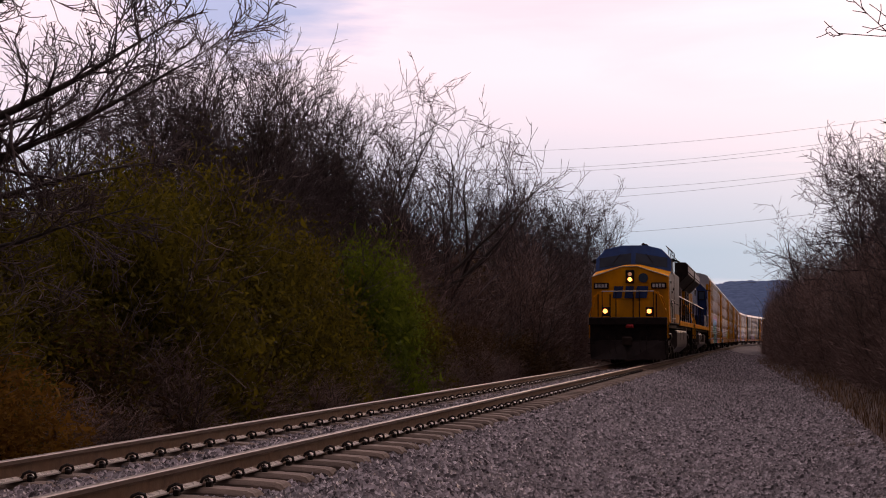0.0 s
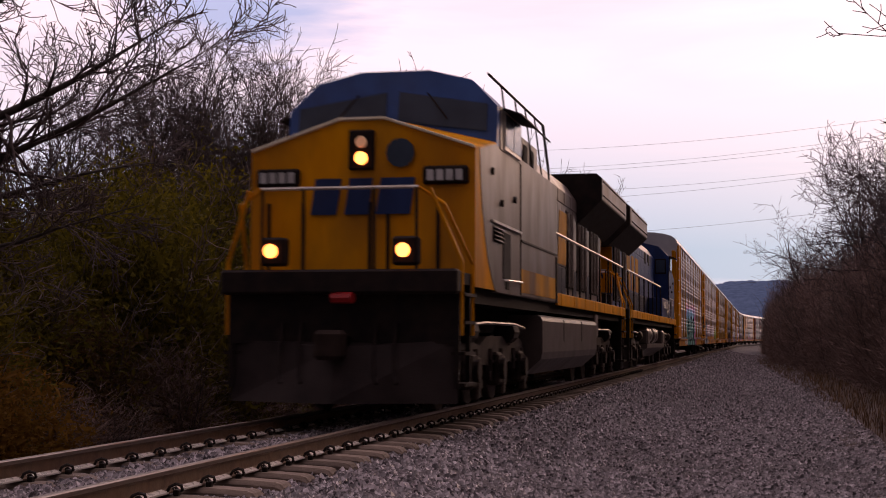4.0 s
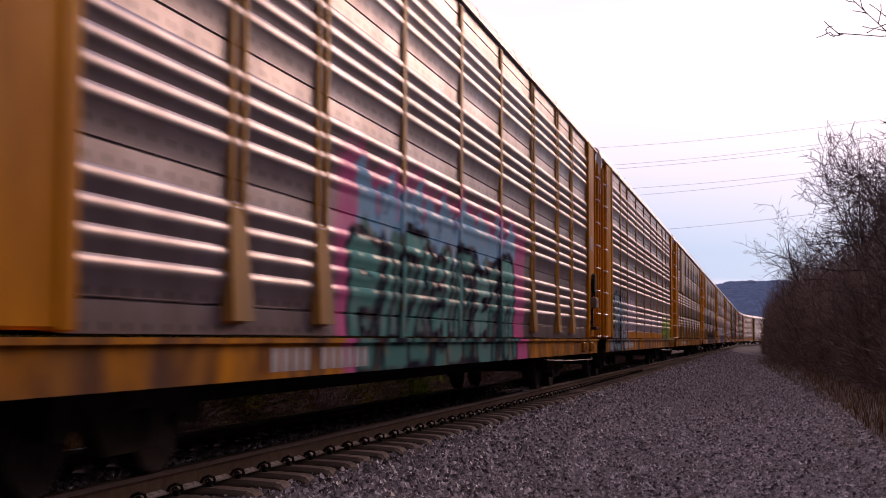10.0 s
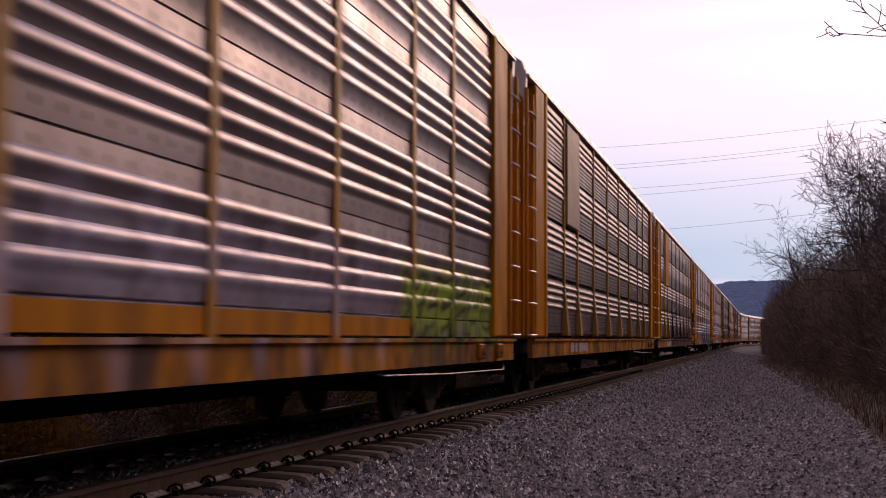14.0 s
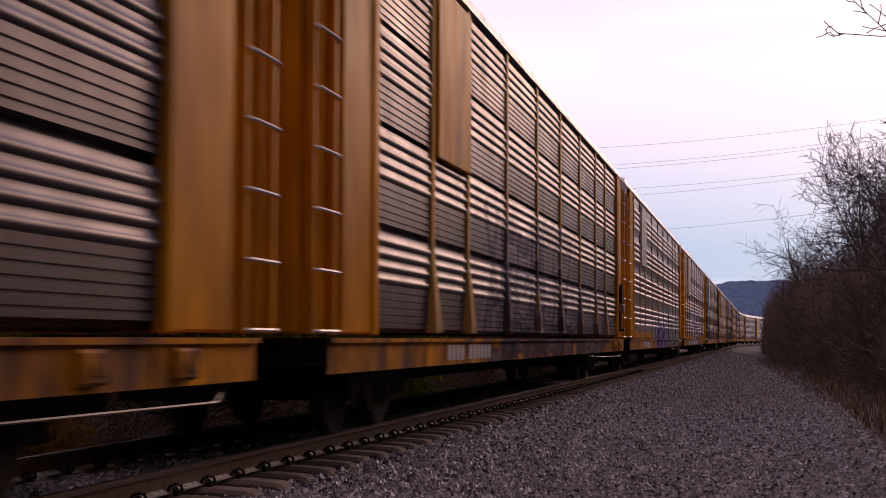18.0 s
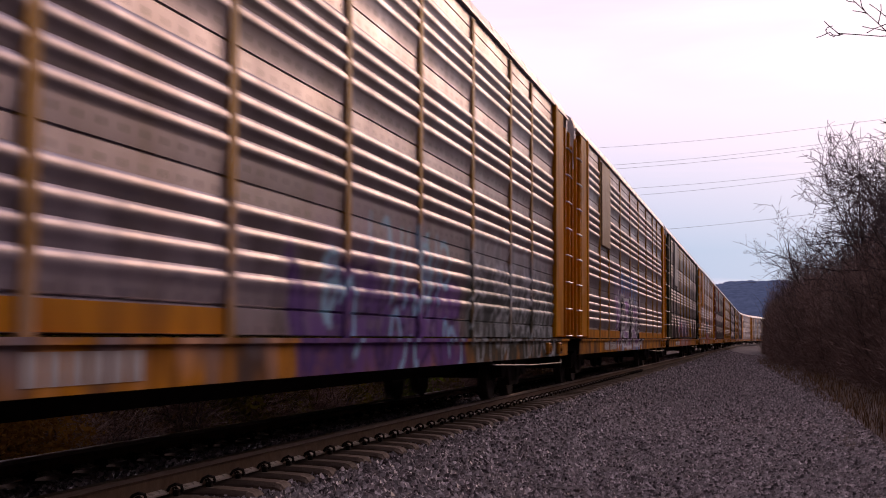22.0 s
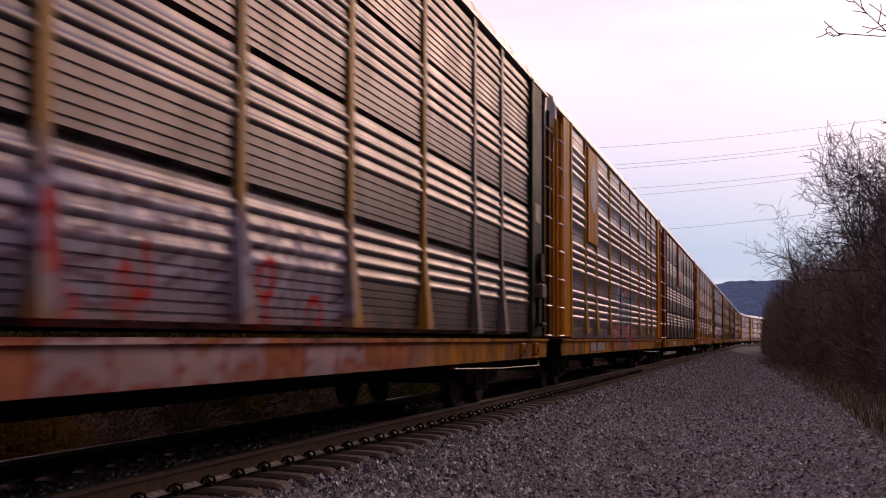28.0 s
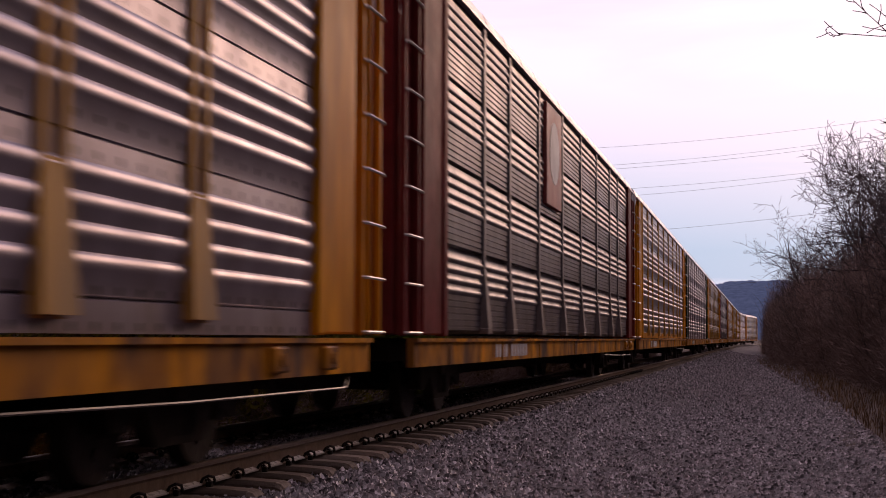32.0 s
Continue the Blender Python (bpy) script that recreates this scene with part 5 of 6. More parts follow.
def shared(key, make):
    if key not in SHARED:
        SHARED[key] = make()
    return SHARED[key]


def panel_mesh(kind, width):
    return shared(("panel", kind, round(width, 2)), lambda: ridged(kind, -width / 2, width / 2).mesh("panel", M_PANEL if kind == "A" else M_PANEL_B, True))


def post_mesh(kind, mat):
    def make():
        sh = Shape()
        if kind == "A":
            sh.box(1.43, 1.476, -0.07, 0.07, SILL_TOP - 0.05, EAVE, 0.006)
            sh.box(1.476, 1.482, -0.025, 0.025, SILL_TOP + 0.1, EAVE - 0.05)
        elif kind == "C":
            for d in (-0.15, 0.15):
                sh.box(1.43, 1.48, d * 0.8 - 0.04, d * 0.8 + 0.04, 1.06, EAVE, 0.012)
            sh.add([(1.43, -0.15, 1.9), (1.43, 0.15, 1.9), (1.47, 0.15, 1.9), (1.47, -0.15, 1.9), (1.43, -0.21, 1.08), (1.43, 0.21, 1.08), (1.53, 0.21, 1.08), (1.53, -0.21, 1.08)],
                   [(0, 1, 2, 3), (4, 7, 6, 5), (0, 4, 5, 1), (1, 5, 6, 2), (2, 6, 7, 3), (3, 7, 4, 0)])
        else:
            sh.box(1.43, 1.476, -0.07, 0.07, 1.9, EAVE, 0.006)
            sh.add([(1.43, -0.07, 1.9), (1.43, 0.07, 1.9), (1.476, 0.07, 1.9), (1.476, -0.07, 1.9), (1.43, -0.16, 1.1), (1.43, 0.16, 1.1), (1.55, 0.16, 1.1), (1.55, -0.16, 1.1)],
                   [(0, 1, 2, 3), (4, 7, 6, 5), (0, 4, 5, 1), (1, 5, 6, 2), (2, 6, 7, 3), (3, 7, 4, 0)])
            sh.box(1.43, 1.55, -0.17, 0.17, 1.02, 1.1, 0.01)
        return sh.mesh("post", mat)
    return shared(("post", kind, mat.name), make)


def ladder(mat):
    def make():
        sh = Shape()
        for y in (0.0, 0.6):
            sh.box(1.44, 1.50, y - 0.035, y + 0.035, 0.99, 4.9, 0.01)
        return sh.mesh("ladder", mat)
    return shared(("ladder", mat.name), make)


def rungs():
    return shared("rung", lambda: Shape().tube([(1.49, 0.0, 0.0), (1.535, 0.02, 0.0), (1.535, 0.58, 0.0), (1.49, 0.6, 0.0)], 0.015, 5).mesh("rung", M_RAILING))


def end_side(mat):
    """The painted corner sheet beyond the panels at the +x, +y corner."""
    def make():
        sh = Shape()
        sh.box(1.34, 1.49, P_END + 0.02, P_END + 1.05, 1.0, EAVE - 0.02, 0.02)
        sh.box(1.40, 1.515, P_END - 0.10, P_END + 0.10, 0.99, EAVE, 0.015)
        return sh.mesh("corner_sheet", mat)
    return shared(("end", mat.name), make)


def end_inset(mat):
    def make():
        sh = Shape().box(1.22, 1.37, P_END + 1.05, P_END + 1.95, 1.0, EAVE - 0.3, 0.02)
        return sh.mesh("door_post", mat)
    return shared(("inset", mat.name), make)


def roof_outline():
    pts = [(-1.50, EAVE - 0.02), (-1.50, EAVE + 0.02)]
    for i in range(11):
        a = math.pi * i / 10
        pts.append((-1.46 * math.cos(a), EAVE + 0.03 + 0.50 * math.sin(a) ** 0.8))
    return pts + [(1.50, EAVE + 0.02), (1.50, EAVE - 0.02)]


def roof_mesh():
    def make():
        sh = Shape().prism(roof_outline(), "y", -P_END - 1.75, P_END + 1.75)
        for i in range(17):
            y = -P_END + 2 * P_END * i / 16
            big = [(x * 1.002, z + (0.007 if z > EAVE + 0.03 else 0)) for x, z in roof_outline()]
            sh.prism(big, "y", y - 0.04, y + 0.04)
        return sh.mesh("roof", M_ROOF)
    return shared("roof", make)


def wheelset(r=0.42):
    def make():
        sh = Shape()
        for s in (1, -1):
            sh.tube([(s * 0.69, 0, 0), (s * 0.72, 0, 0)], r + 0.025, 20)
            sh.tube([(s * 0.72, 0, 0), (s * 0.83, 0, 0)], [r, r - 0.01], 20)
            sh.tube([(s * 0.83, 0, 0), (s * 0.87, 0, 0)], 0.12, 10)
            for k in range(3):
                a = 2.094 * k
                sh.tube([(s * 0.835, 0.22 * math.cos(a), 0.22 * math.sin(a)), (s * 0.845, 0.22 * math.cos(a), 0.22 * math.sin(a))], 0.05, 8)
        sh.tube([(-1.02, 0, 0), (1.02, 0, 0)], 0.085, 10)
        return sh.mesh("wheelset", M_STEEL)
    return shared(("wheels", r), make)


def freight_truck():
    def make():
        sh = Shape()
        o = [(-1.15, 0.36), (-1.15, 0.62), (-0.7, 0.66), (-0.45, 0.78), (0.45, 0.78), (0.7, 0.66), (1.15, 0.62), (1.15, 0.36), (0.95, 0.36), (0.62, 0.5), (0.42, 0.22), (-0.42, 0.22), (-0.62, 0.5), (-0.95, 0.36)]
        for s in (1, -1):
            sh.prism(o, "x", s * 0.98 - 0.07, s * 0.98 + 0.07)
            for k in (-0.16, 0.0, 0.16):
                sh.tube([(s * 0.99, k, 0.28), (s * 0.99, k, 0.52)], 0.075, 8)
        sh.box(-1.1, 1.1, -0.2, 0.2, 0.5, 0.78, 0.03)
        return sh.mesh("truck_frame", M_TRUCK)
    return shared("truck", make)


def coupler():
    def make():
        sh = Shape()
        sh.box(-0.11, 0.11, BODY / 2 - 0.6, BODY / 2 + 0.62, 0.78, 0.98, 0.02)
        sh.box(-0.17, 0.17, BODY / 2 + 0.55, BODY / 2 + 0.85, 0.72, 1.02, 0.05)
        sh.tube([(0.35, BODY / 2 - 0.1, 0.7), (0.34, BODY / 2 + 0.4, 0.42), (0.2, BODY / 2 + 0.84, 0.36)], 0.03, 6)
        return sh.mesh("coupler", M_UNDER)
    return shared("coupler", make)


WHEELS = []


def add_wheels(ob, y, r=0.42, parent=None):
    w = part("wheelset", wheelset(r), None, parent or ob, at=pose(0, y, r))
    WHEELS.append((w, y, r, parent or ob))
    return w


def autorack(kind, paint, label, spray=None, plate=None, posts=None, kick=False, brake=False):
    """An enclosed car for motor vehicles; kind A has grouped ridges and holes, B slots; spray: its painted bays, posts and sill."""
    car = thing("autorack_car", label, "railway car", "cars of the train")
    part("underframe", shared("under", under_mesh), None, car)
    post_paint = {M_YELLOW: M_POST}.get(paint, M_PLAIN)
    for s in (1, -1):
        turn = pose(0, 0, 0, 0, 0, 0 if s > 0 else 180)
        part("side_sill", spray[2] if spray and s > 0 else shared("sill", lambda: sill_mesh(M_SILL)), None, car, at=turn)
        for i, (a, b) in enumerate(BAYS):
            if spray and s > 0 and i in spray[0]:
                part("panel", spray[0][i], None, car, "ridged panel with sprayed graffiti")
            else:
                part("panel", panel_mesh(kind, b - a), None, car, at=pose(0, (a + b) / 2 * s, 0, 0, 0, 0 if s > 0 else 180))
        if kick:
            for a, b in BAYS:
                if spray and s > 0 and BAYS.index((a, b)) in spray[3]:
                    continue
                part("kick_panel", shared(("kick", round(b - a, 2)), lambda: Shape().box(1.44, 1.456, -(b - a) / 2 + 0.1, (b - a) / 2 - 0.1, SILL_TOP + 0.025, 1.165).mesh("kick_panel", M_YELLOW)), None, car, at=pose(0, (a + b) / 2, 0, 0, 0, 0) if s > 0 else pose(0, (a + b) / 2, 0, 0, 0, 180))
        for y in POSTS:
            if spray and s > 0 and y in spray[1]:
                part("post", spray[1][y], None, car)
                continue
            part("post", post_mesh(posts or kind, post_paint), None, car, at=pose(0, y, 0, 0, 0, 0 if s > 0 else 180))
        for t in (1, -1):
            flip = Matrix.Diagonal((s, t, 1, 1))
            part("corner_sheet", shared(("endm", paint.name, s, t), lambda: mirrored(end_side(paint), flip)), None, car)
            if brake and s > 0 and t > 0:
                fit = part("brake_gear", shared("brakegear", lambda: Shape().prism([(P_END + 0.62 + 0.19 * math.cos(a * 0.5236), 2.12 + 0.24 * math.sin(a * 0.5236)) for a in range(12)], "x", 1.48, 1.57).box(1.48, 1.53, P_END + 0.45, P_END + 0.62, 1.2, 1.95, 0.01).mesh("brake_gear", M_DARK)), None, car, "dark hand brake gear")
                part("brake_box", shared("brakebox", lambda: Shape().box(1.485, 1.63, P_END + 0.2, P_END + 0.62, 1.62, 1.84, 0.015).mesh("brake_box", M_PLAIN)), None, fit, "pale metal box")
                part("brake_step", shared("brakestep", lambda: Shape().box(1.485, 1.64, P_END + 0.12, P_END + 0.60, 1.16, 1.22, 0.01).box(1.485, 1.52, P_END + 0.12, P_END + 0.16, 1.16, 1.36).mesh("brake_step", M_DARK)), None, fit)
                part("placard", shared("placard", lambda: Shape().box(1.485, 1.497, P_END + 0.3, P_END + 0.85, 2.85, 3.15).mesh("placard", M_TAN)), None, car, "small faded placard")
            inset = part("door_post", shared(("insm", paint.name, s, t), lambda: mirrored(end_inset(paint), flip)), None, car)
            for y in (1.12, 1.45, 1.78):
                part("rib", shared(("rib", paint.name), lambda: Shape().box(-0.03, 0.03, -0.045, 0.045, 1.0, EAVE - 0.35, 0.01).mesh("rib", paint)), None, inset, at=(s * 1.39, t * (P_END + y + 0.04), 0))
    part("roof", roof_mesh(), None, car, "ribbed galvanised roof")
    for s in (1, -1):
        turn = pose(0, 0, 0, 0, 0, 0 if s > 0 else 180)
        for i in range(8):
            leaf = shared(("leaf", paint.name), lambda: Shape().box(0, 0.3, 0, 0.05, 1.0, 4.35, 0.008).mesh("end_door", paint))
            part("end_door", leaf, None, car, at=turn @ pose(-1.22 + 0.305 * i, P_END + 1.90 + (0.03 if i % 2 else 0.0), 0))
        part("end_cap", shared("cap", lambda: Shape().prism([(-1.42, 4.32), (1.42, 4.32)] + [(-x, z - 0.02) for x, z in roof_outline()[2:-2]], "y", P_END + 1.72, P_END + 1.86).mesh("end_cap", M_ROOF)), None, car, "grey end cap under the roof", at=turn)
        part("coupler", coupler(), None, car, at=turn)
        part("uncoupling_rod", shared("rod", lambda: Shape().tube([(1.40, 5.9, 0.62), (1.45, 6.0, 0.60), (1.46, 9.0, 0.55), (1.46, 12.6, 0.53), (1.40, 12.9, 0.62)], 0.011, 6).mesh("uncoupling_rod", M_TANK)), None, car, "thin steel rod under the sill", at=turn)
        for y in (10.6, 11.9):
            part("sill_bracket", shared("bracket", lambda: Shape().box(1.49, 1.56, -0.16, 0.16, 0.70, 0.90, 0.02).tube([(1.55, 0, 0.80), (1.585, 0, 0.80)], 0.05, 8).mesh("sill_bracket", M_SILL)), None, car, at=turn @ pose(0, y, 0))
        y = P_END + 1.30 if s > 0 else -P_END - 1.90
        lad = part("ladder", ladder(paint), None, car, at=(0, y, 0))
        for k in range(8):
            part("rung", rungs(), None, lad, at=(0, 0, 1.02 + 0.5 * k))
        truck = part("truck_frame", freight_truck(), None, car, at=pose(0, s * 9.9, 0))
        for d in (-0.88, 0.88):
            add_wheels(car, d, 0.42, truck)
    y = -8.5
    for k in range(11):
        if k != 4:
            part("letter_bar", shared("bar", lambda: Shape().box(1.50, 1.506, 0, 0.17, 0.71, 0.89).mesh("letter_bar", M_WHITE)), None, car, at=(0, y, 0))
        y += 0.25
    if plate:
        pl = part("emblem_plate", shared(("plate", plate[0].name, plate[1]), lambda: Shape().box(1.44, 1.517, plate[1], plate[1] + 1.84, plate[2], EAVE - 0.12, 0.01).mesh("emblem_plate", plate[0])), None, car, "plain painted emblem plate")
        if len(plate) > 3:
            part("emblem", Shape().prism([(plate[1] + 0.92 + 0.6 * math.cos(a * 0.3927), 4.2 + 0.55 * math.sin(a * 0.3927)) for a in range(16)], "x", 1.516, 1.522), plate[3], pl)
    return car


def mirrored(me, m):
    c = me.copy()
    c.transform(m)
    if m.determinant() < 0:
        c.flip_normals()
    return c


def under_mesh():
    under = Shape().box(-1.2, 1.2, -BODY / 2 + 0.5, BODY / 2 - 0.5, 0.72, 0.95)
    under.box(-0.35, 0.35, -BODY / 2 + 0.3, BODY / 2 - 0.3, 0.42, 0.75)
    for y in (-6, -3, 0, 3, 6):
        under.box(-1.3, 1.3, y - 0.08, y + 0.08, 0.62, 0.78)
    return under.mesh("underframe", M_UNDER)


def sill_mesh(mat):
    sh = Shape().prism([(1.42, SILL_LOW), (1.50, SILL_LOW), (1.50, SILL_TOP - 0.04), (1.54, SILL_TOP - 0.04), (1.54, SILL_TOP), (1.42, SILL_TOP)], "y", -BODY / 2 + 0.35, BODY / 2 - 0.35)
    for y in (-11.5, -8, -4.5, 0, 4.5, 8, 11.5):
        sh.box(1.49, 1.515, y - 0.05, y + 0.05, SILL_LOW, SILL_TOP - 0.04)
    return sh.mesh("side_sill", mat)


# ---- locomotives ----
M_SKIRT = material("dark_blue_hood_skirt", (0.020, 0.025, 0.055), (0.014, 0.017, 0.034), 2.0, 0.45, dirt=(0.05, 0.036, 0.03), dirt_amount=0.6, spec=0.05)
# lead cab's blue, made lighter in its colour for the light from above
M_CABBLUE_LIT = material("blue_cab_roof_paint", (0.045, 0.11, 0.33), (0.032, 0.075, 0.23), 2.0, 0.42, spec=0.15, dirt=(0.05, 0.05, 0.06), dirt_amount=0.4)
M_FADED = material("faded_emblem_yellow", (0.62, 0.28, 0.02), (0.46, 0.19, 0.015), 2.0, 0.55, spec=0.03, dirt=(0.12, 0.085, 0.07), dirt_scale=1.1, dirt_amount=0.9, stretch=(1, 1, 0.4))
M_CREAM = material("cream_edge_paint", (0.70, 0.62, 0.45), (0.6, 0.5, 0.34), 3.0, 0.5)
M_GRIME = material("grimy_plow", (0.024, 0.018, 0.018), (0.04, 0.03, 0.028), 2.5, 0.7, dirt=(0.06, 0.046, 0.043), dirt_amount=0.6, spec=0.06)
M_BRIGHT = material("bright_air_cylinder", (0.13, 0.10, 0.088), (0.08, 0.06, 0.052), 2.0, 0.36, 0.4, dirt=(0.12, 0.09, 0.075), dirt_amount=0.5)


def at_u(u):
    return u - 10.0


def loco_truck(loco, centre):
    """A three-axle truck: side castings, journal boxes, springs, brake gear, sand pipes."""
    sh = Shape()
    o = [(-2.55, 0.62), (-2.5, 0.9), (-2.1, 0.98), (-1.2, 0.86), (-0.6, 1.0), (0.6, 1.0), (1.2, 0.86), (2.1, 0.98), (2.5, 0.9), (2.55, 0.62), (2.2, 0.42), (1.7, 0.55), (1.3, 0.62), (0.5, 0.58), (0.35, 0.36), (-0.35, 0.36), (-0.5, 0.58), (-1.3, 0.62), (-1.7, 0.55), (-2.2, 0.42)]
    for s in (1, -1):
        sh.prism(o, "x", s * 1.16 - 0.07, s * 1.16 + 0.07)
    sh.box(-1.1, 1.1, -0.3, 0.3, 0.6, 0.95, 0.03)
    truck = part("truck", sh, M_TRUCK, loco, "grey-brown cast truck frame", at=pose(0, centre, 0))
    box = shared("journal", lambda: Shape().box(-0.1, 0.1, -0.2, 0.2, -0.24, 0.24, 0.04).tube([(0.09, 0, 0), (0.17, 0, 0)], 0.15, 12).mesh("journal_box", M_TRUCK))
    spring = shared("spring", lambda: Shape().tube([(0, 0, -0.16), (0, 0, 0.16)], 0.085, 8).tube([(0, 0, -0.04), (0, 0, 0.0)], 0.11, 8).mesh("spring", M_TRUCK))
    shoe = shared("shoe", lambda: Shape().box(-0.06, 0.06, -0.13, 0.13, -0.42, 0.16, 0.03).box(-0.05, 0.07, -0.16, 0.16, -0.30, -0.12, 0.03).mesh("brake_hanger", M_TRUCK))
    cylinder = shared("cylinder", lambda: Shape().tube([(0, -0.3, 0), (0, -0.26, 0), (0, 0.2, 0), (0, 0.3, 0)], [0.08, 0.17, 0.17, 0.06], 12).tube([(0, 0.3, 0), (0, 0.75, -0.05)], 0.03, 6).mesh("brake_cylinder", M_TRUCK))
    pipe = shared("pipe", lambda: Shape().tube([(0, -2.4, 0), (0.05, -1.2, 0.05), (0.05, 1.2, 0.05), (0, 2.4, 0)], 0.025, 6).mesh("pipe", M_TANK))
    for y in (-1.95, 0.0, 1.95):
        for s in (1, -1):
            part("journal_box", box, None, truck, at=pose(s * 1.22, y, 0.53, 0, 0, 0 if s > 0 else 180))
            for d in (-0.42, 0.42):
                part("spring", spring, None, truck, at=pose(s * 1.19, y + d, 0.66))
            part("brake_hanger", shoe, None, truck, at=pose(s * 1.20, y + 0.66, 0.55, 0, 0, 0 if s > 0 else 180))
        add_wheels(loco, y, 0.53, truck)
    for s in (1, -1):
        for y in (-2.1, 1.2):
            part("brake_cylinder", cylinder, None, truck, at=pose(s * 1.2, y, 1.06))
        part("pipe", pipe, None, truck, at=pose(s * 1.27, 0, 1.13))


def louvre(parent, x, u0, u1, z0, z1, count, mat=M_GREY):
    """A vent with slanting slats on a side wall at x."""
    s = 1 if x > 0 else -1
    back = part("vent", Shape().box(x - 0.012 * s if s < 0 else x - 0.012, x + 0.012 if s > 0 else x + 0.012, at_u(u0), at_u(u1), z0, z1), M_SLOT, parent)
    h = (z1 - z0) / count
    sl = Shape().add([(0, at_u(u0) + 0.02, 0), (0, at_u(u1) - 0.02, 0), (0.035 * s, at_u(u1) - 0.02, -h * 0.55), (0.035 * s, at_u(u0) + 0.02, -h * 0.55), (0, at_u(u0) + 0.02, -0.012), (0, at_u(u1) - 0.02, -0.012)], [(0, 1, 2, 3), (3, 2, 5, 4)]).mesh("slat", mat)
    for i in range(count):
        part("slat", sl, None, back, at=(x + 0.012 * s, 0, z0 + h * (i + 0.85)))


def locomotive(label, body, hood_paint, cab_roof, skirt, lead):
    loco = thing("locomotive", label, "locomotive", "locomotives of the train")
    # frame and walkway
    fr = Shape().box(-1.40, 1.40, at_u(-0.6), at_u(20.6), 1.42, 1.62)
    fr.box(-1.48, 1.48, at_u(-0.65), at_u(20.65), 1.62, 1.775, 0.01)
    fr.box(-0.9, 0.9, at_u(0.0), at_u(20.4), 1.05, 1.42)
    part("underframe", fr, M_UNDER, loco)
    for s in (1, -1):
        lo = 7.7 if s > 0 else -0.6
        sl = Shape().box(s * 1.49 - 0.02, s * 1.49 + 0.02, at_u(lo), at_u(20.6), 1.56, 1.78, 0.006)
        sill = part("side_sill", sl, M_LOCOYEL, loco, "yellow-painted side sill")
        tab = shared("tab", lambda: Shape().box(-0.01, 0.008, -0.045, 0.045, 1.565, 1.775).mesh("step_bracket", M_LOCOYEL))
        u = lo + 0.5
        while u < 20.4:
            part("step_bracket", tab, None, sill, at=pose(s * 1.51, at_u(u), 0, 0, 0, 0 if s > 0 else 180))
            u += 1.85
    # nose: gabled top, sloping up to the windscreen
    ns = Shape()
    w0, f, b = 1.5, at_u(0.12), at_u(1.62)
    ring = [[(-w0, f, 1.62), (w0, f, 1.62), (w0, f + 0.02, 3.40), (0.3, f + 0.05, 3.80), (-0.3, f + 0.05, 3.80), (-w0, f + 0.02, 3.40)],
            [(-w0, b, 1.62), (w0, b, 1.62), (w0, b, 3.66), (0.3, b, 3.95), (-0.3, b, 3.95), (-w0, b, 3.66)]]
    ns.v = ring[0] + ring[1]
    ns.f = [(0, 1, 2, 3, 4, 5)] + [(i, i + 6, (i + 1) % 6 + 6, (i + 1) % 6) for i in range(6)]
    nose = part("nose", ns, M_LOCOYEL if lead else body, loco, "yellow gabled nose" if lead else "blue gabled nose")
    if lead:
        ed = Shape()
        for s in (1, -1):
            ed.tube([(s * 1.49, f - 0.005, 3.41), (s * 0.3, f + 0.03, 3.81)], 0.022, 5)
        ed.tube([(-0.3, f + 0.03, 3.81), (0.3, f + 0.03, 3.81)], 0.022, 5)
        part("edge_trim", ed, M_CREAM, nose, "pale edge along the nose top")
        # grey side sheets behind the yellow front
        for s in (1, -1):
            part("side_sheet", Shape().prism([(at_u(1.63), 1.60), (at_u(1.63), 3.64), (at_u(0.42), 3.42), (at_u(0.46), 3.1), (at_u(0.58), 2.7), (at_u(0.78), 2.3), (at_u(1.0), 2.0), (at_u(1.3), 1.75), (at_u(1.5), 1.63)], "x", s * 1.49, s * 1.508), body, nose)
    part("headlight_housing", Shape().box(-0.17, 0.17, f - 0.03, f + 0.1, 3.14, 3.66, 0.02), M_DARK, nose)
    lamp = shared("lamp", lambda: Shape().tube([(0, 0, 0), (0, 0.03, 0)], [0.078, 0.088], 14).mesh("headlight", M_LAMP))
    dim = shared("dim", lambda: Shape().tube([(0, 0, 0), (0, 0.03, 0)], [0.07, 0.08], 14).mesh("headlight", M_DIM))
    lens = shared("lens", lambda: Shape().tube([(0, 0, 0), (0, 0.03, 0)], [0.07, 0.08], 14).mesh("headlight", M_GLASS))
    part("headlight", lamp if lead else lens, None, nose, at=(0, f - 0.055, 3.29))
    part("headlight", dim if lead else lens, None, nose, at=(0, f - 0.055, 3.50))
    part("door_window", Shape().prism([(0.52 + 0.19 * math.cos(a * 0.5236) * 1.0, 3.35 + 0.19 * math.sin(a * 0.5236)) for a in range(12)], "y", f - 0.025, f + 0.03), M_GLASS, nose)
    for s in (1, -1):
        board = part("number_board", Shape().box(s * 1.12 - 0.30, s * 1.12 + 0.30, f - 0.05, f + 0.02, 2.93, 3.17, 0.03), M_DARK, nose)
        for k in range(4):
            part("number_bar", Shape().box(s * 1.12 - 0.24 + 0.125 * k, s * 1.12 - 0.15 + 0.125 * k, f - 0.056, f - 0.049, 2.98, 3.12), M_WHITE, board)
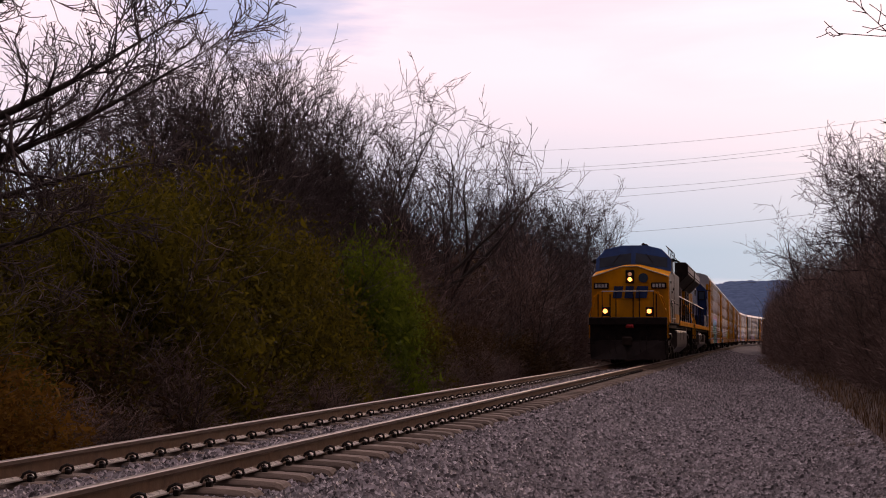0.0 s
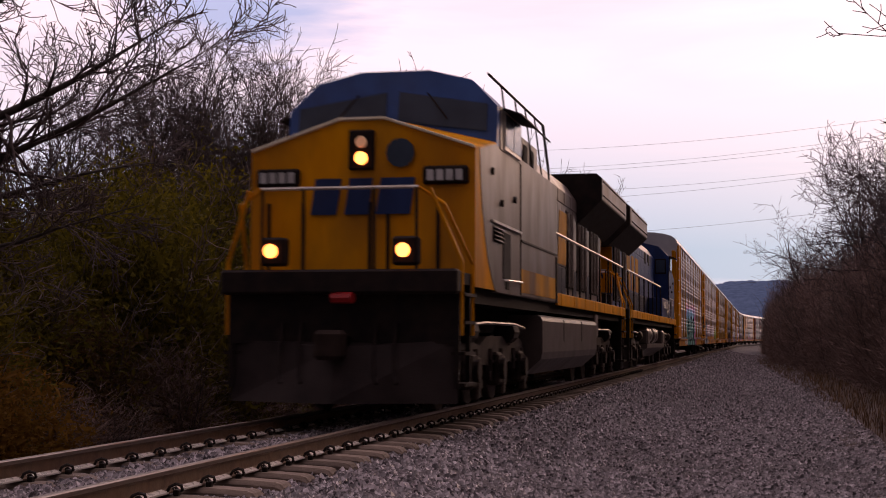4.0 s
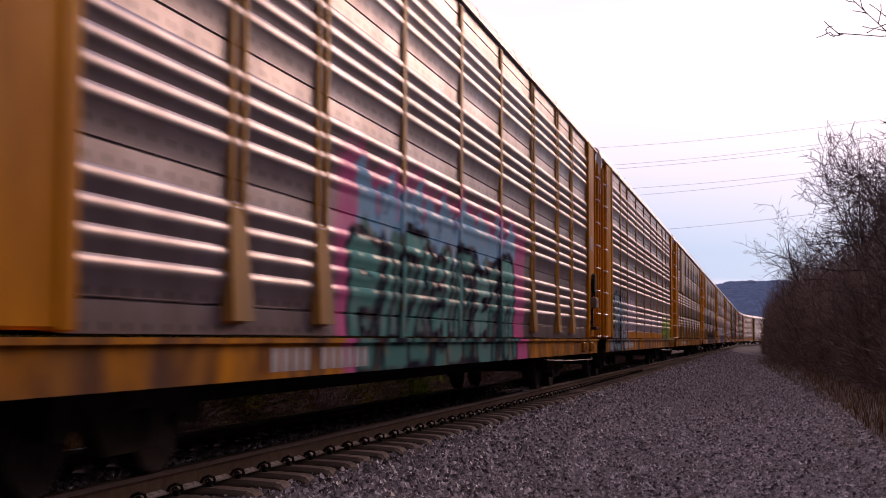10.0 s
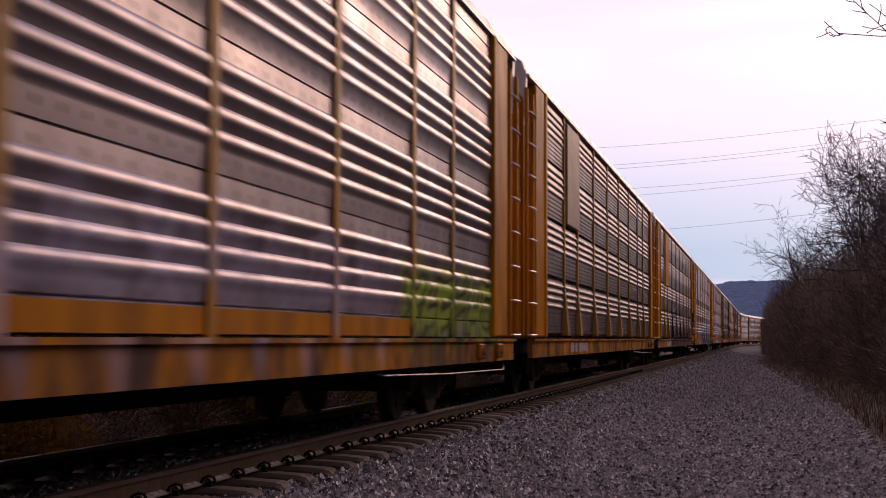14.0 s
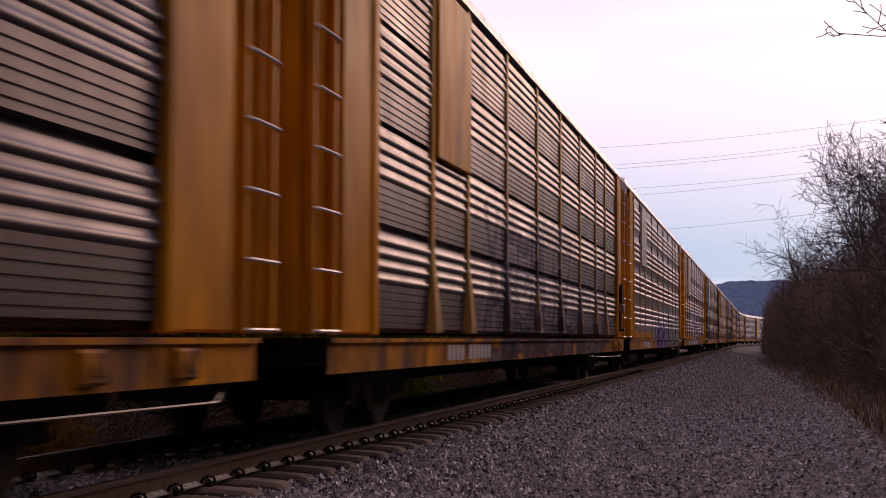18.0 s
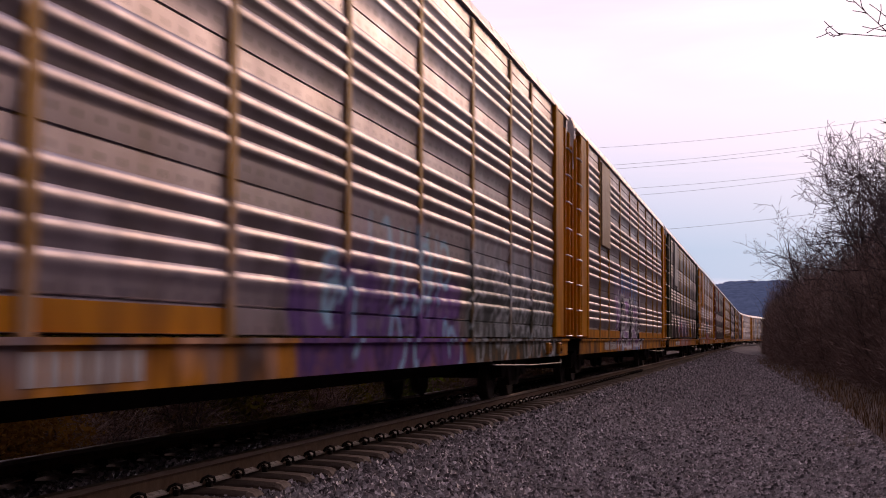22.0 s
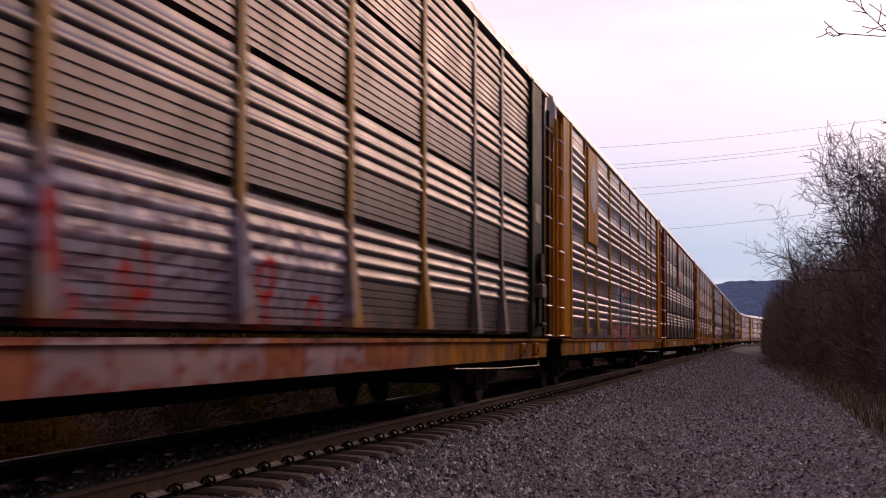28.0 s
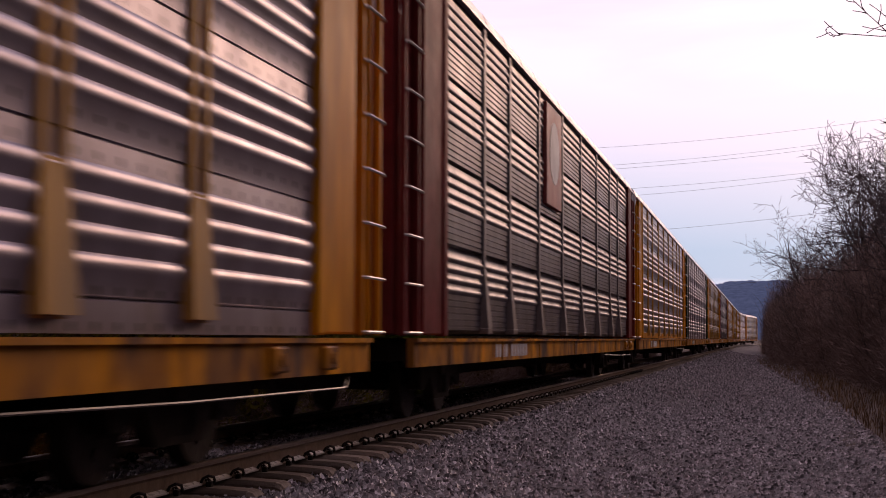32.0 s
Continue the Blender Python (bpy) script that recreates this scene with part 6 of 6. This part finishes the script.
    # plain blue emblem shapes on the nose
    for x0, x1, z0, z1 in ((-0.68, -0.26, 2.56, 3.03), (-0.22, 0.16, 2.56, 3.03), (0.20, 0.72, 2.56, 3.03)):
        part("emblem", Shape().prism([(x0, z0), (x1 - 0.07, z0), (x1, z1), (x0 + 0.07, z1)], "y", f - 0.022, f - 0.002), M_BLUE, nose, "dark blue plain emblem shape")
    for x in (-1.25, -0.78, 0.12, 0.36, 1.02):
        part("seam", Shape().box(x - 0.02, x + 0.02, f - 0.02, f + 0.01, 1.75, 2.72), M_DARK, nose)
    # cab
    cb = Shape()
    a0, a1 = at_u(1.62), at_u(3.66)
    front = [(-1.5, 3.62), (1.5, 3.62), (1.5, 4.18), (1.12, 4.58), (0.5, 4.74), (-0.5, 4.74), (-1.12, 4.58), (-1.5, 4.18)]
    lower = [(-1.5, 1.60), (1.5, 1.60), (1.5, 3.63), (-1.5, 3.63)]
    cb.prism(lower, "y", a0 + 0.005, a1)
    cab = part("cab", cb, body, loco, "dusty grey cab side" if lead else "blue cab side")
    up = Shape()
    k = len(front)
    up.v = [(x, a0 + 0.01 + (0.22 * (z - 3.62) / 1.12), z) for x, z in front] + [(x, a1, z) for x, z in front]
    up.f = [tuple(range(k)), tuple(range(2 * k - 1, k - 1, -1))] + [(i, i + k, (i + 1) % k + k, (i + 1) % k) for i in range(k)]
    top = part("cab_top", up, cab_roof, cab, "blue cab top and roof")
    for s in (1, -1):
        part("side_sheet", Shape().box(s * 1.503 - 0.008, s * 1.503 + 0.008, a0 + 0.28, a1, 3.6, 4.2), body, cab)
        for u0, u1 in ((2.2, 3.5),):
            fr_ = part("window_frame", Shape().box(s * 1.515 - 0.02, s * 1.515 + 0.02, at_u(u0) - 0.05, at_u(u1) + 0.05, 3.62, 4.18, 0.01), M_RAILING if lead else M_DARK, cab)
            part("pane", Shape().box(s * 1.53 - 0.012, s * 1.53 + 0.012, at_u(u0), at_u((u0 + u1) / 2) - 0.03, 3.68, 4.13), M_GLASS, fr_)
            part("pane", Shape().box(s * 1.53 - 0.012, s * 1.53 + 0.012, at_u((u0 + u1) / 2) + 0.03, at_u(u1), 3.68, 4.13), M_GLASS, fr_)
        part("sun_visor", Shape().prism([(s * 1.5, 4.22), (s * 1.78, 4.12), (s * 1.78, 4.10), (s * 1.5, 4.18)], "y", at_u(2.1), at_u(3.6)), M_DARK, cab)
    for s in (1, -1):
        pane = Shape()
        x0, x1 = sorted((s * 0.09, s * 1.36))
        def q(x, z):
            return (x, a0 - 0.012 + 0.22 * (z - 3.62) / 1.12, z)
        corners = [q(x, 4.0 - 0.16 * max(0.0, abs(x) - 0.3)) for x in (x0, x1)] + [q(x1, 4.43 if s < 0 else 4.22), q(x0, 4.22 if s < 0 else 4.43)]
        pane.v = corners + [(x_, y_ + 0.03, z_) for x_, y_, z_ in corners]
        pane.f = [(0, 1, 2, 3), (7, 6, 5, 4), (0, 4, 5, 1), (1, 5, 6, 2), (2, 6, 7, 3), (3, 7, 4, 0)]
        part("windscreen", pane, M_GLASS, cab, "dark windscreen pane")
        part("wiper", Shape().tube([q(s * 0.5, 4.40), (s * 0.8, a0 - 0.04 + 0.09, 4.02)], 0.012, 4), M_DARK, cab)
    part("horn", Shape().tube([(0.3, at_u(3.4), 4.82), (0.3, at_u(3.0), 4.84)], [0.03, 0.075], 8).tube([(0.42, at_u(3.4), 4.80), (0.42, at_u(2.95), 4.80)], [0.03, 0.07], 8).box(0.25, 0.47, at_u(3.35), at_u(3.45), 4.7, 4.84), M_DARK, cab)
    # details on the cab's sides
    for s in (1, -1):
        louvre(cab, s * 1.503, 1.35, 2.05, 2.28, 2.50, 4, body)
        part("door", Shape().box(s * 1.503 - 0.01, s * 1.503 + 0.01, at_u(2.15), at_u(2.75), 1.80, 2.46, 0.006), M_SLOT, cab)
        part("drip_rail", Shape().box(s * 1.52 - 0.02, s * 1.52 + 0.02, at_u(1.2), at_u(3.6), 2.53, 2.565), M_RAILING, cab)
        part("grab_iron", Shape().tube([(s * 1.51, at_u(2.2), 1.78), (s * 1.56, at_u(2.25), 1.78), (s * 1.56, at_u(3.5), 1.80), (s * 1.51, at_u(3.55), 1.80)], 0.016, 5), M_RAILING, cab)
        part("hatch", Shape().box(s * 1.503 - 0.008, s * 1.503 + 0.008, at_u(2.35), at_u(2.62), 1.66, 1.77), M_DARK, cab)
        part("seam", Shape().box(s * 1.5 - 0.01, s * 1.5 + 0.012, at_u(3.66), at_u(3.69), 1.62, 3.60), M_DARK, cab)
        for u, z in ((1.25, 3.22), (2.0, 2.85), (3.1, 3.0)):
            part("bolt_cover", Shape().tube([(s * 1.49, at_u(u), z), (s * 1.54, at_u(u), z)], 0.05, 8), M_DARK, cab)
    # equipment cabinet on one side, low ventilated locker on the other
    cabinet = part("equipment_cabinet", Shape().box(0.9, 1.49, at_u(3.665), at_u(7.7), 1.60, 3.70, 0.02), body, loco, "dusty grey equipment cabinet")
    part("upper_cabinet", Shape().box(0.88, 1.16, at_u(3.67), at_u(7.6), 3.69, 4.34, 0.02), body, cabinet)
    part("stripe", Shape().box(1.488, 1.496, at_u(3.8), at_u(7.5), 1.66, 2.02), M_FADED, cabinet, "faded yellow stripe")
    part("seam", Shape().box(1.49, 1.505, at_u(3.8), at_u(7.68), 2.43, 2.46), M_DARK, cabinet)
    for u0, u1 in ((4.05, 4.55), (4.8, 5.6), (6.0, 6.4), (6.7, 7.1)):
        part("vent", Shape().box(1.15, 1.175, at_u(u0), at_u(u1), 3.76, 4.22, 0.006), M_SLOT, cabinet)
    part("panel_edge", Shape().box(1.485, 1.512, at_u(7.55), at_u(7.70), 1.6, 2.4), M_DARK, cabinet)
    locker = part("battery_locker", Shape().box(-1.49, -0.9, at_u(3.665), at_u(7.4), 1.785, 2.47, 0.02), body, loco, "battery locker with louvred doors")
    louvre(locker, -1.49, 3.75, 4.4, 1.9, 2.38, 10)
    louvre(locker, -1.49, 4.55, 5.2, 1.9, 2.38, 10)
    louvre(locker, -1.49, 5.7, 6.1, 2.1, 2.36, 4)
    louvre(locker, -1.49, 6.5, 6.9, 2.1, 2.36, 4)
    # long hood
    hd = Shape().prism([(-0.93, 1.78), (0.93, 1.78), (0.93, 4.10), (0.72, 4.42), (-0.72, 4.42), (-0.93, 4.10)], "y", at_u(3.66), at_u(20.05))
    hood = part("hood", hd, hood_paint, loco, "grey long hood" if lead else "blue long hood")
    end = part("hood_end", Shape().prism([(-0.94, 1.79), (0.94, 1.79), (0.94, 4.08), (0.72, 4.40), (-0.72, 4.40), (-0.94, 4.08)], "y", at_u(20.05), at_u(20.1)), M_LOCOYEL, hood, "yellow hood end with blue emblem shapes")
    for x0, x1, z0, z1 in ((-0.7, -0.28, 2.66, 3.16), (-0.22, 0.18, 2.66, 3.16), (0.24, 0.7, 2.66, 3.16)):
        part("emblem", Shape().prism([(x0, z0), (x1 - 0.07, z0), (x1, z1), (x0 + 0.07, z1)], "y", at_u(20.1), at_u(20.12)), M_BLUE, end)
    part("stripe", Shape().box(-0.94, 0.94, at_u(20.1), at_u(20.115), 1.8, 2.25), M_BLUE, end)
    door = shared(("hooddoor", hood_paint.name), lambda: Shape().box(-0.012, 0.022, -0.30, 0.30, 2.48, 3.78, 0.012).box(0.02, 0.035, 0.2, 0.24, 3.0, 3.12).mesh("hood_door", hood_paint))
    low = shared(("lowdoor", skirt.name), lambda: Shape().box(-0.012, 0.022, -0.30, 0.30, 1.80, 2.465, 0.012).mesh("skirt_door", skirt))
    high = shared(("highdoor", hood_paint.name), lambda: Shape().box(-0.012, 0.016, -0.46, 0.46, 3.82, 4.08, 0.006).mesh("top_panel", hood_paint))
    grille = shared("grille", lambda: Shape().box(-0.012, 0.012, -0.29, 0.29, 2.05, 3.72).box(0.012, 0.03, -0.29, -0.25, 2.05, 3.72).box(0.012, 0.03, 0.25, 0.29, 2.05, 3.72).mesh("grille", M_SLOT))
    slatbar = shared("slatbar", lambda: Shape().box(0.01, 0.05, -0.02, 0.02, 2.08, 3.70, 0.006).mesh("grille_bar", M_GREY if lead else M_SKIRT))
    for s in (1, -1):
        turn = 0 if s > 0 else 180
        for i in range(26):
            u = 4.6 + 0.62 * i
            if (s > 0 and u < 8.0) or u > 19.8:
                continue
            if i in ((14, 15, 17, 18, 19, 21, 22, 23) if s > 0 else (19, 20, 22, 23, 24)):
                g = part("grille", grille, None, hood, at=pose(s * 0.935, at_u(u), 0, 0, 0, turn))
                for d in (-0.13, 0.02, 0.16):
                    part("grille_bar", slatbar, None, g, at=(0, d, 0))
            else:
                part("hood_door", door, None, hood, at=pose(s * 0.932, at_u(u), 0, 0, 0, turn))
                part("skirt_door", low, None, hood, at=pose(s * 0.932, at_u(u), 0, 0, 0, turn))
        for i in range(10):
            part("top_panel", high, None, hood, at=pose(s * 0.932, at_u(8.3 + 1.0 * i), 0, 0, 0, turn))
        # plain yellow emblem shapes along the hood
        for u0, u1, z0, z1 in ((8.7, 10.05, 2.52, 3.64), (10.3, 11.45, 2.52, 3.64), (11.7, 13.2, 2.52, 3.64)):
            x, k = s * 0.957, (0.0 if s > 0 else 2.6)
            part("emblem", Shape().prism([(at_u(u0 + k), z0), (at_u(u1 + k) - 0.25, z0), (at_u(u1 + k), z1), (at_u(u0 + k) + 0.25, z1)], "x", x - 0.006, x + 0.006), M_FADED, hood, "plain yellow emblem shape")
    if not lead:
        for u0, u1 in ((6.55, 7.0), (8.1, 8.75)):
            part("vent", Shape().box(-0.96, -0.93, at_u(u0), at_u(u1), 3.66, 4.08, 0.006), M_SLOT, hood)
        wf = part("window_frame", Shape().box(-1.40, -0.96, a1, a1 + 0.02, 3.5, 4.1, 0.008), M_DARK, cab)
        part("pane", Shape().box(-1.35, -1.01, a1 + 0.015, a1 + 0.028, 3.56, 4.04), M_GLASS, wf)
    part("exhaust_stack", Shape().box(-0.35, 0.35, at_u(9.6), at_u(10.9), 4.42, 4.60, 0.04), M_DARK, hood)
    part("roof_hatch", Shape().box(-0.55, 0.55, at_u(11.4), at_u(13.6), 4.42, 4.50, 0.03), hood_paint, hood)
    # radiator wings
    rad = Shape().prism([(-0.94, 3.55), (0.94, 3.55), (1.52, 4.10), (1.52, 4.62), (1.40, 4.72), (-1.40, 4.72), (-1.52, 4.62), (-1.52, 4.10)], "y", at_u(14.9), at_u(20.9))
    radiator = part("radiator", rad, M_DARK, loco, "overhanging radiator housing with dark underside")
    for s in (1, -1):
        sc = part("radiator_screen", Shape().box(s * 1.525 - 0.01, s * 1.525 + 0.01, at_u(14.95), at_u(20.85), 4.13, 4.60, 0.004), M_PLAIN, radiator, "pale grey screen panel")
        rv = Shape()
        for i in range(22):
            for z in (4.2, 4.52):
                rv.box(s * 1.54 - 0.012, s * 1.54 + 0.012, at_u(15.1 + 0.25 * i), at_u(15.14 + 0.25 * i), z, z + 0.04)
        tagged(part("rivets", rv, M_DARK, sc, "rows of small dark rivets"), kind="stuff")
    # handrails
    post = shared("rpost", lambda: Shape().tube([(0, 0, 1.70), (0, 0, 2.84)], 0.022, 6).mesh("rail_post", M_DARK))
    for s in (1, -1):
        u0 = 7.7 if s > 0 else 7.6
        hr = part("handrail", Shape().tube([(s * 1.44, at_u(u0), 2.86), (s * 1.44, at_u(20.7), 2.86)], 0.024, 6), M_RAILING, loco, "pale worn handrail")
        u = u0 + 0.05
        while u < 20.8:
            part("rail_post", post, None, hr, at=(s * 1.44, at_u(u), 0))
            u += 1.86
    rr = Shape()
    rr.tube([(1.28, at_u(2.2), 4.72), (1.30, at_u(7.4), 4.72), (1.32, at_u(7.9), 4.0), (1.32, at_u(8.0), 3.3), (1.32, at_u(8.3), 3.25)], 0.02, 6)
    rr.tube([(1.40, at_u(4.2), 4.45), (1.40, at_u(7.5), 4.45)], 0.016, 6)
    for u in (3.2, 4.4, 5.4, 6.4, 7.3):
        rr.tube([(1.42, at_u(u), 3.68), (1.29, at_u(u), 4.72)], 0.015, 5)
    part("roof_rail", rr, M_DARK, loco)
    # ends: anticlimber, plow, coupler, steps, rails
    for e in (1, -1):
        base = at_u(-0.7) if e < 0 else at_u(20.7)
        d = -1 if e < 0 else 1
        pl = Shape()
        y0, y1 = base, base + d * 0.28
        pl.box(-1.5, 1.5, min(y0, y1), max(y0, y1), 1.50, 1.80, 0.03)
        part("anticlimber", pl, M_DARK, loco)
        pw = Shape()
        pw.add([(-1.45, base, 0.18), (0, base + d * 0.55, 0.18), (1.45, base, 0.18), (1.45, base - d * 0.05, 0.95), (0, base + d * 0.28, 0.85), (-1.45, base - d * 0.05, 0.95), (-1.40, base - d * 0.2, 0.18), (1.40, base - d * 0.2, 0.18), (1.40, base - d * 0.2, 0.95), (-1.40, base - d * 0.2, 0.95)],
               [(0, 1, 4, 5), (1, 2, 3, 4), (2, 7, 8, 3), (0, 5, 9, 6), (6, 9, 8, 7), (3, 8, 9, 5, 4), (0, 6, 7, 2, 1)])
        part("plow", pw, M_GRIME, loco, "dark grimy snow plow")
        part("pilot", Shape().box(-1.42, 1.42, min(base - d * 0.15, base + d * 0.02), max(base - d * 0.15, base + d * 0.02), 0.9, 1.52), M_DARK, loco)
        cp = Shape().box(-0.12, 0.12, min(base, base + d * 0.55), max(base, base + d * 0.55), 0.76, 1.0, 0.02).box(-0.19, 0.19, min(base + d * 0.4, base + d * 0.62), max(base + d * 0.4, base + d * 0.62), 0.7, 1.06, 0.05)
        part("coupler", cp, M_TRUCK, loco)
        hose = shared(("hose", e), lambda: Shape().tube([(0, 0, 1.15), (0, d * 0.12, 0.85), (0.05, d * 0.3, 0.5), (0.1, d * 0.38, 0.42)], 0.022, 6).mesh("air_hose", M_DARK))
        for x in (-0.75, -0.5, 0.45, 0.7):
            part("air_hose", hose, None, loco, at=(x, base + d * 0.05, 0))
        for s in (1, -1):
            st = Shape()
            sy = base - d * 0.35
            for yy in (sy - 0.34, sy + 0.34):
                st.box(s * 1.44 - 0.03, s * 1.44 + 0.03, yy - 0.03, yy + 0.03, 0.36, 1.7)
            steps = part("step_well", st, M_DARK, loco)
            tread = shared("tread", lambda: Shape().box(-0.16, 0.14, -0.34, 0.34, -0.02, 0.02).mesh("tread", M_TRUCK))
            for z in (0.40, 0.78, 1.16, 1.5):
                part("tread", tread, None, steps, at=(s * 1.40, sy, z))
            yr = Shape()
            yr.tube([(s * 1.50, sy - 0.32 * d, 1.0), (s * 1.50, sy - 0.32 * d, 1.9), (s * 1.3, base + d * 0.1, 2.6), (s * 1.0, base + d * 0.2, 2.8)], 0.024, 6)
            yr.tube([(s * 1.50, sy + 0.34 * d, 1.0), (s * 1.50, sy + 0.34 * d, 1.9), (s * 1.15, base + d * 0.2, 2.78)], 0.024, 6)
            part("corner_rail", yr, M_LOCOYEL, loco, "yellow corner handrail")
            dl = part("ditch_light_housing", Shape().box(s * 0.84 - 0.16, s * 0.84 + 0.16, min(base + d * 0.02, base + d * 0.24), max(base + d * 0.02, base + d * 0.24), 1.85, 2.20, 0.03), M_DARK, loco)
            part("ditch_light", (lamp if (lead and e < 0) else lens), None, dl, at=pose(s * 0.84 - 0.02, base + d * 0.27, 2.03))
        fr_rail = part("end_rail", Shape().tube([(-1.0, base + d * 0.2, 2.8), (1.0, base + d * 0.2, 2.8)], 0.022, 6), M_RAILING, loco)
        for x in (-0.98, -0.45, 0.45, 0.98):
            part("rail_post", Shape().tube([(x, base + d * 0.2, 1.8), (x, base + d * 0.2, 2.8)], 0.02, 6), M_DARK, fr_rail)
        part("red_fitting", Shape().tube([(-0.05, base + d * 0.25, 1.45), (0.22, base + d * 0.33, 1.45)], 0.07, 8), M_RED, loco)
    # fuel tank: plain on one side, with air cylinders above it on the other
    tk = Shape().prism([(-1.02, 0.36), (1.16, 0.36), (1.45, 0.62), (1.48, 0.74), (1.48, 1.26), (1.455, 1.325), (1.39, 1.36), (-0.55, 1.36), (-0.55, 0.82), (-1.46, 0.80), (-1.46, 0.68)], "y", at_u(6.05), at_u(14.1))
    tank = part("fuel_tank", tk, M_TANK, loco, "dusty grey fuel tank")
    for u in (6.4, 13.4):
        part("tank_end", Shape().box(-1.47, -0.6, at_u(u) - 0.32, at_u(u) + 0.62, 0.78, 1.28, 0.06), M_TANK, tank)
    for u0, u1 in ((7.6, 9.95), (10.25, 12.6)):
        cyl = part("air_cylinder", Shape().tube([(-1.05, at_u(u0), 1.10), (-1.05, at_u(u0) + 0.12, 1.10), (-1.05, at_u(u1) - 0.12, 1.10), (-1.05, at_u(u1), 1.10)], [0.16, 0.33, 0.33, 0.16], 20), M_BRIGHT, loco, "ribbed metal air cylinder", smooth=True)
        for u in (u0 + 0.35, (u0 + u1) / 2, u1 - 0.35):
            part("band", Shape().tube([(-1.05, at_u(u) - 0.03, 1.10), (-1.05, at_u(u) + 0.03, 1.10)], 0.34, 20), M_TRUCK, cyl)
    for i in range(2):
        part("tank_seam", Shape().box(1.465, 1.488, at_u(8.7 + 2.7 * i), at_u(8.72 + 2.7 * i), 0.92, 1.30), M_TRUCK, tank)
    part("junction_box", Shape().box(1.15, 1.45, at_u(14.2), at_u(14.75), 1.0, 1.52, 0.03), M_GREY, loco)
    loco_truck(loco, -7.0)
    loco_truck(loco, 7.0)
    return loco


CARS = []


def build_train():
    yellow = "enclosed autorack car with ridged panels, yellow ends"
    cars = {1: ("A", M_YELLOW, yellow + " and teal-pink graffiti", None),
            2: ("A", M_YELLOW, yellow + " and grey-white graffiti", None),
            3: ("B", M_YELLOW, "slotted autorack car with grimy grey panels and yellow ends", (M_TAN, -9.05, 3.1)),
            4: ("B", M_YELLOW, "slotted autorack car with dark graffiti and yellow ends", (M_YELLOW, -9.05, 3.0)),
            5: ("A", M_YELLOW, yellow + " and scribbled dark graffiti", (M_PALE, -9.05, 3.2)),
            6: ("A", M_YELLOW, yellow + " and white-outlined graffiti", (M_TAN, -9.05, 3.2)),
            7: ("B", M_GREEN, "slotted autorack car with dark green ends and red graffiti", (M_PALE, -9.05, 3.6)),
            8: ("A", M_YELLOW, yellow + " and green-red graffiti", (M_YELLOW, -9.05, 3.2, M_PALE)),
            9: ("B", M_MAROON, "slotted autorack car with maroon ends", (M_REDPLATE, -3.75, 3.25, M_PALE)),
            11: ("A", M_GREEN, "enclosed autorack car with ridged panels and dark green ends", None),
            13: ("B", M_MAROON, "slotted autorack car with maroon ends", None)}
    for k in range(1, 19):
        kind, paint, label, plate = cars.get(k, ("B" if k % 3 == 0 else "A", M_YELLOW, yellow, (M_TAN, -9.05, 3.2) if k % 2 else None))
        spray = sprayed(k) if k in PATCHES else None
        car = autorack(kind, paint, label, spray, plate, "C" if k in (1, 8, 10) else None, k in (2, 5, 6, 10), k in (1, 4, 7))
        CARS.append((car, 28.3 * k - 14.15))
    CARS.append((locomotive("yellow-nosed grey diesel locomotive with blue cab top, headlights lit", M_GREY, M_GREY, M_CABBLUE_LIT, M_SKIRT, True), -0.7 - 44.8 + 10.0))
    CARS.append((locomotive("dark blue diesel locomotive running long hood first", M_BLUE, M_BLUE, M_BLUE, M_SKIRT, False), -0.7 - 22.4 + 10.6))


build_train()


def reached(t):
    """Where the first coupling behind the locomotives is along the track at t seconds."""
    return 102.596 - 9.7763 * t - 0.0022 * t * t


def motions():
    for i_car, (car, offset) in enumerate(CARS):
        rows = []
        turned = i_car == len(CARS) - 1
        for i in range(0, 33):
            s = reached(i) + offset
            a, b = on_track(s - 9.9).translation, on_track(s + 9.9).translation
            d = b - a
            rows.append((float(i), pose(*((a + b) / 2), 0, 0, math.degrees(math.atan2(-d.x, d.y)) + (180 if turned else 0))))
        walk(car, rows)
    for wheels, y, r, truck in WHEELS:
        car = truck.parent
        k = [c for c, _ in CARS].index(car)
        if 8 <= k < len(CARS) - 2:
            continue
        turned = k == len(CARS) - 1
        rows = []
        for i in range(0, 32 * 15 + 1):
            t = i / 15
            a = math.degrees((reached(0) - reached(t)) / r) * (-1 if turned else 1)
            rows.append((t, pose(0, y, r, a, 0, 0)))
        walk(wheels, rows)


motions()
